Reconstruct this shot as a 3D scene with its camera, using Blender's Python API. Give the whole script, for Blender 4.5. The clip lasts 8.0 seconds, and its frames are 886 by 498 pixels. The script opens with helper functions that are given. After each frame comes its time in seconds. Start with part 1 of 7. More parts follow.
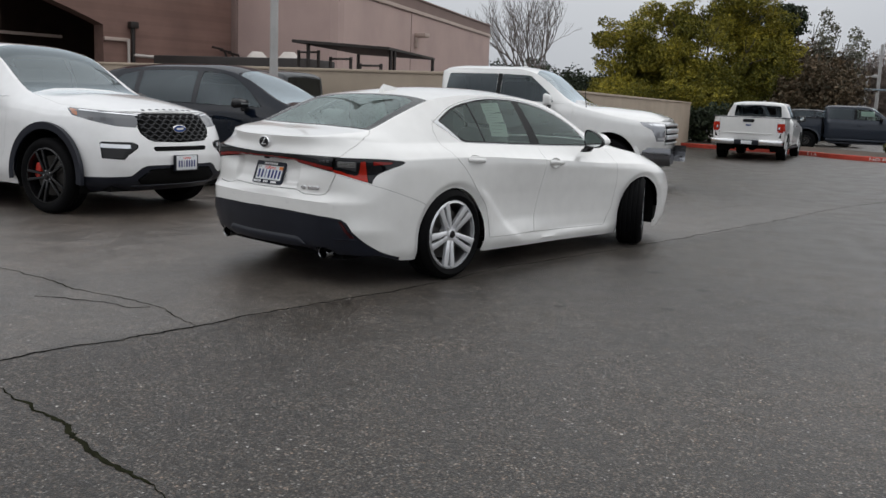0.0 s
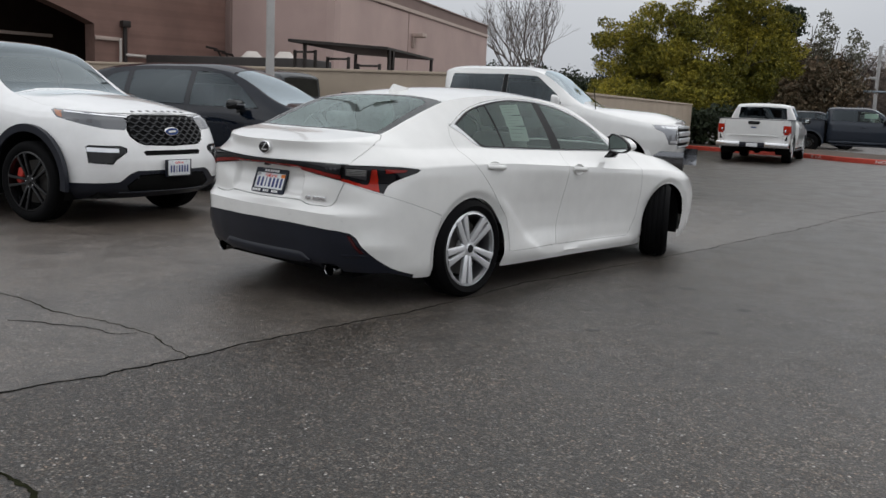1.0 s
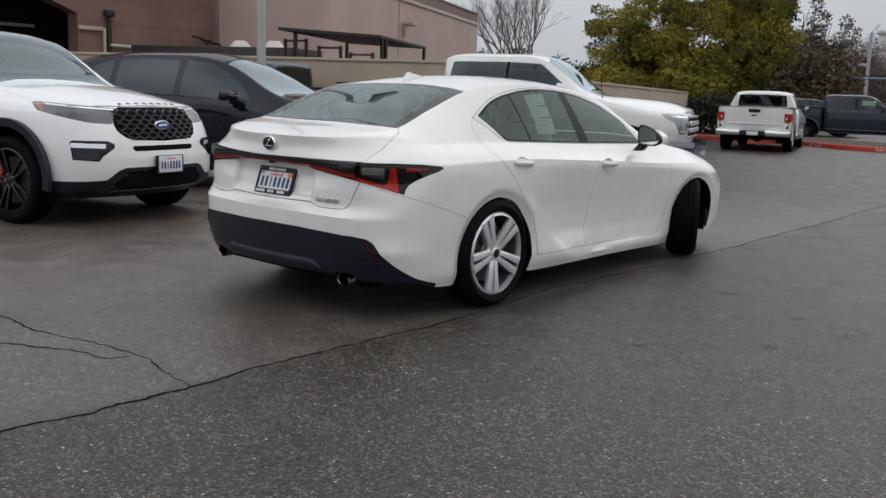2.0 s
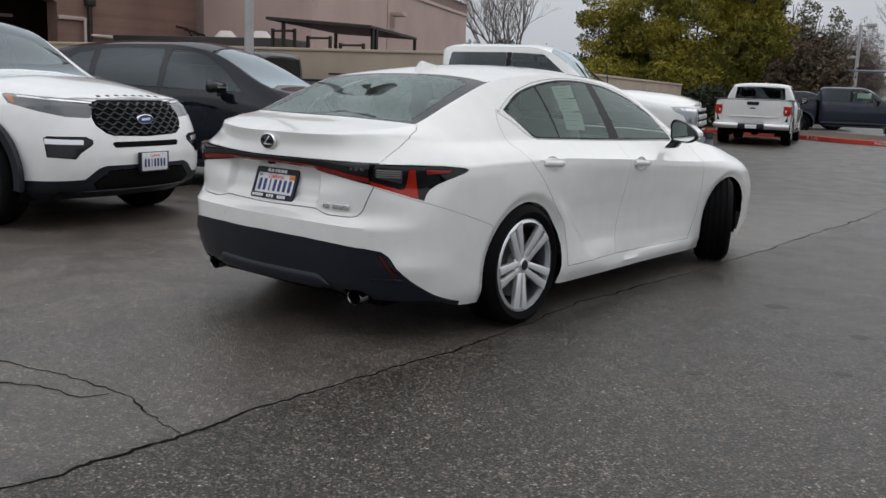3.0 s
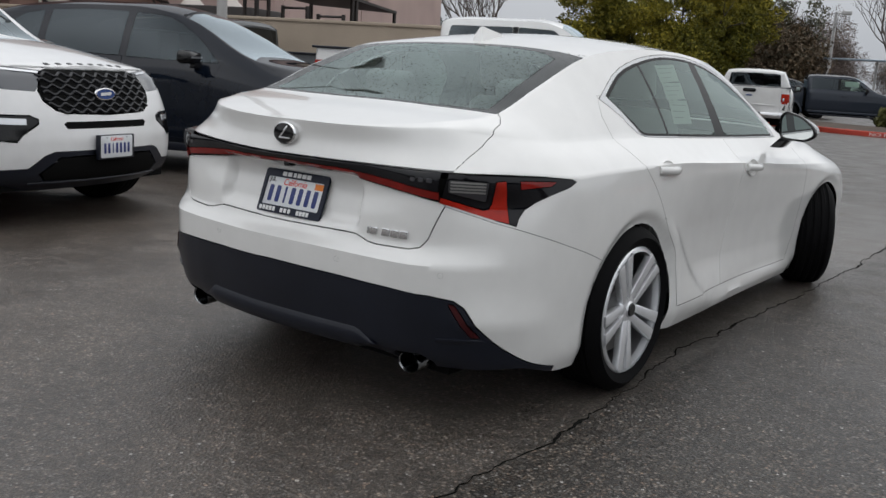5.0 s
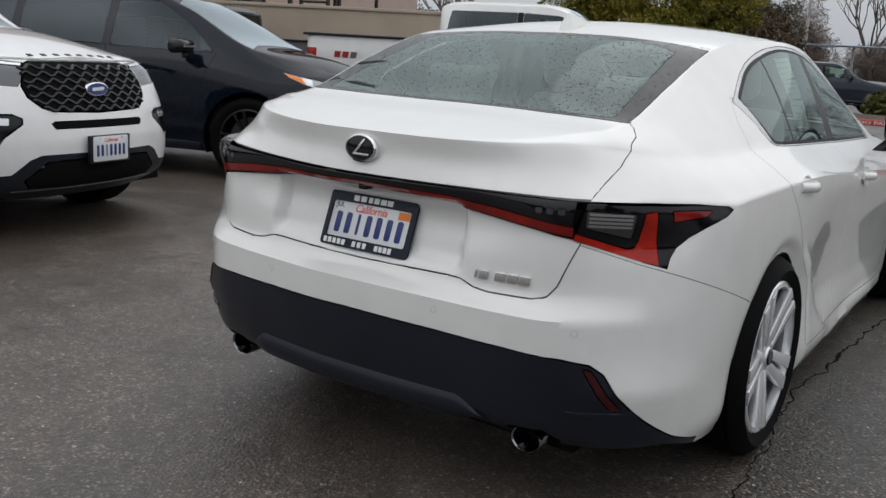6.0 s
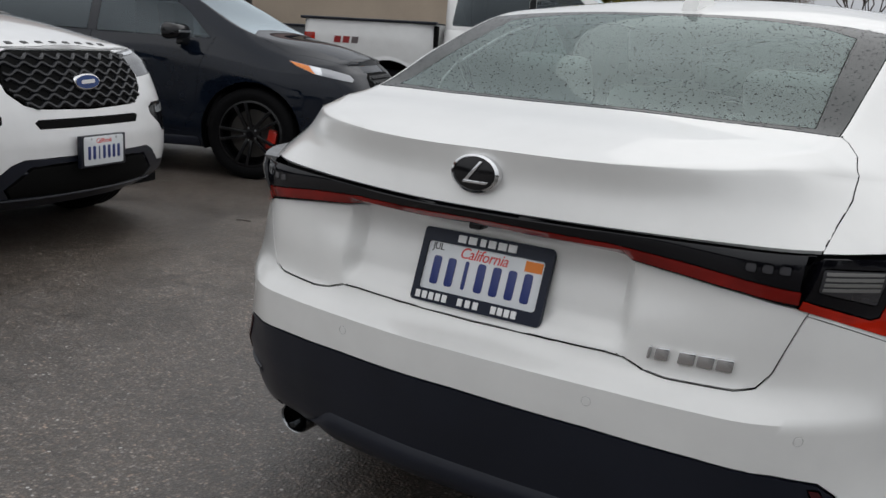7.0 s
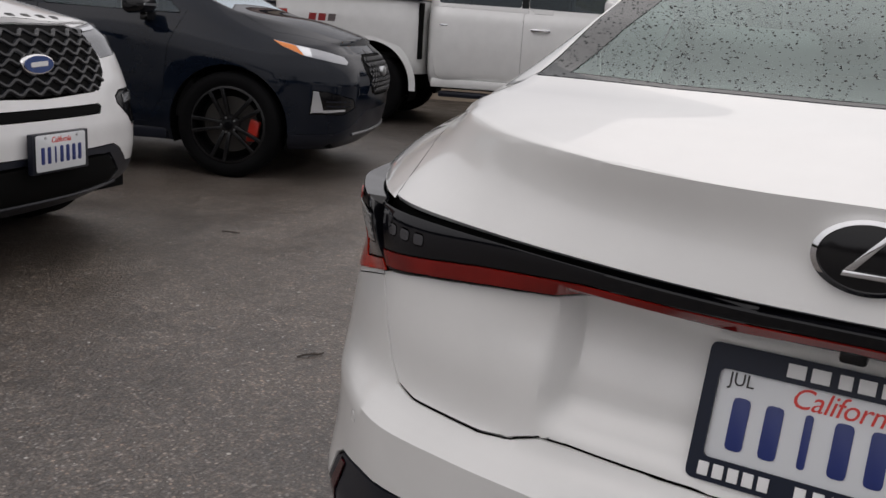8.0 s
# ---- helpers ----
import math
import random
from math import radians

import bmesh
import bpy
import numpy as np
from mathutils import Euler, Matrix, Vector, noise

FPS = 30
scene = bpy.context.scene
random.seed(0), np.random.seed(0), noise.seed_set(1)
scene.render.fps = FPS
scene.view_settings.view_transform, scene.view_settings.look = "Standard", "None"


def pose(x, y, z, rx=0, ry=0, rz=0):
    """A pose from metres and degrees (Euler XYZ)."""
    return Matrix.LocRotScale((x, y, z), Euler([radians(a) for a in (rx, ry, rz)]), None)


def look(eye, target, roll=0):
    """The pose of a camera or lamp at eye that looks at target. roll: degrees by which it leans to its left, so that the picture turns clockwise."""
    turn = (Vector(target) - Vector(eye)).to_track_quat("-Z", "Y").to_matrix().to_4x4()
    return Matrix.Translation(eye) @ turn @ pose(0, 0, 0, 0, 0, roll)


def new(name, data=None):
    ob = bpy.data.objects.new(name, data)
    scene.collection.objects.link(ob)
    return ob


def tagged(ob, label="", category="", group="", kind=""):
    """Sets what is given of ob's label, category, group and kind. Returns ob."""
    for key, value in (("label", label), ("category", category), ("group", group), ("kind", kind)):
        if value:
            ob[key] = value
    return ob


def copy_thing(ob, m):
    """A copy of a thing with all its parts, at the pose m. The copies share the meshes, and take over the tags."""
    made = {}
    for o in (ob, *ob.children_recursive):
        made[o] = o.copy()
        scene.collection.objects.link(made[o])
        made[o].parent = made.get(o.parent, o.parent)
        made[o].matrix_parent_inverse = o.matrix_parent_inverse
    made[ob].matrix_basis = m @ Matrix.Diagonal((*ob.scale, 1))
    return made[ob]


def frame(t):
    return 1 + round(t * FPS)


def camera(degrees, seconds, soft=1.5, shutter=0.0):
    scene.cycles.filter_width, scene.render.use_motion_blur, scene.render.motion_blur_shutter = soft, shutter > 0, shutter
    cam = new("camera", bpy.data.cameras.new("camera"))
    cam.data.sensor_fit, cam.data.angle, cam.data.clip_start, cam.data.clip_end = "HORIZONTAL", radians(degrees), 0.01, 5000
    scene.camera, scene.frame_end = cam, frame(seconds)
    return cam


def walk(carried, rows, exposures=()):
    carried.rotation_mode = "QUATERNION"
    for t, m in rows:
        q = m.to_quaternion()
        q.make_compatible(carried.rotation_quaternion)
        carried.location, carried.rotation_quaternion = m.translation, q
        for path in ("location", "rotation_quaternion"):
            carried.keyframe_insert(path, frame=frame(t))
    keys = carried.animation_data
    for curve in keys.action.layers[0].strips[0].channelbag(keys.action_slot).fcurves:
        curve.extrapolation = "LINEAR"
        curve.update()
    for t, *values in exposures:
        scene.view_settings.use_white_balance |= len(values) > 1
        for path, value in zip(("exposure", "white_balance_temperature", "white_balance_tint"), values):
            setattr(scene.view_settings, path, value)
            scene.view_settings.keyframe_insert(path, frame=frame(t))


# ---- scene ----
cam = camera(51.20, 8.0)
PATH = [
    (0, (5.247, -5.087, 1.271), (3.952, -3.595, 0.96), 2.3),
    (0.5, (5.016, -4.889, 1.278), (3.724, -3.394, 0.968), 2.3),
    (1, (4.735, -4.741, 1.268), (3.45, -3.24, 0.96), 2.4),
    (1.5, (4.464, -4.601, 1.264), (3.19, -3.093, 0.946), 2.2),
    (3, (3.628, -4.075, 1.252), (2.393, -2.54, 0.908), 2.1),
    (3.5, (3.338, -3.87, 1.23), (2.118, -2.325, 0.878), 2.3),
    (4, (3.053, -3.677, 1.224), (1.847, -2.123, 0.867), 2.9),
    (5.5, (2.024, -3.113, 1.212), (0.887, -1.517, 0.813), 3.6),
    (6, (1.65, -2.977, 1.222), (0.543, -1.362, 0.812), 3.5),
    (6.5, (1.323, -2.802, 1.204), (0.25, -1.168, 0.78), 3.3),
    (7, (0.966, -2.575, 1.215), (-0.104, -0.944, 0.774), 3.3),
    (7.5, (0.512, -2.328, 1.207), (-0.512, -0.672, 0.751), 3.8),
    (8, (0.084, -1.998, 1.16), (-0.891, -0.317, 0.687), 3.6),
]
walk(cam, [(t, look(eye, target, roll)) for t, eye, target, roll in PATH],
     exposures=[(0, 0.10, 6450, 10), (4, 0.06, 6400, 10), (5.5, 0.06, 6440, 10), (6.5, 0.03, 6440, 10), (7, -0.04, 6460, 10), (8, -0.12, 6720, 15)])

# ---- light ----
SUN_UP, SUN_ROUND = radians(48), radians(200)
world = bpy.data.worlds.new("overcast_sky")
scene.world = world
world.use_nodes = True
wn, wl = world.node_tree.nodes, world.node_tree.links
sky = wn.new("ShaderNodeTexSky")
sky.sky_type = "NISHITA"
sky.sun_disc = False
sky.sun_elevation, sky.sun_rotation = SUN_UP, SUN_ROUND
sky.air_density, sky.dust_density, sky.ozone_density = 1.0, 4.0, 1.0
grey = wn.new("ShaderNodeHueSaturation")
grey.inputs["Saturation"].default_value = 0.12
wl.new(sky.outputs[0], grey.inputs["Color"])
# a closed layer of cloud over the sky, slightly uneven
co = wn.new("ShaderNodeTexCoord")
cloud = wn.new("ShaderNodeTexNoise")
cloud.inputs["Scale"].default_value, cloud.inputs["Detail"].default_value = 2.2, 6.0
wl.new(co.outputs["Generated"], cloud.inputs["Vector"])
tilt = wn.new("ShaderNodeSeparateXYZ")
wl.new(co.outputs["Generated"], tilt.inputs[0])
# an overcast sky is brighter overhead than at its foot
ramp = wn.new("ShaderNodeValToRGB")
ramp.color_ramp.elements[0].position, ramp.color_ramp.elements[0].color = 0.0, (5.6, 5.8, 6.1, 1)
ramp.color_ramp.elements[1].position, ramp.color_ramp.elements[1].color = 0.75, (11.3, 11.5, 11.7, 1)
wl.new(tilt.outputs["Z"], ramp.inputs[0])
uneven = wn.new("ShaderNodeValToRGB")
uneven.color_ramp.elements[0].position, uneven.color_ramp.elements[0].color = 0.3, (0.86, 0.87, 0.89, 1)
uneven.color_ramp.elements[1].position, uneven.color_ramp.elements[1].color = 0.75, (1.06, 1.06, 1.06, 1)
wl.new(cloud.outputs[0], uneven.inputs[0])
layer = wn.new("ShaderNodeMixRGB")
layer.blend_type = "MULTIPLY"
layer.inputs[0].default_value = 1.0
wl.new(ramp.outputs[0], layer.inputs[1])
wl.new(uneven.outputs[0], layer.inputs[2])
both = wn.new("ShaderNodeMixRGB")
both.inputs[0].default_value = 0.8
wl.new(grey.outputs[0], both.inputs[1])
wl.new(layer.outputs[0], both.inputs[2])
wl.new(both.outputs[0], wn["Background"].inputs[0])
wn["Background"].inputs[1].default_value = 0.1

sun = new("sun", bpy.data.lights.new("sun", "SUN"))
sun.data.energy, sun.data.angle, sun.data.color = 0.5, radians(80), (1.0, 0.97, 0.93)
sun.matrix_world = pose(0, 0, 30, 90 - math.degrees(SUN_UP), 0, 180 - math.degrees(SUN_ROUND) + 180)

# ---- materials ----
def material(name, color=(0.5, 0.5, 0.5), rough=0.5, metal=0.0, coat=0.0, spec=0.5, emit=None, transmission=0.0):
    m = bpy.data.materials.new(name)
    m.use_nodes = True
    b = m.node_tree.nodes["Principled BSDF"]
    b.inputs["Base Color"].default_value = (*color, 1)
    b.inputs["Roughness"].default_value = rough
    b.inputs["Metallic"].default_value = metal
    b.inputs["Coat Weight"].default_value = coat
    b.inputs["Coat Roughness"].default_value = 0.04
    b.inputs["Specular IOR Level"].default_value = spec
    b.inputs["Transmission Weight"].default_value = transmission
    return m


def noise_node(m, scale, detail=4.0, rough=0.55, coord="Object", stretch=None):
    nt = m.node_tree
    tc = nt.nodes.new("ShaderNodeTexCoord")
    n = nt.nodes.new("ShaderNodeTexNoise")
    n.inputs["Scale"].default_value, n.inputs["Detail"].default_value, n.inputs["Roughness"].default_value = scale, detail, rough
    if stretch:
        mp = nt.nodes.new("ShaderNodeMapping")
        mp.inputs["Scale"].default_value = stretch
        nt.links.new(tc.outputs[coord], mp.inputs["Vector"])
        nt.links.new(mp.outputs[0], n.inputs["Vector"])
    else:
        nt.links.new(tc.outputs[coord], n.inputs["Vector"])
    return n


def ramped(m, src, stops):
    r = m.node_tree.nodes.new("ShaderNodeValToRGB")
    el = r.color_ramp.elements
    while len(el) < len(stops):
        el.new(0.5)
    for e, (p, c) in zip(el, stops):
        e.position = p
        e.color = (*c, 1) if isinstance(c, tuple) else (c, c, c, 1)
    m.node_tree.links.new(src, r.inputs[0])
    return r.outputs[0]


def blended(m, fac, a, b, mode="MIX"):
    x = m.node_tree.nodes.new("ShaderNodeMixRGB")
    x.blend_type = mode
    for i, q in enumerate((fac, a, b)):
        if isinstance(q, (int, float)):
            x.inputs[i].default_value = q if i == 0 else (q, q, q, 1)
        elif isinstance(q, tuple):
            x.inputs[i].default_value = (*q, 1)
        else:
            m.node_tree.links.new(q, x.inputs[i])
    return x.outputs[0]


def feed(m, socket, src):
    m.node_tree.links.new(src, m.node_tree.nodes["Principled BSDF"].inputs[socket])


def bumped(m, src, strength=0.3, distance=0.002):
    b = m.node_tree.nodes.new("ShaderNodeBump")
    b.inputs["Strength"].default_value, b.inputs["Distance"].default_value = strength, distance
    m.node_tree.links.new(src, b.inputs["Height"])
    feed(m, "Normal", b.outputs[0])


def varied(m, color, spread=0.12, scale=3.0, fine=60.0, bump=0.0, rough=None):
    """Colour that varies at two scales."""
    a = noise_node(m, scale)
    b = noise_node(m, fine)
    c = tuple(min(1, v * (1 + spread)) for v in color)
    d = tuple(v * (1 - spread) for v in color)
    big = ramped(m, a.outputs[0], [(0.3, d), (0.7, c)])
    small = ramped(m, b.outputs[0], [(0.3, 1 - spread * 0.6), (0.7, 1.0)])
    feed(m, "Base Color", blended(m, 1.0, big, small, "MULTIPLY"))
    if bump:
        bumped(m, b.outputs[0], 0.4, bump)
    if rough:
        feed(m, "Roughness", ramped(m, a.outputs[0], [(0.3, rough[0]), (0.7, rough[1])]))
    return m


def paint(name, color, rough=0.3, metal=0.0):
    """Car paint under clear coat, with a few dried drops and road film."""
    dark = max(color) < 0.1
    m = material(name, color, rough, metal, coat=0.65 if dark else 1.0, spec=0.0 if dark else 0.5)
    a = noise_node(m, 7.0, 6.0)
    feed(m, "Base Color", ramped(m, a.outputs[0], [(0.35, tuple(v * 0.95 for v in color)), (0.65, color)]))
    d = noise_node(m, 260.0, 2.0)
    spots = ramped(m, d.outputs[0], [(0.66, 0.02), (0.74, 0.06 if dark else 0.22)])
    feed(m, "Coat Roughness", spots)
    return m


def glass(name, tint=(0.35, 0.42, 0.38), sheen=(0.84, 0.97, 0.95), mirror=1.0):
    """A thin tinted pane: part clear, part mirror."""
    m = bpy.data.materials.new(name)
    m.use_nodes = True
    nt = m.node_tree
    nt.nodes.remove(nt.nodes["Principled BSDF"])
    clear = nt.nodes.new("ShaderNodeBsdfTransparent")
    clear.inputs[0].default_value = (*tint, 1)
    gl = nt.nodes.new("ShaderNodeBsdfGlossy")
    gl.inputs["Roughness"].default_value = 0.015
    gl.inputs["Color"].default_value = (*sheen, 1)
    fr = nt.nodes.new("ShaderNodeFresnel")
    fr.inputs[0].default_value = 1.5
    amp = nt.nodes.new("ShaderNodeMath")
    amp.operation = "MULTIPLY"
    amp.use_clamp = True
    amp.inputs[1].default_value = 1.25 * mirror
    nt.links.new(fr.outputs[0], amp.inputs[0])
    mix = nt.nodes.new("ShaderNodeMixShader")
    nt.links.new(amp.outputs[0], mix.inputs[0])
    nt.links.new(clear.outputs[0], mix.inputs[1])
    nt.links.new(gl.outputs[0], mix.inputs[2])
    nt.links.new(mix.outputs[0], nt.nodes["Material Output"].inputs[0])
    return m


WHITE = paint("pearl_white_paint", (0.80, 0.797, 0.78), 0.28)
WHITE_SUV = paint("white_paint", (0.80, 0.80, 0.80), 0.3)
WHITE_TRUCK = paint("oxford_white_paint", (0.74, 0.74, 0.73), 0.32)
BLACK_PAINT = paint("black_paint", (0.005, 0.008, 0.015), 0.2)
GREY_PAINT = paint("dark_blue_grey_paint", (0.030, 0.037, 0.050), 0.35)
SILVER_PAINT = paint("grey_paint", (0.075, 0.08, 0.085), 0.35)
BLACK_PLASTIC = varied(material("textured_black_plastic", (0.011, 0.013, 0.021), 0.34, spec=0.32), (0.011, 0.013, 0.021), 0.15, 4, 400, 0.0004)
GLOSS_BLACK = material("gloss_black", (0.005, 0.005, 0.006), 0.12, spec=0.45)
DARK = material("dark_underbody", (0.006, 0.006, 0.006), 0.8, spec=0.06)
RUBBER = varied(material("tyre_rubber", (0.0045, 0.0045, 0.005), 0.75, spec=0.08), (0.0045, 0.0045, 0.005), 0.2, 5, 90, 0.0006)
RUBBER_SEAL = material("rubber_seal", (0.008, 0.008, 0.009), 0.5, spec=0.2)
ALLOY = varied(material("silver_alloy", (0.80, 0.81, 0.83), 0.24, 0.6), (0.80, 0.81, 0.83), 0.06, 6, 80)
ALLOY_BLACK = material("gloss_black_alloy", (0.006, 0.006, 0.007), 0.25, spec=0.45)
CHROME = material("chrome", (0.80, 0.80, 0.81), 0.08, 1.0)
BRIGHT_BAR = material("bright_grille_metal", (0.74, 0.75, 0.77), 0.3, 0.8)
BUMPER_CHROME = material("bumper_chrome", (0.20, 0.205, 0.22), 0.16, 1.0)
SATIN = material("satin_metal", (0.45, 0.46, 0.47), 0.35, 0.9)
DISC = material("brake_disc_steel", (0.09, 0.085, 0.08), 0.45, 0.8)
CALIPER_RED = material("red_caliper_paint", (0.55, 0.025, 0.012), 0.35, coat=0.5)
RED_LENS = material("red_lens", (0.42, 0.018, 0.006), 0.08, spec=0.5)
DARK_RED_LENS = material("dark_red_lens", (0.045, 0.004, 0.006), 0.08, spec=0.5)
SMOKED = material("smoked_lens", (0.004, 0.004, 0.006), 0.06, spec=0.45)
CLEAR_LENS = material("clear_lens", (0.055, 0.055, 0.062), 0.1, 0.3, coat=0.9)
LAMP_WHITE = material("bright_lamp_reflector", (0.75, 0.77, 0.80), 0.12, 0.6, coat=1.0)
AMBER = material("amber_lens", (0.75, 0.20, 0.01), 0.12, coat=1.0)
AMBER_DULL = material("dull_amber_lens", (0.32, 0.10, 0.03), 0.12, coat=0.8)
GLASS = glass("greenish_car_glass", (0.54, 0.64, 0.59), mirror=0.8)
GLASS_DARK = glass("privacy_glass", (0.06, 0.075, 0.09), (0.80, 0.92, 1.0), mirror=1.0)
GLASS_BLUE = glass("windscreen_glass", (0.26, 0.33, 0.37), (0.82, 0.92, 0.97), mirror=1.4)
SEAT = varied(material("grey_leather", (0.36, 0.36, 0.35), 0.55), (0.36, 0.36, 0.35), 0.08, 8, 120, 0.0005)
HEADLINER = varied(material("grey_headliner_cloth", (0.42, 0.43, 0.42), 0.9), (0.42, 0.43, 0.42), 0.08, 8, 200)
FRIT = material("black_ceramic_edge", (0.012, 0.016, 0.016), 0.03, spec=0.34)
TRIM_DARK = material("dark_cabin_trim", (0.02, 0.02, 0.022), 0.6)
PAPER = varied(material("sticker_paper", (0.75, 0.80, 0.74), 0.6), (0.75, 0.80, 0.74), 0.05, 6, 60)
SHEET_PAPER = material("thin_price_paper", (0.78, 0.83, 0.77), 0.6)
through_light = SHEET_PAPER.node_tree.nodes.new("ShaderNodeBsdfTranslucent")
through_light.inputs[0].default_value = (0.80, 0.86, 0.80, 1)
paper_mix = SHEET_PAPER.node_tree.nodes.new("ShaderNodeMixShader")
paper_mix.inputs[0].default_value = 0.5
SHEET_PAPER.node_tree.links.new(SHEET_PAPER.node_tree.nodes["Principled BSDF"].outputs[0], paper_mix.inputs[1])
SHEET_PAPER.node_tree.links.new(through_light.outputs[0], paper_mix.inputs[2])
SHEET_PAPER.node_tree.links.new(paper_mix.outputs[0], SHEET_PAPER.node_tree.nodes["Material Output"].inputs[0])
PRINT = material("grey_print", (0.40, 0.43, 0.40), 0.6)
PLATE_WHITE = material("plate_white", (0.72, 0.74, 0.76), 0.35, coat=0.3)
PLATE_BLUE = material("plate_blue", (0.015, 0.03, 0.16), 0.4)
FRAME_NAVY = material("navy_plate_frame", (0.006, 0.010, 0.024), 0.35, spec=0.25)
INK_WHITE = material("white_ink", (0.78, 0.78, 0.78), 0.5)
INK_RED = material("red_ink", (0.70, 0.04, 0.03), 0.45)
INK_BLACK = material("black_ink", (0.02, 0.02, 0.02), 0.5)
ORANGE = material("orange_tag", (0.80, 0.22, 0.02), 0.5)
BADGE_BLUE = material("badge_blue", (0.02, 0.06, 0.22), 0.2, coat=1.0)

GLASS_REAR = glass("rain_spotted_glass", (0.52, 0.62, 0.60), mirror=1.0)
MIRROR = material("mirror", (0.85, 0.88, 0.87), 0.02, 1.0)
CHROME_DARK = material("dark_chrome", (0.30, 0.31, 0.32), 0.15, 1.0)
TRIM_MIX = material("satin_trim", (0.50, 0.51, 0.52), 0.25, 0.9)
RED_LENS_DIM = material("unlit_red_lens", (0.20, 0.008, 0.006), 0.08, spec=0.5)
POST_BLACK = material("black_post_film", (0.008, 0.009, 0.010), 0.35, spec=0.12)
GRILLE_GREY = material("gloss_black_grille", (0.010, 0.011, 0.014), 0.28, spec=0.35)
HEADLAMP = material("headlamp_lens", (0.30, 0.31, 0.33), 0.12, 0.5, coat=0.8)
HEADLAMP_DARK = material("dark_headlamp_lens", (0.07, 0.075, 0.085), 0.1, 0.3, coat=0.8)
SENSOR_GAP = material("sensor_gap", (0.48, 0.48, 0.47), 0.5)
SATIN_DARK = material("dark_satin_metal", (0.20, 0.20, 0.21), 0.35, 0.8)
GLASS_DIM = glass("tinted_side_glass", (0.30, 0.36, 0.39), (0.80, 0.92, 1.0), mirror=0.9)
DECAL_RED = material("decal_red", (0.28, 0.02, 0.02), 0.4)
DECAL_GREY = material("decal_grey", (0.12, 0.10, 0.10), 0.4)
DROP = material("raindrop", (0.022, 0.028, 0.028), 0.12, spec=0.35)
LENS_RIB = material("lens_rib", (0.36, 0.36, 0.35), 0.2, 0.5)


def cut_lens(m, color):
    """Moulded lens: fine prisms seen as darker and lighter lines under a smooth face."""
    w = m.node_tree.nodes.new("ShaderNodeTexWave")
    w.inputs["Scale"].default_value, w.inputs["Distortion"].default_value = 90.0, 0.4
    tc = m.node_tree.nodes.new("ShaderNodeTexCoord")
    m.node_tree.links.new(tc.outputs["Object"], w.inputs["Vector"])
    n = noise_node(m, 9.0, 3.0)
    lines = ramped(m, w.outputs["Color"], [(0.2, tuple(v * 0.9 for v in color)), (0.8, color)])
    feed(m, "Base Color", blended(m, 1.0, lines, ramped(m, n.outputs[0], [(0.3, 0.6), (0.7, 1.2)]), "MULTIPLY"))


cut_lens(RED_LENS, (0.46, 0.018, 0.006))
cut_lens(RED_LENS_DIM, (0.22, 0.009, 0.006))

# ---- building helpers ----
def spline(pts, knots, at):
    """Smooth curve through pts (rows) given at knots, read at the values at."""
    p = np.asarray(pts, float)
    k = np.asarray(knots, float)
    at = np.asarray(at, float)
    d = np.diff(k)
    sl = np.diff(p, axis=0) / d.reshape((-1,) + (1,) * (p.ndim - 1))
    m = np.empty_like(p)
    w = d.reshape((-1,) + (1,) * (p.ndim - 1))
    m[1:-1] = (w[1:] * sl[:-1] + w[:-1] * sl[1:]) / (w[:-1] + w[1:])
    m[0], m[-1] = sl[0], sl[-1]
    i = np.clip(np.searchsorted(k, at, "right") - 1, 0, len(k) - 2)
    shape = (-1,) + (1,) * (p.ndim - 1)
    h = d[i].reshape(shape)
    t = ((at - k[i]) / d[i]).reshape(shape)
    return ((1 + 2 * t) * (1 - t) ** 2 * p[i] + t * (1 - t) ** 2 * h * m[i]
            + t * t * (3 - 2 * t) * p[i + 1] + t * t * (t - 1) * h * m[i + 1])


def table(*pairs):
    """A smooth function of one number from (value, result) pairs."""
    k = [a for a, b in pairs]
    v = [b for a, b in pairs]

    def read(x):
        return spline(v, k, np.clip(np.atleast_1d(x), k[0], k[-1]))
    return read


def smooth(a, b, x):
    t = np.clip((x - a) / (b - a), 0, 1)
    return t * t * (3 - 2 * t)


def level(*triples):
    return np.array(triples, float)


def strip(levels, per_seg, per_level, creases=()):
    """The wall of a body: levels from the bottom up, each a contour from the rear middle round the side to the front middle."""
    net = np.array(levels)
    ghost0 = net[:, 1:2] * (-1, 1, 1)
    ghost1 = net[:, -2:-1] * (-1, 1, 1)
    net = np.concatenate([ghost0, net, ghost1], axis=1)
    chord = np.linalg.norm(np.diff(net, axis=1), axis=2).mean(axis=0)
    ku = np.concatenate([[0], np.cumsum(chord)])
    u = [np.linspace(ku[i], ku[i + 1], n, endpoint=False) for i, n in zip(range(1, len(ku) - 2), per_seg)]
    u = np.concatenate(u + [[ku[-2]]])
    kv = np.arange(len(levels))
    v = np.concatenate([np.linspace(i, i + 1, n, endpoint=False) for i, n in zip(range(len(levels) - 1), per_level)] + [[len(levels) - 1]])
    cuts = [0, *creases, len(levels) - 1]
    rows = []
    for c0, c1 in zip(cuts, cuts[1:]):
        at = v[(v >= c0) & ((v < c1) | (c1 == cuts[-1]))]
        rows.append(spline(net[c0:c1 + 1], kv[c0:c1 + 1], at))
    rows = np.concatenate(rows)
    out = spline(rows.transpose(1, 0, 2), ku, u)
    out[0, :, 0] = out[-1, :, 0] = 0
    return out


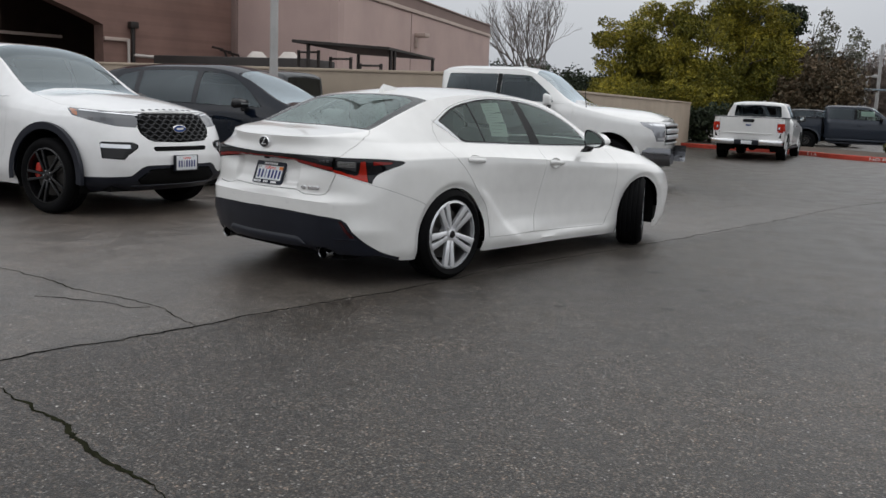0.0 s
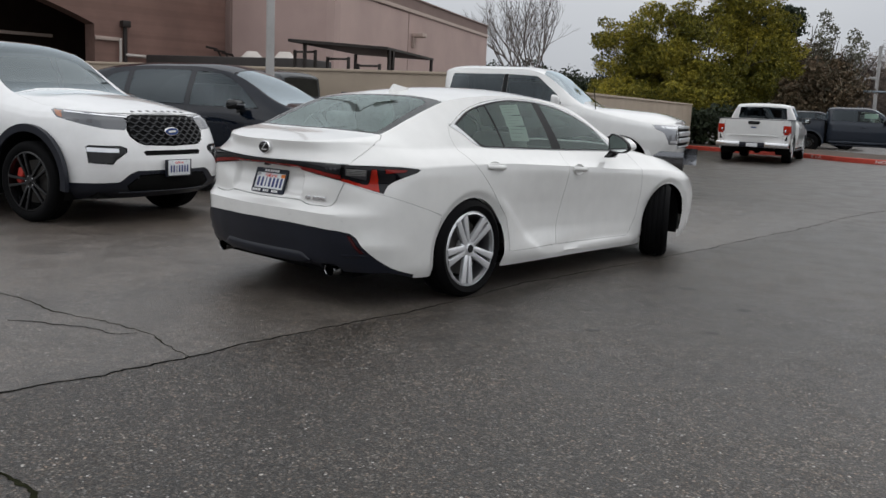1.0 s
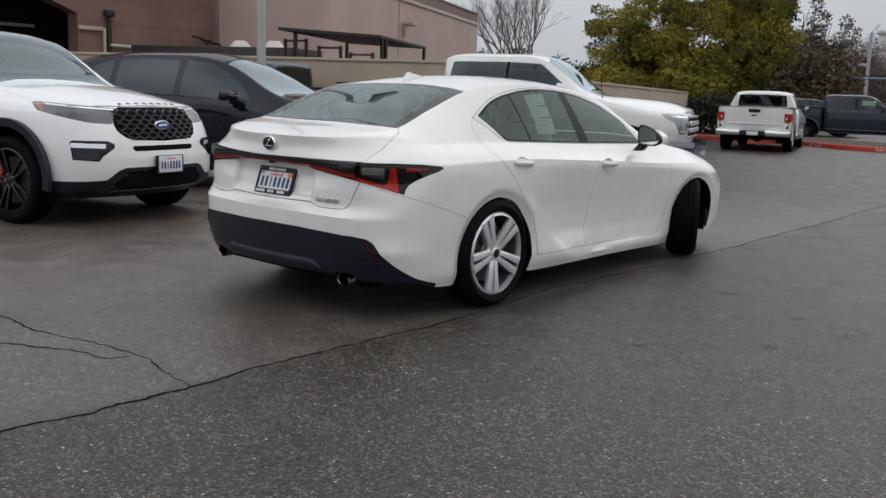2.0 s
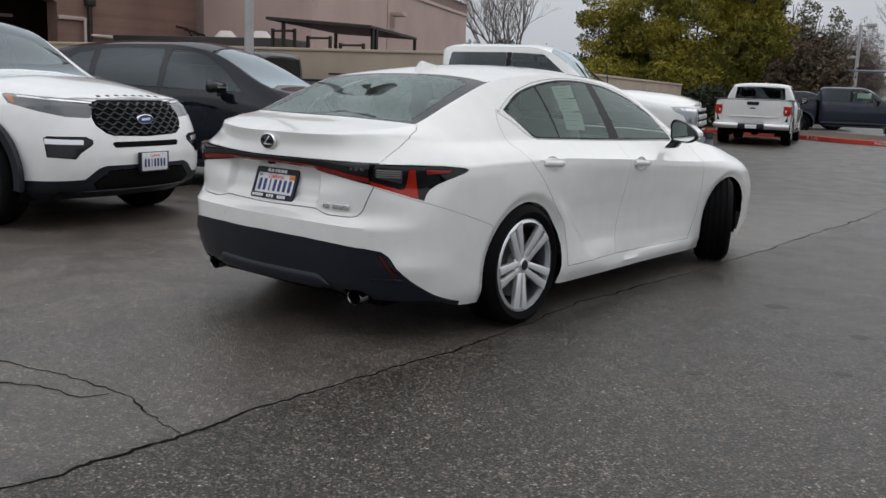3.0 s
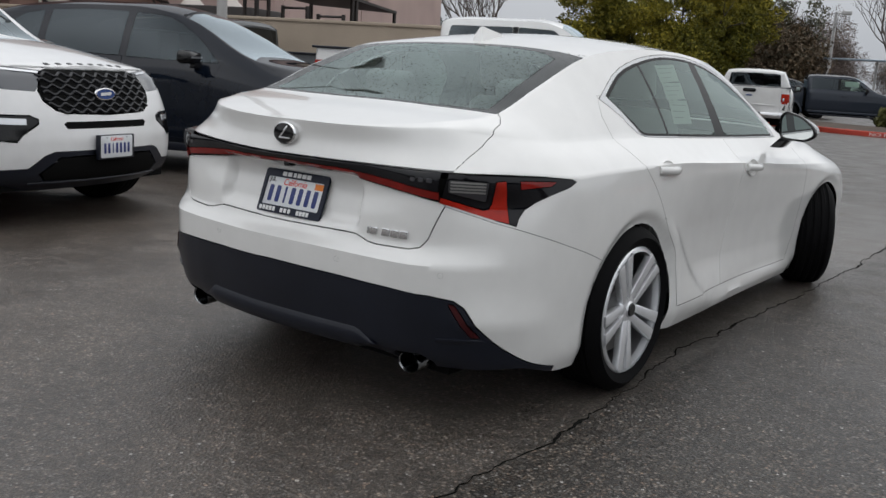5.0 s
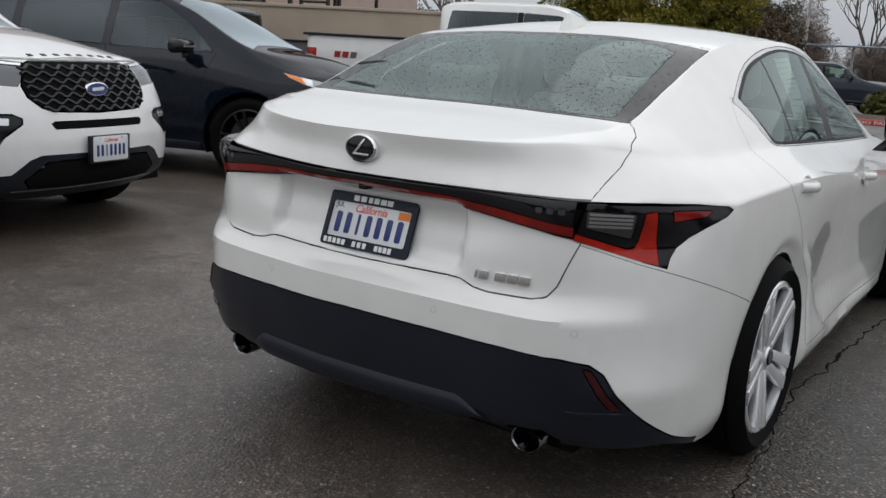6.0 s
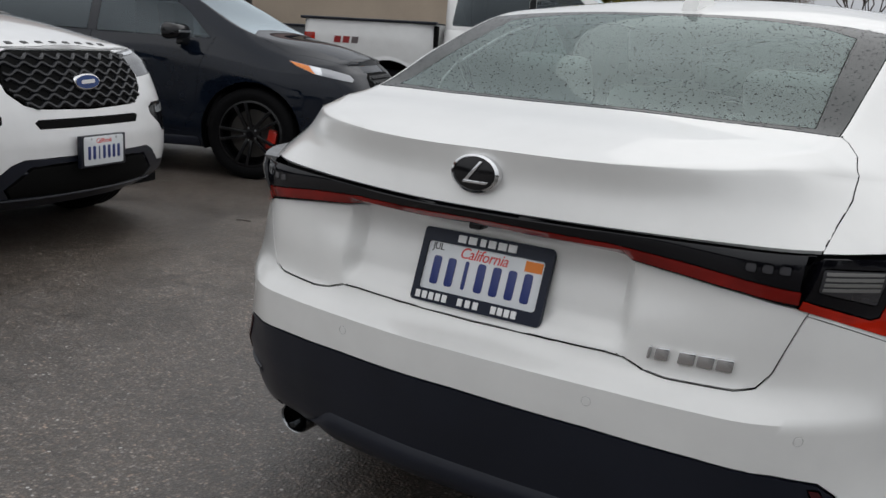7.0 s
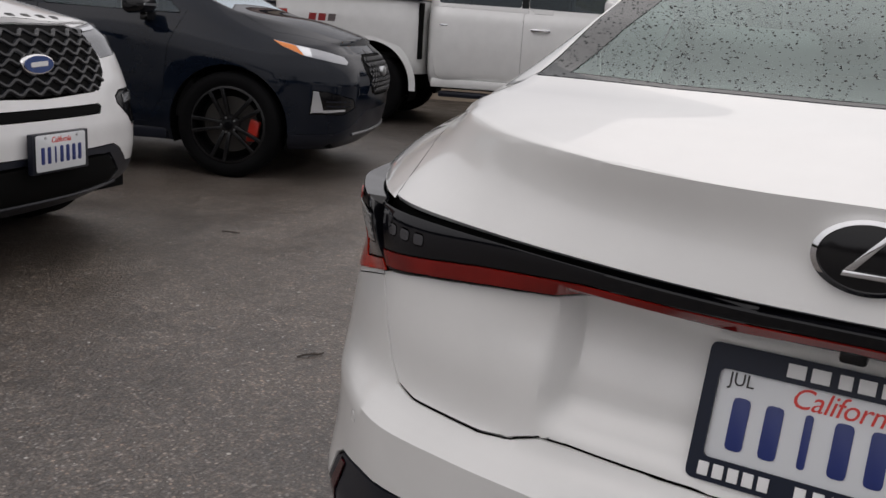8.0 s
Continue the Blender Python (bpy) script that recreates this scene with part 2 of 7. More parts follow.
def cap(edge, rail_x, rail_z, mid_z, n_side, n_top, bow=0.012, power=2.2):
    """The top of a body between its upper edge and the middle plane: sides up to the rail, then the roof, hood or deck."""
    out = []
    for x, y, z in edge:
        rx = min(float(rail_x(y)[0]), 0.9 * x)
        zc = float(mid_z(y)[0])
        rz = min(float(rail_z(y)[0]), zc)
        row = []
        for i in range(n_side):
            t = i / n_side
            row.append((x + (rx - x) * t + bow * math.sin(math.pi * t) * (x > 0.3), y, z + (rz - z) * t))
        for i in range(n_top + 1):
            t = 1 - i / n_top
            row.append((rx * t, y, rz + (zc - rz) * (1 - t ** power)))
        out.append(row)
    return np.array(out)


def sheet(grid, bm=None):
    """A grid of places as faces."""
    bm = bm or bmesh.new()
    nu, nv = grid.shape[:2]
    vs = [[bm.verts.new(grid[i, j]) for j in range(nv)] for i in range(nu)]
    for i in range(nu - 1):
        for j in range(nv - 1):
            bm.faces.new((vs[i][j], vs[i + 1][j], vs[i + 1][j + 1], vs[i][j + 1]))
    return bm


AXES = {"y": ((1, 0, 0), (0, 0, 1)), "x": ((0, 1, 0), (0, 0, 1)), "z": ((1, 0, 0), (0, 1, 0)), "d": ((0.7071, 0.7071, 0), (0, 0, 1)), "e": ((0.7071, -0.7071, 0), (0, 0, 1))}


def flat(v, axis):
    a, b = AXES[axis]
    return v[0] * a[0] + v[1] * a[1] + v[2] * a[2], v[0] * b[0] + v[1] * b[1] + v[2] * b[2]


def within(p, poly):
    x, y = p
    hit = False
    for i in range(len(poly)):
        (x0, y0), (x1, y1) = poly[i - 1], poly[i]
        if (y0 > y) != (y1 > y) and x < (x1 - x0) * (y - y0) / (y1 - y0) + x0:
            hit = not hit
    return hit


def rounded(poly, r, n=4):
    """A polygon with its corners rounded."""
    out = []
    for i in range(len(poly)):
        p0, p, p1 = (Vector(poly[i - 1]), Vector(poly[i]), Vector(poly[(i + 1) % len(poly)]))
        a, b = p0 - p, p1 - p
        k = min(r, a.length * 0.45, b.length * 0.45)
        s, e = p + a.normalized() * k, p + b.normalized() * k
        for j in range(n + 1):
            t = j / n
            out.append(tuple((1 - t) ** 2 * s + 2 * t * (1 - t) * p + t * t * e))
    return out


def cut(bm, poly, axis, keep=None):
    """Cut the faces along the outline of poly, seen along axis, where keep(centre, normal) holds."""
    a, b = (Vector(q) for q in AXES[axis])
    way = a.cross(b)

    def span(f):
        q = [flat(v.co, axis) for v in f.verts]
        xs, ys = [c[0] for c in q], [c[1] for c in q]
        return min(xs), max(xs), min(ys), max(ys)
    box = (min(p[0] for p in poly), max(p[0] for p in poly), min(p[1] for p in poly), max(p[1] for p in poly))
    near = {}
    for f in bm.faces:
        if keep and not keep(f.calc_center_median(), f.normal):
            continue
        q = span(f)
        if q[1] < box[0] - .004 or q[0] > box[1] + .004 or q[3] < box[2] - .004 or q[2] > box[3] + .004:
            continue
        near[f] = q
    for i in range(len(poly)):
        p0, p1 = poly[i - 1], poly[i]
        lo = [min(p0[k], p1[k]) - 0.004 for k in (0, 1)]
        hi = [max(p0[k], p1[k]) + 0.004 for k in (0, 1)]
        faces = [f for f, q in near.items() if f.is_valid and q[1] >= lo[0] and q[0] <= hi[0] and q[3] >= lo[1] and q[2] <= hi[1]]
        e = a * (p1[0] - p0[0]) + b * (p1[1] - p0[1])
        if not faces or e.length < 1e-6:
            continue
        geom = set(faces)
        for f in faces:
            geom.update(f.edges)
            geom.update(f.verts)
        got = bmesh.ops.bisect_plane(bm, geom=list(geom), dist=0.0004, plane_co=a * p0[0] + b * p0[1], plane_no=e.cross(way).normalized())
        for g in got["geom"]:
            if isinstance(g, bmesh.types.BMFace):
                near[g] = span(g)


def take(bm, poly=None, axis="y", keep=None, slice_it=True):
    """Cut poly out of bm and return its faces as a bmesh of their own."""
    bm.normal_update()
    if slice_it and poly:
        cut(bm, poly, axis, keep)
        bm.normal_update()
    sel = [f for f in bm.faces if (not keep or keep(f.calc_center_median(), f.normal)) and (not poly or within(flat(f.calc_center_median(), axis), poly))]
    out = bmesh.new()
    made = {}
    for f in sel:
        vs = []
        for v in f.verts:
            if v not in made:
                made[v] = out.verts.new(v.co)
            vs.append(made[v])
        out.faces.new(vs)
    bmesh.ops.delete(bm, geom=sel, context="FACES")
    return out


def twin(bm, weld=False):
    """The mirror image of bm; with weld, bm and its image as one."""
    out = bmesh.new()
    for sx in ((1, -1) if weld else (-1,)):
        made = {v: out.verts.new((v.co.x * sx, v.co.y, v.co.z)) for v in bm.verts}
        for f in bm.faces:
            vs = [made[v] for v in f.verts]
            out.faces.new(vs if sx > 0 else vs[::-1])
    if weld:
        bmesh.ops.remove_doubles(out, verts=out.verts, dist=0.0008)
    return out


def edged(bm, width=0.003, depth=0.006):
    """Turn the open edges of a panel inwards, as at a shut line."""
    bm.normal_update()
    rim = {v: v.normal.copy() for e in bm.edges if e.is_boundary for v in e.verts}
    try:
        bmesh.ops.inset_region(bm, faces=bm.faces[:], use_boundary=True, use_even_offset=False, thickness=width)
    except Exception:
        pass
    for v, n in rim.items():
        if v.is_valid:
            # the edge also draws back a little, which leaves an open gap
            back = [e.other_vert(v).co for e in v.link_edges if e.other_vert(v) not in rim]
            if back:
                v.co += (sum(back, Vector()) / len(back) - v.co) * .42
            v.co -= n * depth
    return bm


def raised(bm, height, lip=0.0):
    """Lift a panel out along its normals and close its sides down to the surface."""
    bm.normal_update()
    rim = [e for e in bm.edges if e.is_boundary]
    n = {v: v.normal.copy() for v in bm.verts}
    top = bm.verts[:]
    ring = bmesh.ops.extrude_edge_only(bm, edges=rim)["geom"]
    low = [v for v in ring if isinstance(v, bmesh.types.BMVert)]
    for v in top:
        v.co += n[v] * height
    for v in low:
        near = min((w for w in v.link_edges), key=lambda e: e.calc_length()).other_vert(v)
        v.co -= n.get(near, Vector((0, 0, 0))) * lip
    return bm


def joined(*bms):
    out = bmesh.new()
    for b in bms:
        made = {v: out.verts.new(v.co) for v in b.verts}
        for f in b.faces:
            try:
                out.faces.new([made[v] for v in f.verts])
            except ValueError:
                pass
    return out


def moved(bm, m):
    bmesh.ops.transform(bm, matrix=m, verts=bm.verts)
    return bm


def mesh_of(name, bm, material, sharp=38, recalc=False):
    if recalc:
        bmesh.ops.recalc_face_normals(bm, faces=bm.faces)
    bm.normal_update()
    lim = radians(sharp)
    for f in bm.faces:
        f.smooth = True
    for e in bm.edges:
        if len(e.link_faces) == 2 and e.calc_face_angle(0) > lim:
            e.smooth = False
    me = bpy.data.meshes.new(name)
    bm.to_mesh(me)
    bm.free()
    if material:
        me.materials.append(material)
    return me


def part(name, bm, material, parent, label="", sharp=38, recalc=False):
    ob = new(name, mesh_of(name, bm, material, sharp, recalc))
    ob.parent = parent
    return tagged(ob, label)


def thing(name, label, category, m=None, group="", kind=""):
    ob = new(name)
    ob.empty_display_size = 0.2
    ob.matrix_world = m or Matrix.Identity(4)
    return tagged(ob, label, category, group, kind)


def block(x0, x1, y0, y1, z0, z1, bevel=0.0, seg=2):
    bm = bmesh.new()
    bmesh.ops.create_cube(bm, size=1)
    for v in bm.verts:
        v.co = Vector(((x0 + x1) / 2 + v.co.x * (x1 - x0), (y0 + y1) / 2 + v.co.y * (y1 - y0), (z0 + z1) / 2 + v.co.z * (z1 - z0)))
    if bevel:
        bmesh.ops.bevel(bm, geom=bm.edges[:], offset=bevel, segments=seg, affect="EDGES", profile=0.5)
    return bm


def prism(poly, axis, t0, t1, bevel=0.0, seg=2):
    """A polygon seen along axis, given depth from t0 to t1 along it."""
    a, b = (Vector(q) for q in AXES[axis])
    way = {"y": Vector((0, 1, 0)), "x": Vector((1, 0, 0)), "z": Vector((0, 0, 1)), "d": Vector((0.7071, -0.7071, 0)), "e": Vector((0.7071, 0.7071, 0))}[axis]
    bm = bmesh.new()
    lo = [bm.verts.new(a * p[0] + b * p[1] + way * t0) for p in poly]
    hi = [bm.verts.new(a * p[0] + b * p[1] + way * t1) for p in poly]
    bm.faces.new(lo)
    bm.faces.new(hi[::-1])
    for i in range(len(poly)):
        bm.faces.new((lo[i - 1], hi[i - 1], hi[i], lo[i]))
    bmesh.ops.recalc_face_normals(bm, faces=bm.faces)
    if bevel:
        bmesh.ops.bevel(bm, geom=bm.edges[:], offset=bevel, segments=seg, affect="EDGES", profile=0.5)
    return bm


def revolve(profile, n=48, axis="x", arc=360.0, start=0.0):
    """Turn a profile of (radius, along) round an axis through the origin."""
    bm = bmesh.new()
    rings = []
    steps = n if arc >= 360 else n + 1
    for i in range(steps):
        a = radians(start + arc * i / n)
        c, s = math.cos(a), math.sin(a)
        ring = []
        for r, t in profile:
            co = {"x": (t, r * c, r * s), "y": (r * c, t, r * s), "z": (r * c, r * s, t)}[axis]
            ring.append(bm.verts.new(co))
        rings.append(ring)
    for i in range(n if arc >= 360 else n):
        r0, r1 = rings[i], rings[(i + 1) % len(rings)]
        for j in range(len(profile) - 1):
            bm.faces.new((r0[j], r1[j], r1[j + 1], r0[j + 1]))
    bmesh.ops.remove_doubles(bm, verts=bm.verts, dist=1e-5)
    bmesh.ops.recalc_face_normals(bm, faces=bm.faces)
    return bm


def tube(points, r, n=10, r1=None, caps=True):
    """A round bar along points; it may taper from r to r1."""
    pts = [Vector(p) for p in points]
    bm = bmesh.new()
    rings = []
    up = Vector((0, 0, 1))
    for i, p in enumerate(pts):
        d = (pts[min(i + 1, len(pts) - 1)] - pts[max(i - 1, 0)]).normalized()
        side = d.cross(up if abs(d.z) < 0.95 else Vector((1, 0, 0))).normalized()
        over = side.cross(d)
        rad = r if r1 is None else r + (r1 - r) * i / (len(pts) - 1)
        rings.append([bm.verts.new(p + (side * math.cos(2 * math.pi * k / n) + over * math.sin(2 * math.pi * k / n)) * rad) for k in range(n)])
    for a, b in zip(rings, rings[1:]):
        for k in range(n):
            bm.faces.new((a[k - 1], a[k], b[k], b[k - 1]))
    if caps:
        bm.faces.new(rings[0])
        bm.faces.new(rings[-1][::-1])
    bmesh.ops.recalc_face_normals(bm, faces=bm.faces)
    return bm


def letters(text, size, depth, italic=0.0, bold=0.0, spread=1.0, width=None):
    """Words as a solid mesh, upright in the x-z plane, facing -y, centred on the origin."""
    cu = bpy.data.curves.new("letters", "FONT")
    cu.body, cu.size, cu.extrude, cu.shear, cu.offset, cu.space_character = text, size, depth, italic, bold, spread
    cu.resolution_u = 3
    ob = bpy.data.objects.new("letters", cu)
    scene.collection.objects.link(ob)
    bpy.context.view_layer.update()
    me = bpy.data.meshes.new_from_object(ob.evaluated_get(bpy.context.evaluated_depsgraph_get()))
    bm = bmesh.new()
    bm.from_mesh(me)
    bpy.data.objects.remove(ob)
    bpy.data.curves.remove(cu)
    bpy.data.meshes.remove(me)
    xs = [v.co.x for v in bm.verts]
    ys = [v.co.y for v in bm.verts]
    k = width / (max(xs) - min(xs)) if width else 1.0
    for v in bm.verts:
        v.co = Vector(((v.co.x - (max(xs) + min(xs)) / 2) * k, -v.co.z, v.co.y - (max(ys) + min(ys)) / 2))
    return bm


from mathutils.bvhtree import BVHTree


def on_skin(tree, x, z, way=1):
    """Where a line along y at (x, z) first meets a body, coming from behind (way 1) or from ahead (-1), and the normal there."""
    place, normal, _, _ = tree.ray_cast(Vector((x, -9 * way, z)), Vector((0, way, 0)))
    return place, normal


def facing(place, normal):
    """A pose at place whose -y looks along normal, kept upright."""
    n = normal.normalized()
    y = -n
    x = y.cross(Vector((0, 0, 1))).normalized()
    z = x.cross(y)
    return Matrix.Translation(place) @ Matrix(((x.x, y.x, z.x), (x.y, y.y, z.y), (x.z, y.z, z.z))).to_4x4()

# ---- ground ----
ASPHALT = material("wet_asphalt", (0.05, 0.05, 0.05), 0.4, spec=0.36)
big = noise_node(ASPHALT, 0.35, 5.0)
mid = noise_node(ASPHALT, 2.6, 5.0)
grit = noise_node(ASPHALT, 120.0, 3.0, 0.75)
blotch = noise_node(ASPHALT, 14.0, 4.0, 0.7)


def cells(m, scale):
    v = m.node_tree.nodes.new("ShaderNodeTexVoronoi")
    v.inputs["Scale"].default_value = scale
    tc = m.node_tree.nodes.new("ShaderNodeTexCoord")
    m.node_tree.links.new(tc.outputs["Object"], v.inputs["Vector"])
    return v


def stones(m, scale, share, size):
    """Single pale stones: some cells of a fine cell pattern, by their own shade."""
    v = cells(m, scale)
    pick = ramped(m, v.outputs["Color"], [(1 - share - .02, 0.0), (1 - share + .02, 1.0)])
    near = ramped(m, v.outputs["Distance"], [(size, 1.0), (size + .14, 0.0)])
    return blended(m, 1.0, pick, near, "MULTIPLY")


def aggregate(m, scale, tones):
    """Packed stones, each of its own tone and tint, with dark binder in the joints."""
    v = cells(m, scale)
    own = m.node_tree.nodes.new("ShaderNodeSeparateColor")
    m.node_tree.links.new(v.outputs["Color"], own.inputs[0])
    tone = ramped(m, own.outputs[0], tones)
    tint = ramped(m, own.outputs[1], [(0.0, (1.20, 0.96, 0.80)), (0.35, (1.04, 1.0, 0.95)), (0.75, (0.98, 1.0, 1.02)), (1.0, (0.90, 1.0, 1.10))])
    joint = ramped(m, v.outputs["Distance"], [(0.30, 1.0), (0.62, 0.22)])
    return blended(m, 1.0, blended(m, 1.0, tone, tint, "MULTIPLY"), joint, "MULTIPLY"), v


binder = ramped(ASPHALT, big.outputs[0], [(0.32, (0.053, 0.050, 0.048)), (0.52, (0.066, 0.060, 0.055)), (0.72, (0.079, 0.070, 0.062))])
worn = ramped(ASPHALT, mid.outputs[0], [(0.3, 0.80), (0.7, 1.14)])
base = blended(ASPHALT, 1.0, binder, worn, "MULTIPLY")
base = blended(ASPHALT, 1.0, base, ramped(ASPHALT, blotch.outputs[0], [(0.34, (0.72, 0.72, 0.73)), (0.66, (1.24, 1.22, 1.18))]), "MULTIPLY")
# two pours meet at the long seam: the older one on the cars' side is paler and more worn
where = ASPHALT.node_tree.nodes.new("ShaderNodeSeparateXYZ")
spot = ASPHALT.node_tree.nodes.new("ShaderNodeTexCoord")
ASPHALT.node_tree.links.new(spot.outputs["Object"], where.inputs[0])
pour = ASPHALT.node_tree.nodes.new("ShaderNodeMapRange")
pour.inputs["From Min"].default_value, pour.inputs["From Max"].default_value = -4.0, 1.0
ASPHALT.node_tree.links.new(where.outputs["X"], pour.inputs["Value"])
# between the parked cars the colour is lifted further, against their shade
age_and_lift = ramped(ASPHALT, pour.outputs[0], [(0.0, (1.75, 1.66, 1.60)), (0.45, (1.90, 1.80, 1.74)), (0.72, (1.56, 1.53, 1.52)), (0.978, (1.48, 1.47, 1.46)), (0.998, (1.06, 1.04, 1.0))])
# the paler tint fades out beyond the parked cars
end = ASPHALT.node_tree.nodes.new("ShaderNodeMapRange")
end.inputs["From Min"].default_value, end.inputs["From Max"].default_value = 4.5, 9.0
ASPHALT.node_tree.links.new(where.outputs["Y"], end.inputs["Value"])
age_and_lift = blended(ASPHALT, end.outputs[0], age_and_lift, (0.95, 0.93, 0.90))
base = blended(ASPHALT, 1.0, base, age_and_lift, "MULTIPLY")
coarse, coarse_cells = aggregate(ASPHALT, 95.0, [(0.0, 0.22), (0.35, 0.60), (0.62, 1.20), (0.80, 2.1), (0.92, 3.5), (1.0, 5.6)])
fine, _ = aggregate(ASPHALT, 190.0, [(0.0, 0.16), (0.40, 0.65), (0.70, 1.6), (0.90, 3.4), (1.0, 5.6)])
# stones fade on the older side: wet sheen's washed-out look put into the colour
sheen_wash = ramped(ASPHALT, pour.outputs[0], [(0.0, 0.42), (0.978, 0.36), (0.998, 0.0)])
packed = blended(ASPHALT, sheen_wash, blended(ASPHALT, 0.35, coarse, fine), (1.0, 0.97, 0.94))
base = blended(ASPHALT, 1.0, base, packed, "MULTIPLY")
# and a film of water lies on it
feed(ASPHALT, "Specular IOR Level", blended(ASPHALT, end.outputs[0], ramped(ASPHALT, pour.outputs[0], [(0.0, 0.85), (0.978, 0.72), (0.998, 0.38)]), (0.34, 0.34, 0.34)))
base = blended(ASPHALT, stones(ASPHALT, 120.0, .10, .30), base, (0.34, 0.33, 0.31))
base = blended(ASPHALT, stones(ASPHALT, 62.0, .09, .26), base, (0.46, 0.44, 0.42))
base = blended(ASPHALT, stones(ASPHALT, 34.0, .06, .18), base, (0.48, 0.45, 0.41))
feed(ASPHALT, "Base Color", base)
feed(ASPHALT, "Roughness", ramped(ASPHALT, mid.outputs[0], [(0.30, 0.28), (0.5, 0.38), (0.72, 0.50)]))
bumped(ASPHALT, blended(ASPHALT, 0.5, grit.outputs[0], coarse_cells.outputs["Distance"]), 0.8, 0.006)
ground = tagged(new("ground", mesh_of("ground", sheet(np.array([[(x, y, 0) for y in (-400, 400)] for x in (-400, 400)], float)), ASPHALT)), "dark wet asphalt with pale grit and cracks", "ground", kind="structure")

CRACK = varied(material("crack_fill", (0.006, 0.006, 0.006), 0.9, spec=0.05), (0.010, 0.010, 0.009), 0.4, 4, 60)
CRACK_MOSS = varied(material("mossy_crack", (0.016, 0.017, 0.008), 0.9, spec=0.05), (0.016, 0.017, 0.008), 0.5, 9, 80)
PATCH = varied(material("old_patch", (0.042, 0.040, 0.038), 0.6), (0.042, 0.040, 0.038), 0.45, 30, 140, 0.002)


def crack(points, width, mat, rnd, wander=0.012):
    """A ragged split in the asphalt with a raised broken lip: a narrow furrow that widens and narrows."""
    pts = [Vector((*p, 0)) for p in points]
    run = []
    for a, b in zip(pts, pts[1:]):
        n = max(2, int((b - a).length / 0.025))
        run += [a.lerp(b, i / n) for i in range(n)]
    run.append(pts[-1])
    bm = bmesh.new()
    rows = []
    drift, w = 0.0, width
    for i, p in enumerate(run):
        d = (run[min(i + 1, len(run) - 1)] - run[max(i - 1, 0)]).normalized()
        s = Vector((-d.y, d.x, 0))
        drift = drift * 0.82 + rnd.uniform(-wander, wander)
        w = max(width * 0.22, min(width * 1.8, w + rnd.uniform(-0.55, 0.55) * width))
        if i in (0, len(run) - 1):
            w = width * 0.15
        c = p + s * drift
        rows.append([c - s * w / 2 + Vector((0, 0, .0015)), c + Vector((0, 0, .004)), c + s * w / 2 * rnd.uniform(.6, 1.3) + Vector((0, 0, .0015))])
    sheet(np.array([[tuple(v) for v in r] for r in rows]), bm)
    bmesh.ops.recalc_face_normals(bm, faces=bm.faces)
    ob = part("crack", bm, mat, ground)
    return ob


rnd = random.Random(5)
crack([(.96, -4.6), (.955, -3.28), (.945, -2.96), (.96, -2.6), (.955, -2.2), (.965, -1.57), (.94, -1.31), (.965, -.65), (.92, .03), (.86, .69), (.885, 1.3), (.91, 2.1), (.925, 2.9), (.91, 3.85), (.895, 5.5), (.86, 7.1), (.80, 8.2), (.88, 10.6), (.95, 16)], .011, CRACK, rnd, .012)
crack([(.955, -2.215), (.79, -2.19), (.62, -2.15), (.47, -2.105), (.24, -2.13), (-.06, -2.17), (-.35, -2.24), (-.88, -2.25), (-1.31, -2.29), (-2.2, -2.4)], .009, CRACK_MOSS, rnd)
crack([(.40, -2.15), (.36, -2.26), (.20, -2.28), (.05, -2.32), (-.3, -2.5)], .007, CRACK, rnd)
crack([(.9, -3.4), (1.38, -3.456), (1.6, -3.46), (1.9, -3.465), (2.1, -3.5), (2.27, -3.53), (2.51, -3.534), (2.76, -3.54), (3.4, -3.62)], .014, CRACK_MOSS, rnd, .010)
for x, y, r in ((1.75, 1.55, .07), (2.35, 1.15, .055), (2.5, .35, .06), (1.98, -.14, .05)):
    b = bmesh.new()
    c = b.verts.new((x, y, .002))
    rim_ = [b.verts.new((x + r * rnd.uniform(.5, 1.4) * math.cos(a), y + .7 * r * rnd.uniform(.4, 1.5) * math.sin(a), .0012)) for a in np.linspace(0, 2 * math.pi, 14, endpoint=False)]
    for i in range(14):
        b.faces.new((c, rim_[i - 1], rim_[i]))
    part("tar_spot", b, PATCH, ground, recalc=True)

# ---- walls and building behind the cars ----
STUCCO_TAN = varied(material("tan_stucco", (0.44, 0.36, 0.28), 0.85), (0.44, 0.36, 0.28), 0.08, 1.2, 45, 0.002)
STUCCO_PINK = varied(material("pink_beige_stucco", (0.50, 0.37, 0.335), 0.85), (0.50, 0.37, 0.335), 0.07, 0.6, 40, 0.002)
STUCCO_MAUVE = varied(material("mauve_parapet", (0.24, 0.17, 0.15), 0.85), (0.24, 0.17, 0.15), 0.08, 0.8, 40, 0.002)
TRIM_PALE = varied(material("pale_trim", (0.50, 0.40, 0.35), 0.8), (0.50, 0.40, 0.35), 0.06, 2, 40)
PIPE_PALE = varied(material("painted_pipe", (0.55, 0.50, 0.46), 0.5), (0.55, 0.50, 0.46), 0.08, 3, 60)
METAL_DARK = varied(material("dark_painted_steel", (0.022, 0.016, 0.014), 0.55), (0.022, 0.016, 0.014), 0.2, 3, 60)
POLE_GREY = varied(material("galvanised_pole", (0.44, 0.43, 0.42), 0.5, 0.2), (0.44, 0.43, 0.42), 0.1, 3, 60)
BRICK = material("brown_brick", (0.16, 0.085, 0.065), 0.85)
bt = BRICK.node_tree.nodes.new("ShaderNodeTexBrick")
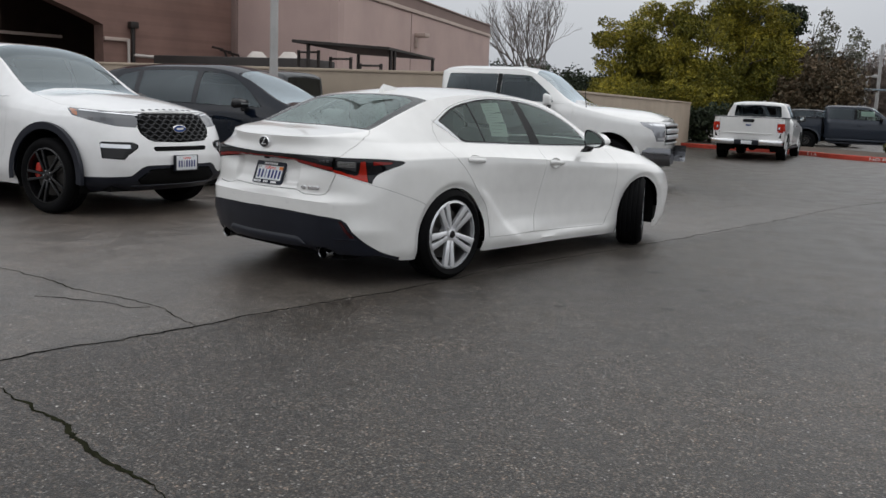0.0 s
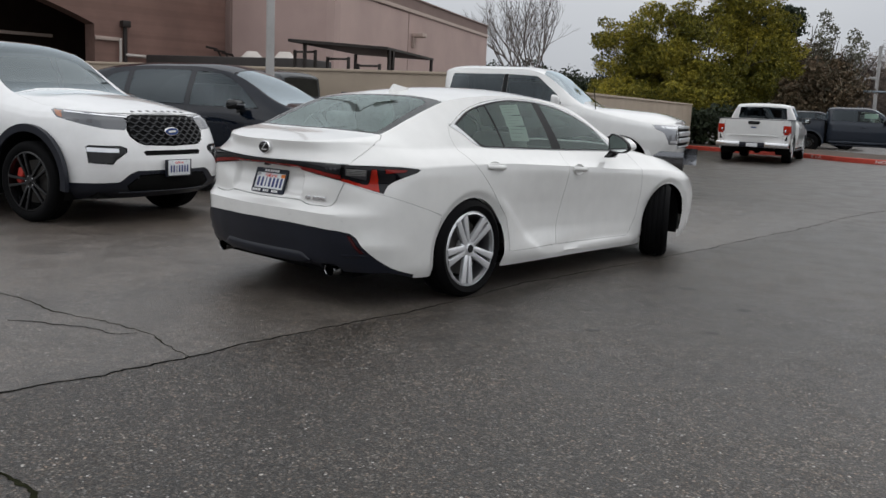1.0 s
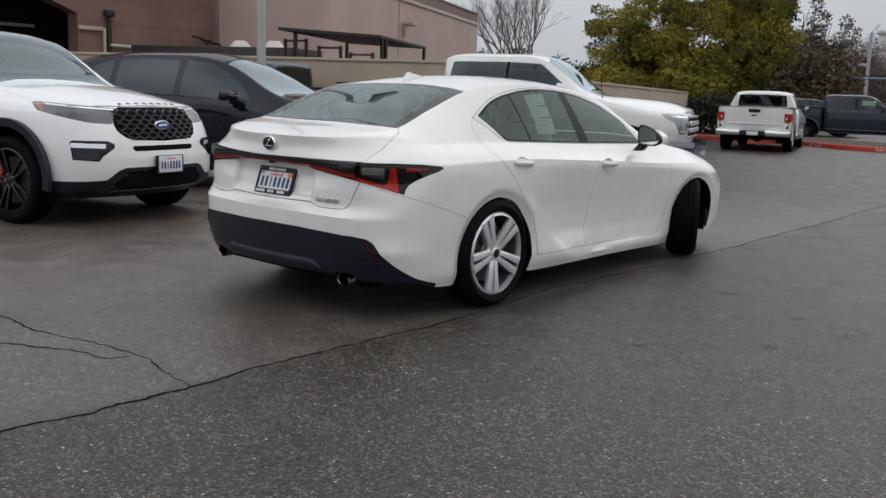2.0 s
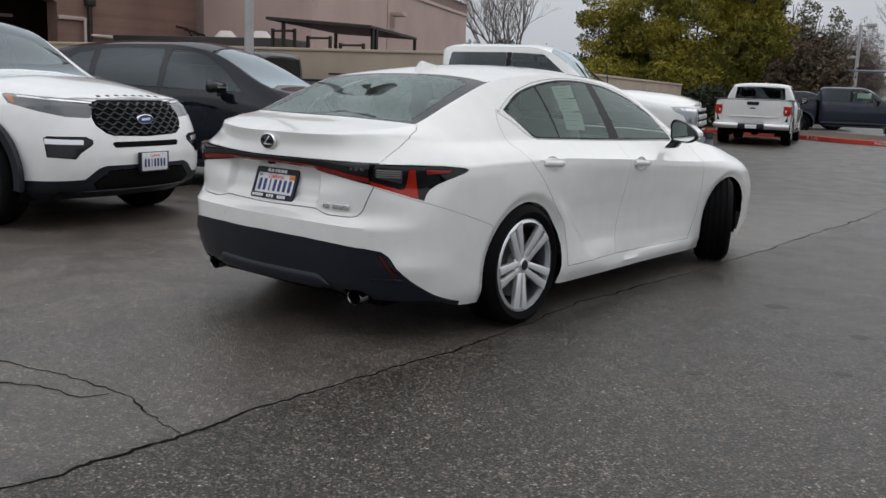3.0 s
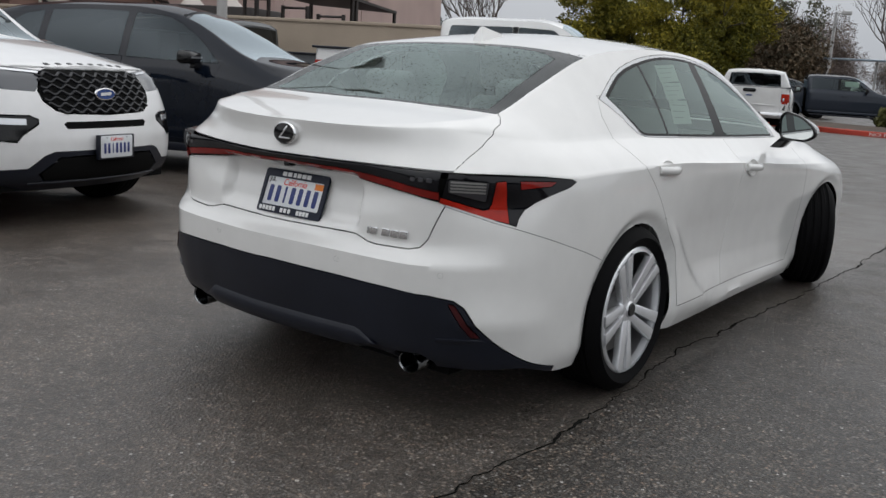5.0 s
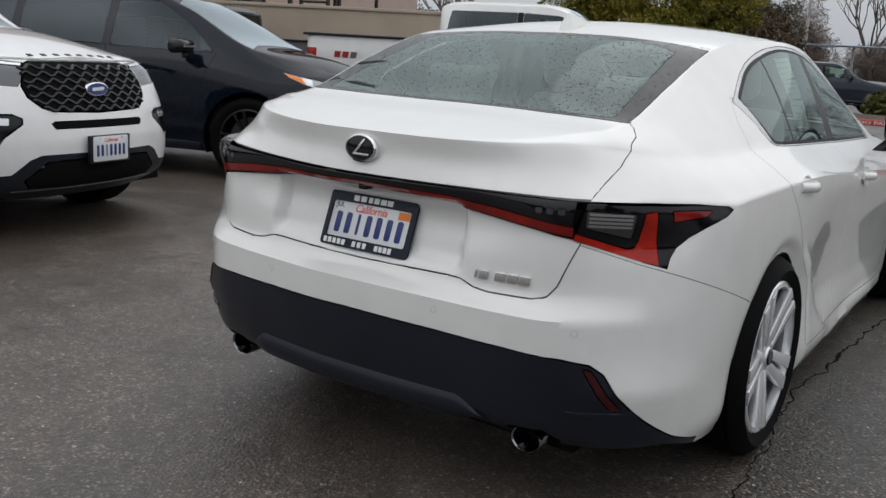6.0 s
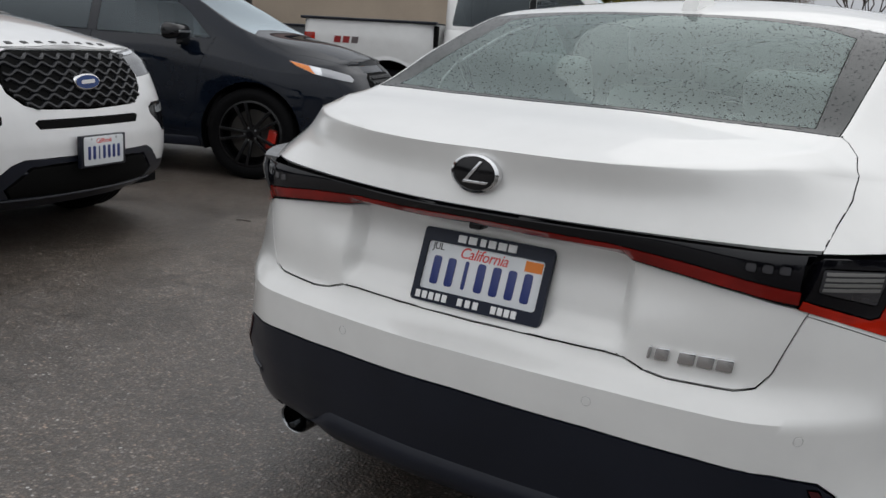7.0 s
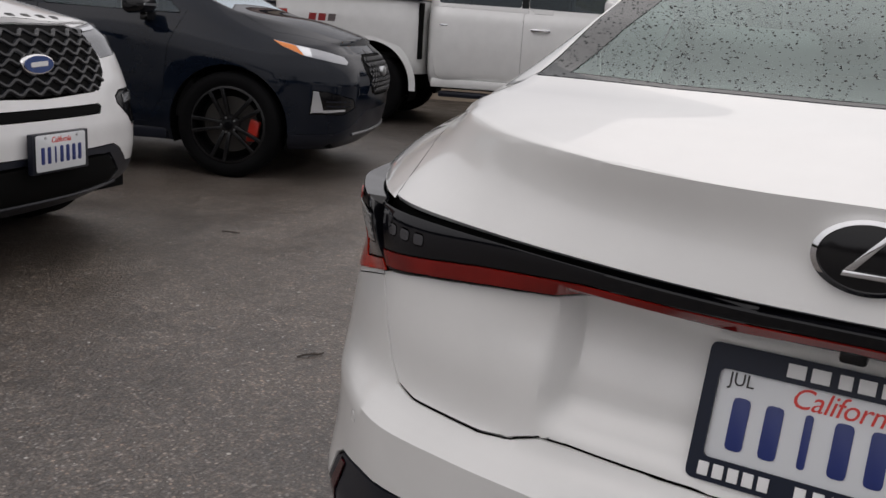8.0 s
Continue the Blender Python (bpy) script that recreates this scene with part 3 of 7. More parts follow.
bt.inputs["Color1"].default_value, bt.inputs["Color2"].default_value, bt.inputs["Mortar"].default_value = (0.26, 0.155, 0.128, 1), (0.22, 0.13, 0.105, 1), (0.225, 0.14, 0.115, 1)
bt.inputs["Scale"].default_value = 4.4
bt.inputs["Mortar Size"].default_value = 0.012
tcb = BRICK.node_tree.nodes.new("ShaderNodeTexCoord")
mpb = BRICK.node_tree.nodes.new("ShaderNodeMapping")
mpb.inputs["Rotation"].default_value = (radians(90), 0, radians(90))
BRICK.node_tree.links.new(tcb.outputs["Object"], mpb.inputs["Vector"])
BRICK.node_tree.links.new(mpb.outputs[0], bt.inputs["Vector"])
nb = noise_node(BRICK, 0.7)
feed(BRICK, "Base Color", blended(BRICK, 1.0, bt.outputs[0], ramped(BRICK, nb.outputs[0], [(0.3, 0.8), (0.7, 1.1)]), "MULTIPLY"))
bumped(BRICK, bt.outputs[1], -0.4, 0.006)


def run_of(a, b, thick, z0, z1, bevel=0.0):
    """An upright slab between two places on the plan, its thickness away from the viewer's side."""
    d = Vector((b[0] - a[0], b[1] - a[1]))
    m = Matrix.Translation((a[0], a[1], 0)) @ Matrix.Rotation(math.atan2(d.y, d.x), 4, "Z")
    return moved(block(0, d.length, 0, thick, z0, z1, bevel), m)


def yard_wall(name, a, b, h):
    w = tagged(new(name), "tan stucco boundary wall with a flat coping", "wall", kind="structure")
    part("wall_body", run_of(a, b, .2, 0, h - .06), STUCCO_TAN, w)
    d = (Vector(b) - Vector(a)).normalized()
    n = Vector((d.y, -d.x)) * .03
    part("coping", run_of((a[0] + n.x, a[1] + n.y), (b[0] + n.x, b[1] + n.y), .26, h - .06, h, .01), STUCCO_TAN, w)


yard_wall("wall_yard", (-19, 5.85), (-6.2, 11.02), 1.95)
yard_wall("wall_planter", (-6.4, 11.3), (-11.7, 28.9), 1.70)


def building():
    b = thing("commercial_building", "pink-beige stucco and brown brick commercial building", "building")
    c0, c1, c2 = (-23.8, 16.2), (-18.9, 16.8), (-27.2, 35.5)
    part("wall", run_of(c1, c2, .3, 0, 4.95), STUCCO_PINK, b, "pink-beige stucco wall")
    part("wall", run_of(c0, c1, .3, 0, 7.6), STUCCO_PINK, b, "pink-beige stucco wall")
    d = (Vector(c2) - Vector(c1)).normalized()
    n = Vector((d.y, -d.x))
    o = lambda p, k: (p[0] + n.x * k, p[1] + n.y * k)
    part("trim_band", run_of(o(c1, .06), o(c2, .06), .4, 4.95, 5.10, .01), TRIM_PALE, b, "pale trim band")
    part("parapet", run_of(c1, c2, .3, 5.10, 5.53), STUCCO_MAUVE, b, "mauve parapet")
    part("parapet_cap", run_of(o(c1, .05), o(c2, .05), .42, 5.53, 5.60, .01), STUCCO_MAUVE, b)
    part("wall", run_of(c2, (-45, 28), .3, 0, 5.53), STUCCO_PINK, b)
    part("roof", prism([c1, c2, (-45, 28), (-45, 2), (-24.5, 2), (-24.3, 16.2), (-23.8, 16.4)], "z", 4.9, 5.0), STUCCO_MAUVE, b)
    # brick front with its broad arched opening
    arch_line = [(11.0, -.1)] + [(y, 3.40 + 1.6 * (1 - ((y - 3) / 8) ** 2)) for y in np.linspace(11, -2.4, 24)] + [(-2.4, -.1)]
    face = bmesh.new()
    ny = np.linspace(-3, 16.2, 97)
    nz = np.linspace(0, 7.6, 39)
    sheet(np.array([[(-24.0, y, z) for z in nz] for y in ny]), face)
    take(face, arch_line, "x").free()
    bmesh.ops.recalc_face_normals(face, faces=face.faces)
    if face.faces[0].normal.x < 0:
        bmesh.ops.reverse_faces(face, faces=face.faces)
    bmesh.ops.solidify(face, geom=face.faces[:], thickness=.6)
    part("brick_front", face, BRICK, b, "brown brick front with a broad arch")
    part("passage", joined(block(-31, -24.6, -3, -2.7, 0, 7), block(-31, -24.6, 16.0, 16.3, 0, 7), block(-31.3, -31, -3, 16.3, 0, 7), block(-31, -24.7, -3, 16.3, 5.2, 5.4), block(-27.5, -27.0, 8.6, 9.0, 0, 5.2)), BRICK_SHADED, b, "covered passage with its shade put into the brick colour")
    # mauve strip added in the corner, standing in for dark shading
    part("corner_pier", block(-24.12, -23.72, 16.1, 16.45, 0, 7.6, .01), STUCCO_MAUVE, b)
    part("pier_cap", block(-23.98, -23.9, 11.0, 11.86, 2.90, 3.02, .01), TRIM_PALE, b)
    part("passage_band", block(-26.9, -26.8, 6.5, 11.0, 3.0, 3.1), TRIM_PALE, b)
    pipe = part("downpipe", tube([(-23.88, 12.02, 1.2), (-23.88, 12.02, 3.40)], .07, 10), METAL_DARK, b, "dark downpipe")
    part("pipe_head", block(-23.98, -23.74, 11.87, 12.17, 3.36, 3.58, .03), METAL_DARK, pipe)
    part("rail_pipe", tube([(-23.86, 11.84, 1.8), (-23.86, 11.84, 2.96), (-23.86, 11.87, 2.96)], .045, 8), PIPE_PALE, b)
    part("rail_pipe", tube([(-23.86, 12.0, 2.47), (-23.86, 15.9, 2.38)], .055, 8), PIPE_PALE, b, "pale painted pipe")
    for k in range(3):
        y = 15.6 + .34 * k
        part("loop_pipe", tube([(-23.6, y - .6, 2.95 - .08 * k), (-23.6, y - .15, 2.9 - .08 * k), (-23.6, y, 2.7 - .08 * k), (-23.6, y + .05, 1.9)], .04, 8), METAL_DARK, b, "dark steel pipe bend")
    # wall lamp
    p = Vector(c1).lerp(Vector(c2), .40)
    lamp = part("wall_lamp", moved(joined(block(-.3, .3, -.5, 0, .0, .16, .03), block(-.25, -.12, -.14, .02, -.45, .0, .02)), Matrix.Translation((p.x, p.y, 4.0)) @ Matrix.Rotation(math.atan2(d.y, d.x), 4, "Z")), TRIM_PALE, b, "grey wall lamp")
    part("wall_seam", moved(block(-.02, .02, -.012, .01, 0, 4.95), Matrix.Translation((*c1, 0)) @ Matrix.Rotation(math.atan2(d.y, d.x), 4, "Z") @ Matrix.Translation((7.5, 0, 0))), STUCCO_MAUVE, b)
    return b


# the front's brick made darker: the passage's shade put into its colour
BRICK_SHADED = varied(material("shaded_passage_brick", (0.07, 0.042, 0.034), 0.9), (0.07, 0.042, 0.034), 0.15, 1.5, 30)
building()


def canopy():
    """The flat dark roof on thin posts over the yard plant."""
    c = thing("yard_canopy", "flat dark steel canopy on thin posts above the yard wall", "canopy")
    L, T, R, B = Vector((-13.32, 10.2)), Vector((-12.7, 13.05)), Vector((-15.2, 17.7)), Vector((-15.8, 15.0))
    part("roof_sheet", prism([tuple(L), tuple(T), tuple(R), tuple(B)], "z", 2.64, 2.71), METAL_DARK, c)
    for p in (L.lerp(T, .12).lerp(B, .06), T.lerp(R, .03), T.lerp(R, .1), R.lerp(T, .06), B.lerp(L, .06)):
        part("post", block(p.x - .035, p.x + .035, p.y - .035, p.y + .035, 0, 2.65), METAL_DARK, c)
    p, q = T.lerp(R, .25), R.lerp(T, .02)
    part("shelf", prism([tuple(p), tuple(q), (q.x - .8, q.y - .5), (p.x - .8, p.y - .5)], "z", 2.0, 2.07), METAL_DARK, c)
    plant = thing("plant_unit", "dark rooftop-style plant unit behind the yard wall", "machine")
    part("casing", moved(block(-5.2, .2, 1.2, 3.0, 0, 2.40, .04), Matrix.Translation((-15.6, 11.6, 0)) @ Matrix.Rotation(radians(20), 4, "Z")), METAL_DARK, plant)
    for k in range(2):
        hood = bmesh.new()
        bmesh.ops.create_cone(hood, segments=24, radius1=.36, radius2=.16, depth=.22, cap_ends=True)
        part("vent_hood", moved(hood, Matrix.Translation((-18.05 + 1.15 * k, 12.75 + .30 * k, 2.49))), PIPE_PALE, plant, "pale vent hood")
    for x, y, h in ((-14.0, 11.0, 2.5), (-13.2, 11.4, 2.35), (-12.4, 11.7, 2.2)):
        bench = thing("pipe_rack", "dark welded steel rack standing behind the yard wall", "rack")
        part("upright", block(x - .03, x + .03, y - .03, y + .03, 0, h), METAL_DARK, bench)
        part("upright", block(x + .6, x + .66, y + .1, y + .16, 0, h), METAL_DARK, bench)
        part("crossbar", tube([(x, y, h - .05), (x + .63, y + .13, h - .05)], .03, 6), METAL_DARK, bench)


canopy()


def lamp_post(x, y, h, r, heads, label, turn=0.0, group=""):
    p = thing("lamp_post", label, "lamp post", pose(x, y, 0, 0, 0, turn), group)
    part("base", moved(revolve([(0, .55), (r * 1.9, .55), (r * 2.0, .5), (r * 2.0, 0)], 20, "z"), Matrix.Identity(4)), STUCCO_TAN, p, "round concrete base")
    part("pole", tube([(0, 0, .5), (0, 0, h)], r, 12, r * .8), POLE_GREY, p)
    for s in heads:
        part("arm", tube([(0, 0, h - .08), (s * .45, 0, h - .05)], .035, 8), POLE_GREY, p)
        hd = part("lamp_head", block(s * .72 - .34, s * .72 + .34, -.24, .24, h - .16, h + .10, .03), POLE_GREY, p, "box lamp head")
        part("lens", block(s * .72 - .28, s * .72 + .28, -.19, .19, h - .175, h - .158), PAPER, hd)


lamp_post(-9.3, 6.45, 7.5, .085, (1,), "grey steel lamp post standing before the tan wall", 40)
lamp_post(-16.8, 69.4, 6.9, .14, (1,), "grey lamp post with a box head beyond the kerb", 20, "far lamp posts")
lamp_post(-22.4, 84.9, 5.3, .12, (1, -1), "grey lamp post with two box heads beyond the kerb", 20, "far lamp posts")

# ---- kerb and planting beyond ----
RED_KERB = varied(material("red_kerb_paint", (0.46, 0.050, 0.028), 0.6), (0.46, 0.050, 0.028), 0.22, 2.5, 40, 0.001)
SOIL = varied(material("planter_soil", (0.075, 0.052, 0.038), 0.95), (0.075, 0.052, 0.038), 0.3, 1.5, 25, 0.01)
kerb_line = [(-16, 27.6), (-11, 27.5), (-8.0, 27.3), (-6.4, 26.9), (-5.0, 26.0), (-3.2, 25.5), (0.5, 25.0), (6, 24.6), (14, 24.4)]
kerb_run = spline(kerb_line, range(len(kerb_line)), np.linspace(0, len(kerb_line) - 1, 65))
kerb = tagged(new("kerb"), "red-painted concrete kerb with white stencilled words", "kerb", kind="structure")
kb = bmesh.new()
grid = []
for i, p in enumerate(kerb_run):
    d = kerb_run[min(i + 1, 64)] - kerb_run[max(i - 1, 0)]
    d = d / np.hypot(*d)
    n = np.array((-d[1], d[0]))
    grid.append([(*(p + n * a), z) for a, z in ((0, 0), (0.01, .13), (.03, .15), (.15, .15), (.155, .12))])
sheet(np.array(grid), kb)
part("kerb_stone", kb, RED_KERB, kerb, "red-painted concrete kerb", recalc=True)
soil = bmesh.new()
sheet(np.array([[(p[0], p[1] + .15, .12), (p[0] - .3, p[1] + 3.2, .20), (p[0] - .8, p[1] + 5.2, .02)] for p in kerb_run]), soil)
tagged(new("planter_bed", mesh_of("planter_bed", soil, SOIL, recalc=True)), "bare brown planting strip behind the kerb", "planting bed", kind="structure")
for text, x0, w in (("FIRE LANE", -6.05, 1.25), ("NO PARKING", -3.3, 1.35)):
    i = int(np.argmin(np.abs(kerb_run[:, 0] - x0)))
    p, d = kerb_run[i], kerb_run[i + 1] - kerb_run[i - 1]
    part("kerb_words", moved(letters(text, .13, .002, width=w), Matrix.Translation((p[0], p[1] - .004, .075)) @ Matrix.Rotation(math.atan2(d[1], d[0]), 4, "Z") @ Matrix.Rotation(radians(-4), 4, "X")), INK_WHITE, kerb, "white stencilled words")

# ---- the white saloon ----
def wheel(parent, r, width, rim_r, face, tyre_mat, rim_mat, style, disc_mat=DISC, caliper=None, at=(0, 0, 0), turn=0.0, flip=False):
    """A wheel with its axle along x, its face towards +x (or -x with flip)."""
    hub = thing_part("wheel", parent, at, turn + (180 if flip else 0))
    w = width / 2
    # tyre: tread blocks shown as grooves round the profile
    prof = [(rim_r - 0.012, w - 0.028), (rim_r + 0.006, w - 0.012), (rim_r + 0.02, w - 0.006), ((r + rim_r) / 2, w + 0.002), (r - 0.03, w - 0.006), (r - 0.012, w - 0.018), (r - 0.003, w - 0.034)]
    for g in (0.55, 0.18, -0.18, -0.55):
        prof += [(r, w * g + 0.012), (r - 0.007, w * g + 0.006), (r - 0.007, w * g - 0.006), (r, w * g - 0.012)]
    prof += [(a, -b) for a, b in reversed(prof[:7])]
    part("tyre", revolve(prof, 72), tyre_mat, hub, "worn black rubber tyre")
    rim = part("rim", revolve([(rim_r - 0.002, face - 0.004), (rim_r + 0.004, w - 0.016), (rim_r - 0.008, w - 0.012), (rim_r - 0.016, face - 0.004), (rim_r - 0.020, face - 0.03)], 64), rim_mat, hub)
    # silver wheels get a darker barrel: shade between the spokes put into colour
    part("barrel", revolve([(rim_r - 0.020, face - 0.03), (rim_r - 0.05, -w * 0.4), (rim_r - 0.03, -w + 0.02)], 48), SATIN_DARK if rim_mat == ALLOY else rim_mat, rim)
    part("brake_disc", revolve([(0.05, face - 0.085), (rim_r * 0.72, face - 0.085), (rim_r * 0.72, face - 0.105), (0.05, face - 0.105)], 40), disc_mat, hub)
    if caliper:
        part("caliper", moved(prism(rounded([(-0.035, -0.085), (0.04, -0.07), (0.04, 0.07), (-0.035, 0.085)], 0.02), "x", face - 0.12, face - 0.055, 0.008), Matrix.Rotation(radians(caliper[1]), 4, "X") @ Matrix.Translation((0, rim_r * 0.62, 0))), caliper[0], hub, "red painted brake caliper")
    part("backing", revolve([(0.02, face - 0.12), (rim_r - 0.03, face - 0.13)], 40), DARK, hub)
    inner, outer = 0.045, rim_r - 0.012
    if style == "twin":
        for k in range(5):
            for s in (-1, 1):
                # each arm: broad at the rim, dished towards the hub
                poly = [(s * 0.004, inner), (s * 0.036, inner), (s * 0.062, outer), (s * 0.013, outer)]
                if s < 0:
                    poly = poly[::-1]
                b = prism(poly, "z", 0, 0.03, 0.005)
                for v in b.verts:
                    t = (v.co.y - inner) / (outer - inner)
                    v.co.z = v.co.z + face - 0.045 + 0.018 * t * t - 0.012 * (abs(v.co.x) / 0.07) * (1 - t)
                b = moved(b, Matrix.Rotation(radians(90), 4, "Y") @ Matrix.Rotation(radians(90), 4, "Z"))
                part("spoke", moved(b, Matrix.Rotation(radians(72 * k + 100), 4, "X")), rim_mat, hub)
    else:
        for k in range(5):
            for s in (-1, 1):
                poly = [(s * 0.006, inner), (s * 0.030, inner), (s * 0.062, outer), (s * 0.034, outer)]
                if s < 0:
                    poly = poly[::-1]
                b = prism(poly, "z", 0, 0.035, 0.004)
                for v in b.verts:
                    t = (v.co.y - inner) / (outer - inner)
                    v.co.z += face - 0.055 + 0.02 * t
                b = moved(b, Matrix.Rotation(radians(90), 4, "Y") @ Matrix.Rotation(radians(90), 4, "Z"))
                part("spoke", moved(b, Matrix.Rotation(radians(72 * k + 20), 4, "X")), rim_mat, hub)
    part("hub", revolve([(0.0, face - 0.012), (0.03, face - 0.012), (0.034, face - 0.018), (0.062, face - 0.022), (0.072, face - 0.034), (0.072, face - 0.08)], 32), rim_mat, hub)
    part("hub_cap", revolve([(0.0, face - 0.006), (0.024, face - 0.006), (0.028, face - 0.012)], 24), GLOSS_BLACK, hub)
    for k in range(5):
        a = radians(72 * k + 36)
        part("wheel_nut", moved(revolve([(0.0, 0.012), (0.006, 0.012), (0.009, 0.008), (0.009, 0.0)], 8), Matrix.Translation((face - 0.03, 0.052 * math.cos(a), 0.052 * math.sin(a)))), SATIN, hub)
    return hub


def thing_part(name, parent, at, turn=0.0):
    ob = new(name)
    ob.empty_display_size = 0.1
    ob.parent = parent
    ob.matrix_local = Matrix.Translation(at) @ Matrix.Rotation(radians(turn), 4, "Z")
    return ob


def arch(cy, cz, r, low, y0=None, y1=None):
    """The outline of a wheel opening, open below."""
    pts = [(cy + r * math.cos(a), cz + r * math.sin(a)) for a in np.linspace(-0.25, math.pi + 0.25, 22)]
    return [(pts[0][0] if y1 is None else y1, low)] + pts + [(pts[-1][0] if y0 is None else y0, low)]


def arch_lip(bm, cy, cz, r, parent, side=1, x_in=0.55, mat=DARK, x_out=0.86):
    """The dark liner inside a wheel opening."""
    g = revolve([(r - 0.002, x_out - 0.03), (r - 0.002, x_in)], 28, "x", 220, -20)
    g = joined(g, revolve([(0.0, x_in), (r, x_in)], 28, "x", 220, -20))
    moved(g, Matrix.Translation((0, cy, cz)))
    if side < 0:
        g = twin(g)
    part("wheel_liner", g, mat, parent)


def lining_pair(bm):
    for f in bm.faces:
        f.normal_flip()
    return twin(bm, True)


def saloon():
    car = thing("sedan", "pearl white four-door sedan with black rear diffuser, front wheels steered", "car")
    z0 = [
        level((0, -0.86, .235), (.33, -.86, .235), (.47, -.875, .220), (.60, -.88, .225), (.750, -.805, .225), (.836, -.675, .222), (.86, -.50, .18), (.865, -.34, .17), (.87, 0, .17), (.875, .40, .17), (.862, .85, .165), (.84, 1.4, .16), (.82, 2.0, .15), (.805, 2.5, .14), (.82, 2.9, .14), (.82, 3.2, .15), (.68, 3.52, .16), (.35, 3.68, .17), (0, 3.72, .17)),
        level((0, -0.985, .275), (.33, -.975, .275), (.47, -.965, .28), (.60, -.935, .28), (.755, -.83, .27), (.84, -.69, .255), (.885, -.50, .25), (.897, -.34, .25), (.905, 0, .25), (.908, .40, .255), (.893, .85, .25), (.860, 1.4, .235), (.848, 2.0, .23), (.835, 2.5, .23), (.85, 2.9, .25), (.85, 3.2, .25), (.72, 3.54, .25), (.38, 3.72, .25), (0, 3.77, .25)),
        level((0, -1.03, .40), (.33, -1.015, .40), (.47, -1.0, .40), (.60, -.968, .40), (.765, -.865, .395), (.855, -.71, .39), (.893, -.50, .38), (.903, -.34, .38), (.91, 0, .38), (.900, .40, .40), (.858, .85, .40), (.846, 1.4, .38), (.842, 2.0, .37), (.845, 2.5, .37), (.875, 2.9, .40), (.87, 3.2, .40), (.74, 3.56, .40), (.40, 3.74, .40), (0, 3.80, .40)),
        level((0, -1.045, .505), (.33, -1.03, .50), (.47, -1.012, .495), (.60, -.98, .49), (.747, -.868, .49), (.847, -.705, .49), (.898, -.50, .49), (.908, -.34, .49), (.915, 0, .49), (.893, .40, .51), (.857, .85, .50), (.848, 1.4, .48), (.846, 2.0, .47), (.85, 2.5, .47), (.888, 2.9, .50), (.88, 3.2, .50), (.74, 3.57, .50), (.40, 3.75, .50), (0, 3.81, .50)),
        level((0, -1.05, .595), (.33, -1.035, .592), (.47, -1.017, .588), (.60, -.985, .585), (.748, -.862, .585), (.846, -.70, .585), (.90, -.50, .59), (.912, -.34, .59), (.918, 0, .59), (.896, .40, .60), (.862, .85, .59), (.855, 1.4, .57), (.852, 2.0, .56), (.858, 2.5, .56), (.892, 2.9, .58), (.88, 3.2, .58), (.73, 3.57, .57), (.40, 3.75, .57), (0, 3.81, .57)),
        level((0, -.985, .635), (.33, -.992, .635), (.47, -.978, .635), (.60, -.942, .635), (.744, -.838, .64), (.842, -.70, .64), (.90, -.50, .65), (.912, -.34, .66), (.917, 0, .665), (.900, .40, .67), (.872, .85, .66), (.864, 1.4, .64), (.858, 2.0, .62), (.862, 2.5, .62), (.890, 2.9, .63), (.87, 3.2, .63), (.72, 3.56, .62), (.40, 3.74, .62), (0, 3.80, .62)),
        level((0, -.972, .72), (.33, -.982, .72), (.47, -.974, .72), (.60, -.938, .72), (.735, -.832, .725), (.834, -.69, .73), (.899, -.50, .735), (.910, -.34, .745), (.913, 0, .75), (.903, .40, .755), (.882, .85, .745), (.872, 1.4, .725), (.864, 2.0, .70), (.863, 2.5, .69), (.885, 2.9, .69), (.86, 3.2, .685), (.70, 3.54, .67), (.40, 3.71, .67), (0, 3.77, .67)),
        level((0, -.958, .80), (.33, -.965, .80), (.47, -.962, .80), (.60, -.933, .80), (.722, -.822, .805), (.822, -.675, .81), (.896, -.50, .815), (.905, -.34, .82), (.906, 0, .825), (.902, .40, .83), (.890, .85, .815), (.878, 1.4, .79), (.868, 2.0, .76), (.862, 2.5, .74), (.872, 2.9, .735), (.84, 3.2, .72), (.68, 3.51, .70), (.40, 3.66, .70), (0, 3.72, .70)),
        level((0, -1.002, .882), (.33, -.985, .884), (.47, -.957, .885), (.60, -.915, .885), (.70, -.828, .885), (.807, -.665, .885), (.886, -.50, .875), (.895, -.34, .88), (.898, 0, .885), (.895, .40, .885), (.886, .85, .865), (.872, 1.4, .84), (.860, 2.0, .805), (.850, 2.5, .785), (.850, 2.9, .77), (.81, 3.2, .75), (.65, 3.47, .73), (.38, 3.61, .73), (0, 3.66, .73)),
        level((0, -.986, .95), (.33, -.962, .95), (.47, -.922, .95), (.575, -.862, .95), (.66, -.775, .948), (.765, -.635, .935), (.825, -.50, .93), (.845, -.34, .93), (.848, 0, .935), (.842, .40, .93), (.826, .85, .91), (.81, 1.4, .885), (.80, 2.0, .855), (.79, 2.5, .835), (.79, 2.9, .81), (.75, 3.2, .785), (.60, 3.42, .765), (.35, 3.54, .765), (0, 3.58, .765)),
        level((0, -.994, 1.008), (.33, -.968, 1.009), (.46, -.915, 1.012), (.548, -.842, 1.018), (.615, -.75, 1.008), (.69, -.62, .992), (.748, -.48, .985), (.770, -.34, .985), (.780, 0, .99), (.775, .40, .985), (.757, .85, .972), (.737, 1.4, .958), (.722, 2.0, .945), (.715, 2.5, .915), (.70, 2.9, .875), (.65, 3.2, .83), (.52, 3.37, .80), (.30, 3.46, .80), (0, 3.50, .80)),
    ]
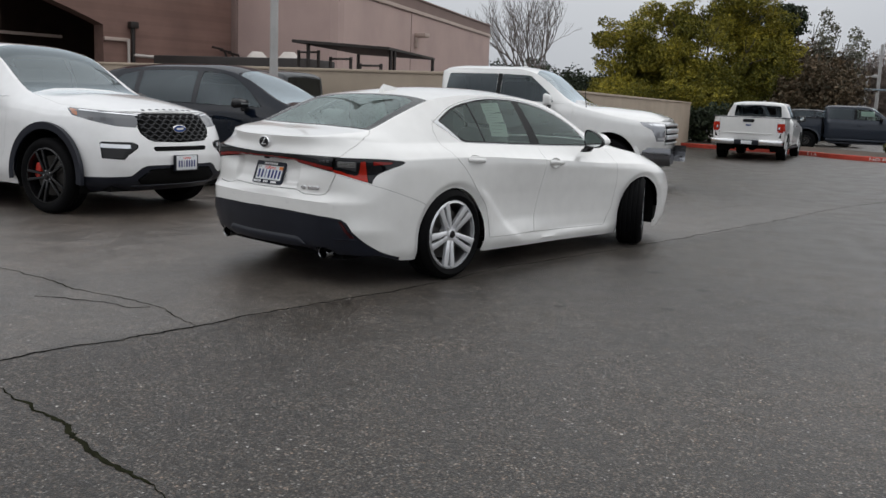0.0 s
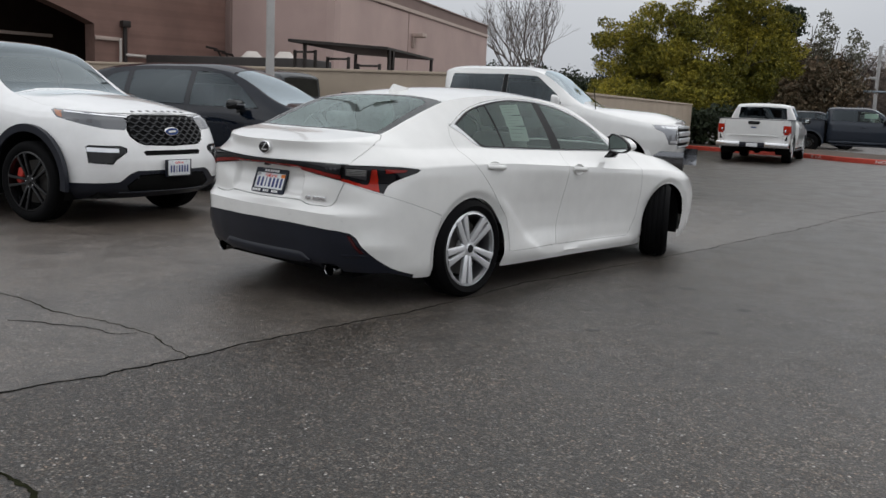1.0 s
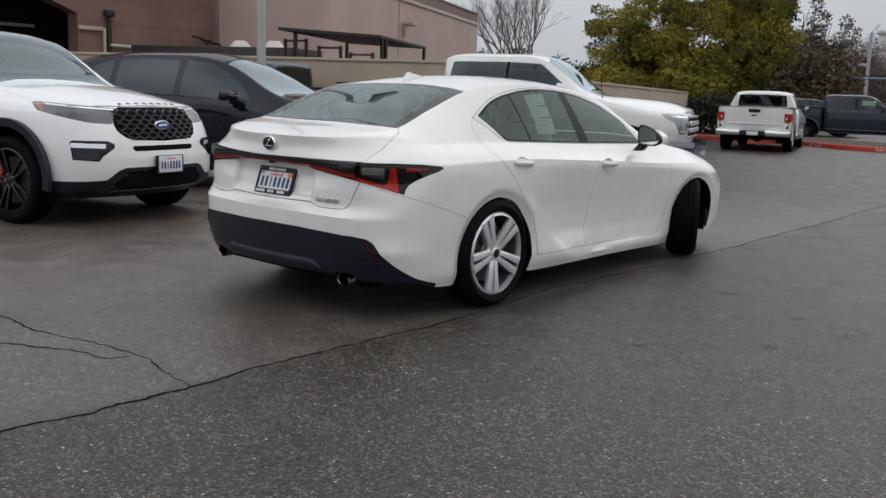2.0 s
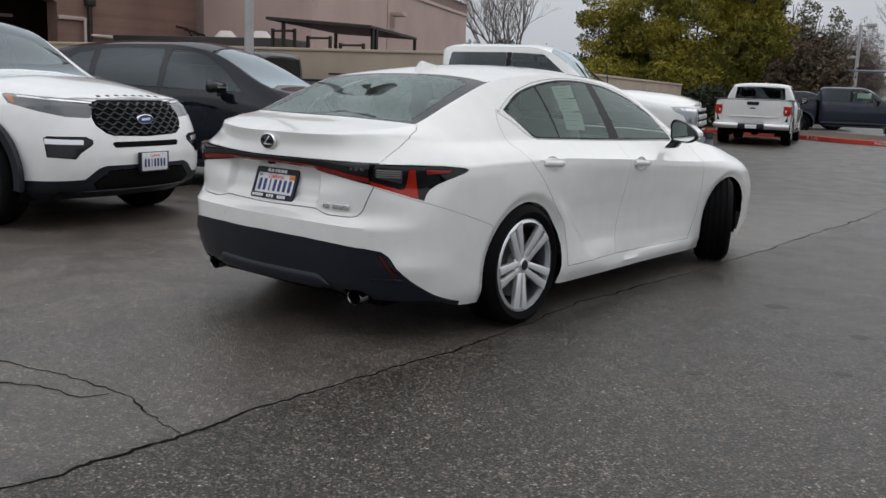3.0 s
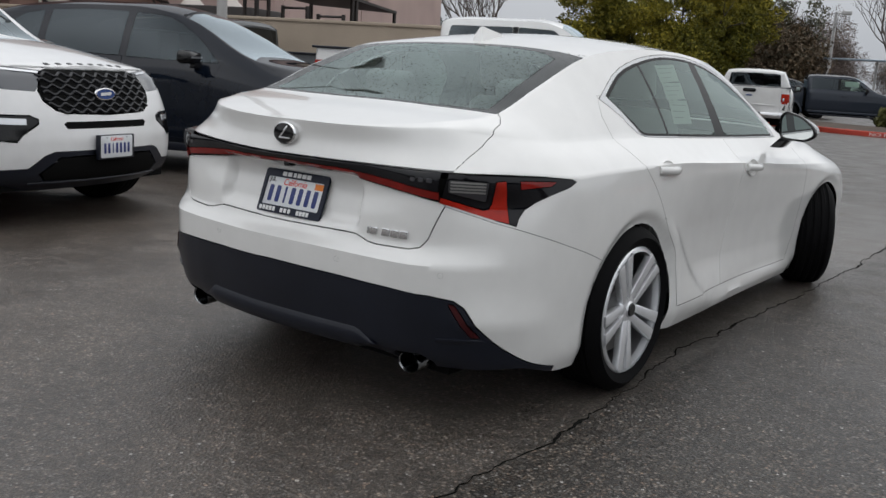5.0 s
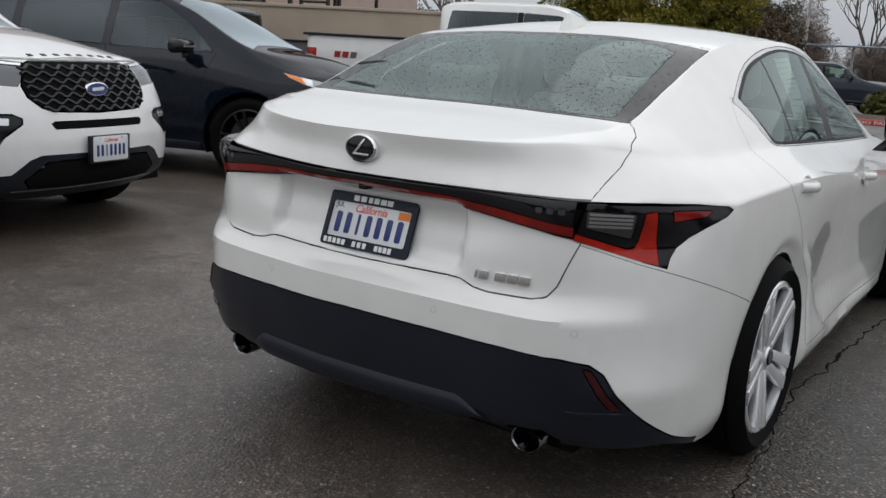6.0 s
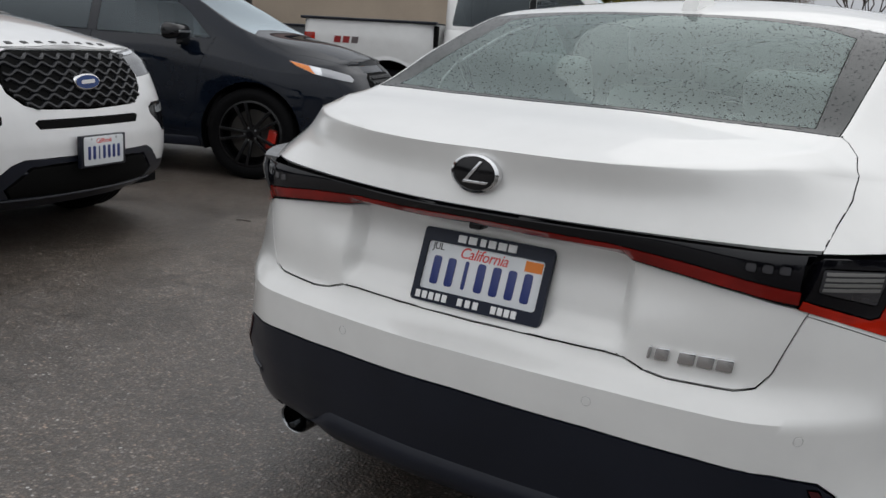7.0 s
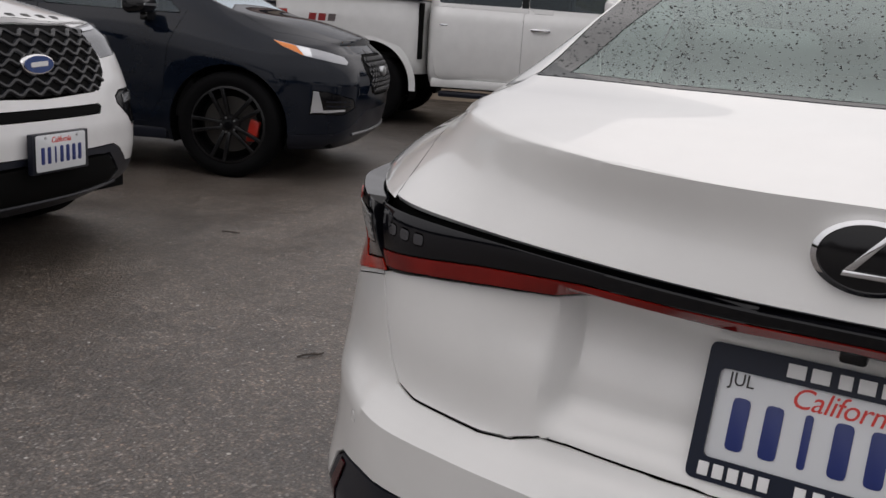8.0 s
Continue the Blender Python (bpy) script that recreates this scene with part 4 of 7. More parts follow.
    wall = strip(z0, (26, 12, 12, 14, 12, 12, 8, 14, 14, 14, 14, 16, 16, 10, 8, 8, 6, 5), (3, 5, 5, 5, 4, 6, 6, 6, 6, 6), (2, 4, 8))
    # the number plate sits in a shallow recess under the light bar
    x, z = wall[..., 0], wall[..., 2]
    rear = wall[..., 1] < -0.8
    dip = (1 - smooth(0.318, 0.352, x + (z - 0.74) * 0.06)) * smooth(0.655, 0.70, z) * (1 - smooth(0.838, 0.856, z)) * rear
    wall[..., 1] += 0.036 * dip
    # flared skirt that climbs from the sill to the rear wheel
    y = wall[..., 1]
    line = spline([.70, .58, .46, .34, .235, .235, .25, .245, .24], [.28, .45, .58, .72, .93, 1.1, 1.5, 2.1, 2.6], np.clip(y.ravel(), .28, 2.6)).reshape(y.shape)
    wall[..., 0] += .020 * smooth(0, .035, line - z) * smooth(.28, .40, y) * (1 - smooth(2.25, 2.45, y)) * (x > .6)
    # the wheel openings have a lip that turns inwards
    for cy, r0 in ((.03, .362), (2.83, .352)):
        away = np.hypot(wall[..., 1] - cy, z - .305)
        wall[..., 0] -= .022 * (1 - smooth(r0, r0 + .055, away)) * (x > .6)
    edge = wall[:, -1]
    first = next(i for i in range(len(edge)) if edge[i, 1] - edge[0, 1] > .006)
    top = cap(edge[first:],
              table((-1.0, .50), (-.80, .565), (-.56, .592), (-.3, .597), (.04, .592), (.4, .60), (.74, .60), (1.16, .575), (1.5, .545), (1.75, .545), (2.0, .595), (2.3, .665), (2.6, .63), (3.2, .5), (3.6, .3)),
              table((-1.0, 1.008), (-.90, 1.022), (-.80, 1.036), (-.56, 1.068), (-.3, 1.168), (.04, 1.287), (.4, 1.335), (.74, 1.348), (1.16, 1.338), (1.5, 1.305), (1.75, 1.245), (2.0, 1.125), (2.3, .975), (2.6, .935), (3.2, .845), (3.6, .80)),
              table((-1.0, 1.007), (-.90, 1.030), (-.80, 1.050), (-.58, 1.086), (-.28, 1.20), (.09, 1.327), (.4, 1.383), (.8, 1.402), (1.2, 1.392), (1.6, 1.345), (2.0, 1.20), (2.45, 1.0), (2.6, .975), (3.2, .875), (3.6, .80)),
              14, 26)
    shell = sheet(wall)
    sheet(top, shell)
    # the sliver of deck along the middle of the lip
    rim = [tuple(p) for p in edge[:first + 1]] + [tuple(p) for p in top[0][1:]]
    sliver = shell.faces.new([shell.verts.new(p) for p in rim])
    bmesh.ops.triangulate(shell, faces=[sliver])
    bmesh.ops.remove_doubles(shell, verts=shell.verts, dist=0.0006)
    bmesh.ops.dissolve_degenerate(shell, edges=shell.edges, dist=0.0004)
    bmesh.ops.recalc_face_normals(shell, faces=shell.faces)
    if sum(f.normal.x * f.calc_center_median().x for f in shell.faces) < 0:
        bmesh.ops.reverse_faces(shell, faces=shell.faces)
    shell.normal_update()

    skin = BVHTree.FromBMesh(shell)
    # dark sheet added behind the panels to shade the shut lines
    inside = shell.copy()
    bmesh.ops.delete(inside, geom=[f for f in inside.faces if f.calc_center_median().z > (.925 if f.calc_center_median().y > -.56 else .99) or f.calc_center_median().z < .30 or any(math.hypot(f.calc_center_median().y - q, f.calc_center_median().z - .305) < .44 for q in (.03, 2.83))], context="FACES")
    inside.normal_update()
    for v, nn in [(v, v.normal.copy()) for v in inside.verts]:
        v.co -= nn * .024
    part("inner_skin", twin(inside, True), DARK, car)
    # openings for the wheels
    for cy, r in ((0.03, .362), (2.83, .352)):
        b = take(shell, arch(cy, .305, r, .05), "x", lambda c, n: c.x > 0.5 and c.z < 0.75 and abs(c.y - cy) < 0.5)
        b.free()
    # glass
    pane_back = take(shell, [(-.1, -.592), (.35, -.588), (.591, -.562), (.592, -.3), (.588, .035), (.45, .07), (.25, .088), (-.1, .092)], "z", lambda c, n: c.z > 1.02 and c.y < 0.3 and n.z > 0.15)
    pane_front = take(shell, [(-.1, 2.50), (.35, 2.45), (.635, 2.28), (.52, 1.74), (.40, 1.66), (.2, 1.62), (-.1, 1.61)], "z", lambda c, n: c.z > .9 and c.y > 1.4 and n.z > 0.15)
    upper = lambda c, n: c.x > 0.45 and c.z > 0.90 and -0.2 < c.y < 2.4 and n.x > 0.3
    def bowed(ys, zs, n=26):
        """The curved upper edge of the windows, from front to rear."""
        y = np.linspace(ys[0], ys[-1], n)
        return list(zip(y[::-1], spline(zs, ys, y)[::-1]))[1:-1]
    frame_line = [(-.015, 1.132)] + rounded([(.10, 1.062), (.20, 1.0), (.29, .985), (.85, .968)], .03, 3)[1:-1] + [(.85, .968), (1.4, .953), (2.14, .94)] + bowed((-.015, .18, .40, .66, .95, 1.25, 1.55, 1.8, 2.0, 2.14), (1.132, 1.233, 1.295, 1.328, 1.332, 1.312, 1.268, 1.19, 1.075, .94))
    trim = take(shell, frame_line, "x", upper)
    pane_line = [(.055, 1.135), (.235, 1.014), (.265, 1.004), (.31, 1.0), (.85, .983), (1.4, .968), (2.06, .957)] + bowed((.055, .21, .42, .67, .95, 1.24, 1.52, 1.76, 1.95, 2.06), (1.135, 1.215, 1.272, 1.306, 1.309, 1.289, 1.245, 1.17, 1.07, .957))
    seal = take(trim, [(a + (.010 if a > 1 else -.010) * (abs(a - 1) > .6), b + (.009 if b > 1.05 else -.008)) for a, b in pane_line], "x", upper)
    inner = take(seal, pane_line, "x", upper)
    quarter = take(inner, [(.0, .9), (.44, .9), (.50, 1.0), (.405, 1.29), (.3, 1.4), (.0, 1.4)], "x")
    divider = take(inner, [(.44, .9), (.465, .9), (.523, 1.0), (.428, 1.29), (.324, 1.4), (.3, 1.4), (.405, 1.29), (.50, 1.0)], "x")
    pane_rear_door = take(inner, [(.46, .9), (1.15, .9), (1.14, 1.0), (1.005, 1.4), (.3, 1.4)], "x")
    post = take(inner, [(1.15, .9), (1.29, .9), (1.27, 1.0), (1.09, 1.4), (.95, 1.4)], "x")
    pane_front_door = inner
    # rear lamps
    rear = lambda c, n: c.y < -0.45 and c.x > -0.01 and c.z < 1.1
    lamp_out = [(-.178, .886), (.0, .884), (.15, .880), (.262, .871), (.283, .860), (.257, .843), (.185, .818), (.125, .794), (.085, .770), (.066, .744), (.058, .717), (-.09, .757), (-.203, .789)]
    lamp = take(shell, lamp_out, "d", lambda c, n: rear(c, n) and c.x > 0.60 and n.x + 0.2 > 0)
    bar_line = [(-.02, .886), (.30, .888), (.651, .888), (.6505, .786), (.55, .806), (.44, .822), (.34, .834), (.2, .846), (-.02, .856)]
    bar = take(shell, bar_line, "y", lambda c, n: rear(c, n) and c.x < 0.66)
    # lid, bumper, diffuser
    lid_line = [(-.02, .642), (.30, .650), (.345, .648), (.385, .634), (.43, .628), (.55, .628), (.585, .636), (.607, .665), (.651, .789), (.6515, .886), (.656, .92), (.664, .965), (.657, 1.005), (.638, 1.035), (.610, 1.058), (.596, 1.066), (.592, 1.35), (-.02, 1.35)]
    lid = take(shell, lid_line, "y", lambda c, n: c.y < -0.555)
    skirt_line = [(-.02, .10), (-.02, .512), (.30, .507), (.50, .497), (.64, .486), (.705, .474), (.735, .45), (.80, .335), (.862, .228), (.9, .10)]
    skirt = take(shell, skirt_line, "y", lambda c, n: c.y < -0.5)
    bump_line = [(-.9, .0), (-1.2, .0), (-1.2, .9), (-.80, .732), (-.36, .592), (-.30, .57), (-.30, .0)]
    bumper = take(shell, bump_line, "x", lambda c, n: c.y < -0.2 and c.z < .80)
    # doors
    side = lambda c, n: c.x > 0.6 and c.z < 1.15 and n.x > 0.2
    rear_gap = [(-.02, 1.145), (-.052, 1.07), (-.03, .972), (.069, .859), (.15, .785), (.222, .707), (.31, .61), (.388, .514), (.42, .40), (.432, .272)]
    door_rear = take(shell, rear_gap + [(1.073, .262), (1.10, .40), (1.165, .66), (1.205, .854), (1.245, 1.03)], "x", side)
    door_front = take(shell, [(1.245, 1.03), (1.205, .854), (1.165, .66), (1.10, .40), (1.073, .262), (2.20, .238), (2.33, .40), (2.365, .62), (2.36, .85), (2.22, 1.03)], "x", side)
    hood = take(shell, [(-.1, 2.50), (.35, 2.45), (.64, 2.30), (.70, 2.6), (.66, 3.0), (.5, 3.36), (-.1, 3.52)], "z", lambda c, n: n.z > 0.4 and c.y > 2.2)
    roof = take(shell, [(-.1, .092), (.25, .088), (.45, .07), (.586, .037), (.592, .5), (.585, .9), (.56, 1.3), (.535, 1.70), (.40, 1.66), (.2, 1.62), (-.1, 1.61)], "z", lambda c, n: c.z > 1.1 and n.z > 0.2)

    # the tailpipes pass below a raised edge
    take(skirt, [(.472, .0), (.482, .240), (.507, .268), (.597, .272), (.627, .246), (.637, .0)], "y").free()
    glow = take(skirt, [(.692, .462), (.708, .459), (.772, .352), (.752, .352)], "y")
    part("body", twin(shell, True), WHITE, car)
    part("roof", twin(roof, True), WHITE, car)
    part("bonnet", edged(twin(hood, True)), WHITE, car)
    lid = twin(lid, True)
    bmesh.ops.holes_fill(lid, edges=lid.edges[:], sides=14)
    lid_ob = part("boot_lid", edged(lid, 0.0030, 0.008), WHITE, car, "white boot lid with ducktail lip")
    bump_ob = part("rear_bumper", edged(twin(bumper, True), 0.002, 0.004), WHITE, car)
    skirt_ob = part("rear_diffuser", edged(twin(skirt, True), 0.004, 0.010), BLACK_PLASTIC, car, "textured black plastic rear diffuser")
    centre = take(pane_back, [(-.1, -.572), (.35, -.567), (.535, -.54), (.515, -.3), (.495, -.03), (.40, .025), (.25, .052), (-.1, .058)], "z")
    screen_ob = part("rear_window", twin(centre, True), GLASS_REAR, car, "rain-spotted greenish rear window")
    screen_ob.visible_shadow = False
    part("window_edge", edged(twin(pane_back, True), 0.003, 0.004), FRIT, screen_ob, "black ceramic edge")
    lining = moved(roof.copy(), Matrix.Translation((0, 0, -.035)))
    part("headliner", lining_pair(lining), HEADLINER, car)
    part("windscreen", twin(pane_front, True), GLASS, car).visible_shadow = False
    drops(car, top)
    for s in (1, -1):
        def one(b, last=False):
            return b if s > 0 else twin(b)
        for nm, b, g, hy in (("rear_door", door_rear, quarter, .265), ("front_door", door_front, None, 1.345)):
            src = b.copy()
            d = part(nm, edged(one(src), 0.0025, 0.006), WHITE, car)
            hz = .862 if nm == "rear_door" else .822
            hx = .897 if nm == "rear_door" else .883
            # pull handle over a cupped recess
            cup = revolve([(0.0, -0.018), (0.5, -0.014), (0.85, -0.005), (1.0, 0.001)], 20)
            for v in cup.verts:
                v.co.y *= .074
                v.co.z *= .041
            part("handle_cup", one(moved(cup, Matrix.Translation((hx + .001, hy - .02, hz)) @ Matrix.Rotation(radians(-6), 4, "Y"))), WHITE, d)
            arc = [(hx - .002 + .030 * math.sin(math.pi * t), hy - .105 + .21 * t, hz + .004 - .006 * t) for t in np.linspace(0.03, .97, 12)]
            grip = tube(arc, .0125, 10)
            for v in grip.verts:
                v.co.z = hz + (v.co.z - hz) * 1.35
            part("door_handle", one(grip), WHITE, d, "body-coloured pull handle")
        part("window_trim", edged(one(trim.copy()), 0.0025, 0.007), TRIM_MIX, car, "satin chrome window surround")
        part("window_seal", one(seal.copy()), RUBBER_SEAL, car)
        for nm, b in (("quarter_glass", quarter), ("rear_door_glass", pane_rear_door), ("front_door_glass", pane_front_door)):
            part(nm, one(b.copy()), GLASS, car).visible_shadow = False
        part("window_post", one(post.copy()), POST_BLACK, car)
        part("window_divider", one(divider.copy()), POST_BLACK, car)
        # outer rear lamp: smoked housing, red blade and a clear reversing lens
        hous = lamp.copy()
        # the lamp stands proud of the wing along its top
        for v in hous.verts:
            d = (v.co.x + v.co.y) * .7071
            v.co += Vector((.6, -.8, 0)) * (.034 * smooth(.765, .87, np.array([v.co.z]))[0] * (1 - smooth(.02, .22, np.array([d]))[0]))
        red1 = take(hous, [(-.206, .786), (-.201, .805), (-.06, .768), (-.040, .772), (-.030, .79), (-.022, .862), (.010, .866), (.020, .79), (.030, .728), (-.09, .753)], "d")
        lens1 = take(hous, rounded([(-.180, .866), (-.047, .860), (-.052, .796), (-.180, .824)], .006, 2), "d")
        red2 = take(hous, [(.062, .866), (.20, .861), (.18, .848), (.066, .840)], "d")
        ribs = [take(lens1, [(-.174, z), (-.056, z - .003), (-.056, z - .009), (-.174, z - .006)], "d") for z in (.862, .852, .842, .832)]
        lampob = part("rear_lamp", edged(one(hous), 0.003, 0.034), SMOKED, car, "smoked wrap-round rear lamp with red blade")
        part("red_lens", raised(one(red1), .002), RED_LENS, lampob)
        part("red_lens", raised(one(red2), .0015), RED_LENS_DIM, lampob)
        lens_ob = part("reversing_lens", raised(one(lens1), .001), CLEAR_LENS, lampob)
        for rib in ribs:
            part("lens_rib", raised(one(rib), .002), LENS_RIB, lampob)
        # mirror on its stalk, with its glass facing back
        prof = rounded([(.852, .953), (.985, .945), (1.035, .975), (1.025, 1.02), (.95, 1.075), (.87, 1.095), (.845, 1.07)], .03, 3)
        shellm = prism(prof, "y", 1.80, 1.94)
        for v in shellm.verts:
            if v.co.y > 1.9:
                v.co.x = .945 + (v.co.x - .945) * .72
                v.co.z = 1.015 + (v.co.z - 1.015) * .7
                v.co.y += .03
        bmesh.ops.bevel(shellm, geom=shellm.edges[:], offset=.012, segments=3, affect="EDGES")
        mir = part("door_mirror", one(shellm), WHITE, car, "white-capped door mirror on a black stalk")
        part("mirror_glass", one(prism([((p[0] - .94) * .9 + .94, (p[1] - 1.015) * .88 + 1.015) for p in prof], "y", 1.794, 1.80)), MIRROR, mir)
        part("mirror_bezel", one(prism([((p[0] - .94) * 1.05 + .94, (p[1] - 1.015) * 1.06 + 1.015) for p in prof], "y", 1.797, 1.83, .003)), GLOSS_BLACK, mir)
        part("mirror_stalk", one(prism([(.80, .90), (.86, .90), (.905, .955), (.86, .965)], "y", 1.80, 1.90, .008)), GLOSS_BLACK, mir)
        # oval tailpipe finisher
        pipe = revolve([(.034, 0.0), (.037, -.004), (.039, 0.004), (.039, .07), (.034, .16), (.034, 0.0)], 32, "y")
        for v in pipe.verts:
            v.co.x *= 1.18
        moved(pipe, Matrix.Translation((.545 * s, -.918, .231)) @ Matrix.Rotation(radians(4), 4, "X"))
        part("tailpipe", pipe, CHROME_DARK, car, "oval chrome tailpipe")
        # dark disc that closes the pipe a little way in
        pipe_plug = revolve([(0.0, .06), (.036, .06)], 24, "y")
        part("pipe_inside", moved(pipe_plug, Matrix.Translation((.545 * s, -.910, .233))), DARK, car)
        # slim reflector let into the diffuser's corner
        part("reflector", raised(one(glow.copy()), .003), DARK_RED_LENS, skirt_ob, "slim red reflector")
    # light bar: red blade along its foot, three small lamps near each end
    for v in bar.verts:
        v.co.y -= .034 * smooth(.765, .87, np.array([v.co.z]))[0] * (.5 + .5 * smooth(.36, .66, np.array([v.co.x]))[0])
    blade = take(bar, [(-.03, .868), (.3, .863), (.45, .848), (.66, .817), (.66, .792), (.55, .811), (.44, .827), (.34, .839), (.2, .851), (-.03, .861)], "y")
    bulbs = [take(bar, rounded([(x, .866), (x + .017, .866), (x + .017, .851), (x, .852)], .004, 2), "y") for x in (.545, .572, .599)]
    bar_ob = part("light_bar", edged(twin(bar, True), .002, .030), SMOKED, car, "smoked full-width rear light bar with droplets")
    part("red_lens", raised(twin(blade, True), .002), RED_LENS_DIM, bar_ob)
    for b in bulbs:
        part("small_lens", raised(twin(b), .001), CLEAR_LENS, bar_ob)
        part("small_lens", raised(b, .001), CLEAR_LENS, bar_ob)
    # wheels: the front pair is steered to the left
    for xs in (1, -1):
        wheel(car, .328, .235, .250, .112, RUBBER, ALLOY, "twin", at=(.812 * xs, 0.004, .328), flip=xs < 0)
        wheel(car, .326, .235, .248, .112, RUBBER, ALLOY, "twin", at=(.765 * xs, 2.83, .326), turn=27, flip=xs < 0)
        for cy, r in ((0.03, .366), (2.83, .356)):
            arch_lip(None, cy, .305, r, car, xs, x_out=.86 if cy < 1 else .84)
    part("underbody", joined(block(-.64, .64, -.82, 3.5, .185, .24), block(-.80, .80, .42, 2.45, .17, .22)), DARK, car)
    # fin aerial
    fin = prism([(.12, 1.325), (.36, 1.36), (.30, 1.380), (.21, 1.396), (.17, 1.404), (.155, 1.401), (.14, 1.36)], "x", -.030, .030)
    for v in fin.verts:
        v.co.x *= min(.7, max(.14, (1.42 - v.co.z) / .08))
    bmesh.ops.bevel(fin, geom=fin.edges[:], offset=.004, segments=2, affect="EDGES")
    part("roof_aerial", fin, WHITE, car, "white shark-fin aerial")
    # lower lip of the diffuser: a ledge that fades into the panel at both ends
    rows = []
    for xx in np.linspace(-.44, .44, 45):
        k = 1 - smooth(.36, .44, np.array([abs(xx)]))[0]
        c, n = on_skin(skin, max(.002, abs(xx)), .335)
        y0 = c.y
        rows.append([(xx, y0 + .004 + dy * (1 - k), .282 + dz * k) for dy, dz in ((.010, .056),)] + [(xx, y0 + .010 * (1 - k) + a * k, .282 + b * k) for a, b in ((-.006, .036), (-.008, .018), (.004, -.006), (.020, -.024))] + [(xx, y0 + .075, .256 - .008 * k), (xx, y0 + .16, .250)])
    part("diffuser_lip", sheet(np.array(rows)), BLACK_PLASTIC, skirt_ob, recalc=True)
    for s in (1, -1):
        rows = []
        for xx in np.linspace(.655, .80, 9):
            c, n = on_skin(skin, xx, .338)
            w = .010 * math.sin(math.pi * min(1, (xx - .655) / .145 + .12))
            z = .338 + .02 * (xx - .655)
            rows.append([(xx * s, c.y + .004, z + .008), (xx * s, c.y - w, z + .002), (xx * s, c.y - w * .7, z - .006), (xx * s, c.y + .004, z - .014)])
        part("diffuser_vane", sheet(np.array(rows)), BLACK_PLASTIC, skirt_ob, recalc=True)
    rear_details(car, lid_ob, bump_ob, skirt_ob, skin)
    cabin(car, skin)
    # the body leans a little on its springs: the left rear corner stands higher
    done = set()
    todo = [c for c in car.children if not c.name.startswith("wheel")]
    while todo:
        ob = todo.pop()
        todo += list(ob.children)
        if ob.type == "MESH" and ob.data.name not in done:
            done.add(ob.data.name)
            for v in ob.data.vertices:
                if v.co.x < -.1 and v.co.y < .6:
                    v.co.z += .030 * min(1.2, (-.1 - v.co.x) / .7) ** 1.3 * min(1, (.6 - v.co.y) / .9)
    return car


def drops(car, top):
    """Raindrops standing on the rear window, as one mesh."""
    g = random.Random(3)
    skin_top = sheet(top)
    skin_top.normal_update()
    tree = BVHTree.FromBMesh(skin_top)
    verts, faces = [], []
    ringn = [(math.cos(a), math.sin(a)) for a in np.linspace(0, 2 * math.pi, 7, endpoint=False)]
    count = 0
    while count < 5600:
        x, y = g.uniform(-.585, .585), g.uniform(-.57, .07)
        # more drops towards the edges and the upper part
        if g.random() > .35 + .65 * abs(x) / .585:
            continue
        hit, n, _, _ = tree.ray_cast(Vector((abs(x), y, 2)), Vector((0, 0, -1)))
        if not hit:
            continue
        count += 1
        if x < 0:
            hit, n = Vector((x, hit.y, hit.z)), Vector((-n.x, n.y, n.z))
        n = n if n.z > 0 else -n
        r = .0008 + .0021 * g.random() ** 2.5
        u = n.orthogonal().normalized()
        w = n.cross(u)
        i0 = len(verts)
        verts += [tuple(hit + n * .0004 + u * (r * a) + w * (r * b)) for a, b in ringn]
        verts += [tuple(hit + n * (r * .40) + u * (r * a * .6) + w * (r * b * .6)) for a, b in ringn]
        k = len(ringn)
        faces += [(i0 + i, i0 + (i + 1) % k, i0 + k + (i + 1) % k, i0 + k + i) for i in range(k)] + [tuple(range(i0 + k, i0 + 2 * k))]
    me = bpy.data.meshes.new("rain_film")
    me.from_pydata(verts, [], faces)
    for f in me.polygons:
        f.use_smooth = True
    me.materials.append(DROP)
    ob = new("rain_film", me)
    ob.parent = car
    tagged(ob, "small raindrops standing on the rear window", kind="stuff")


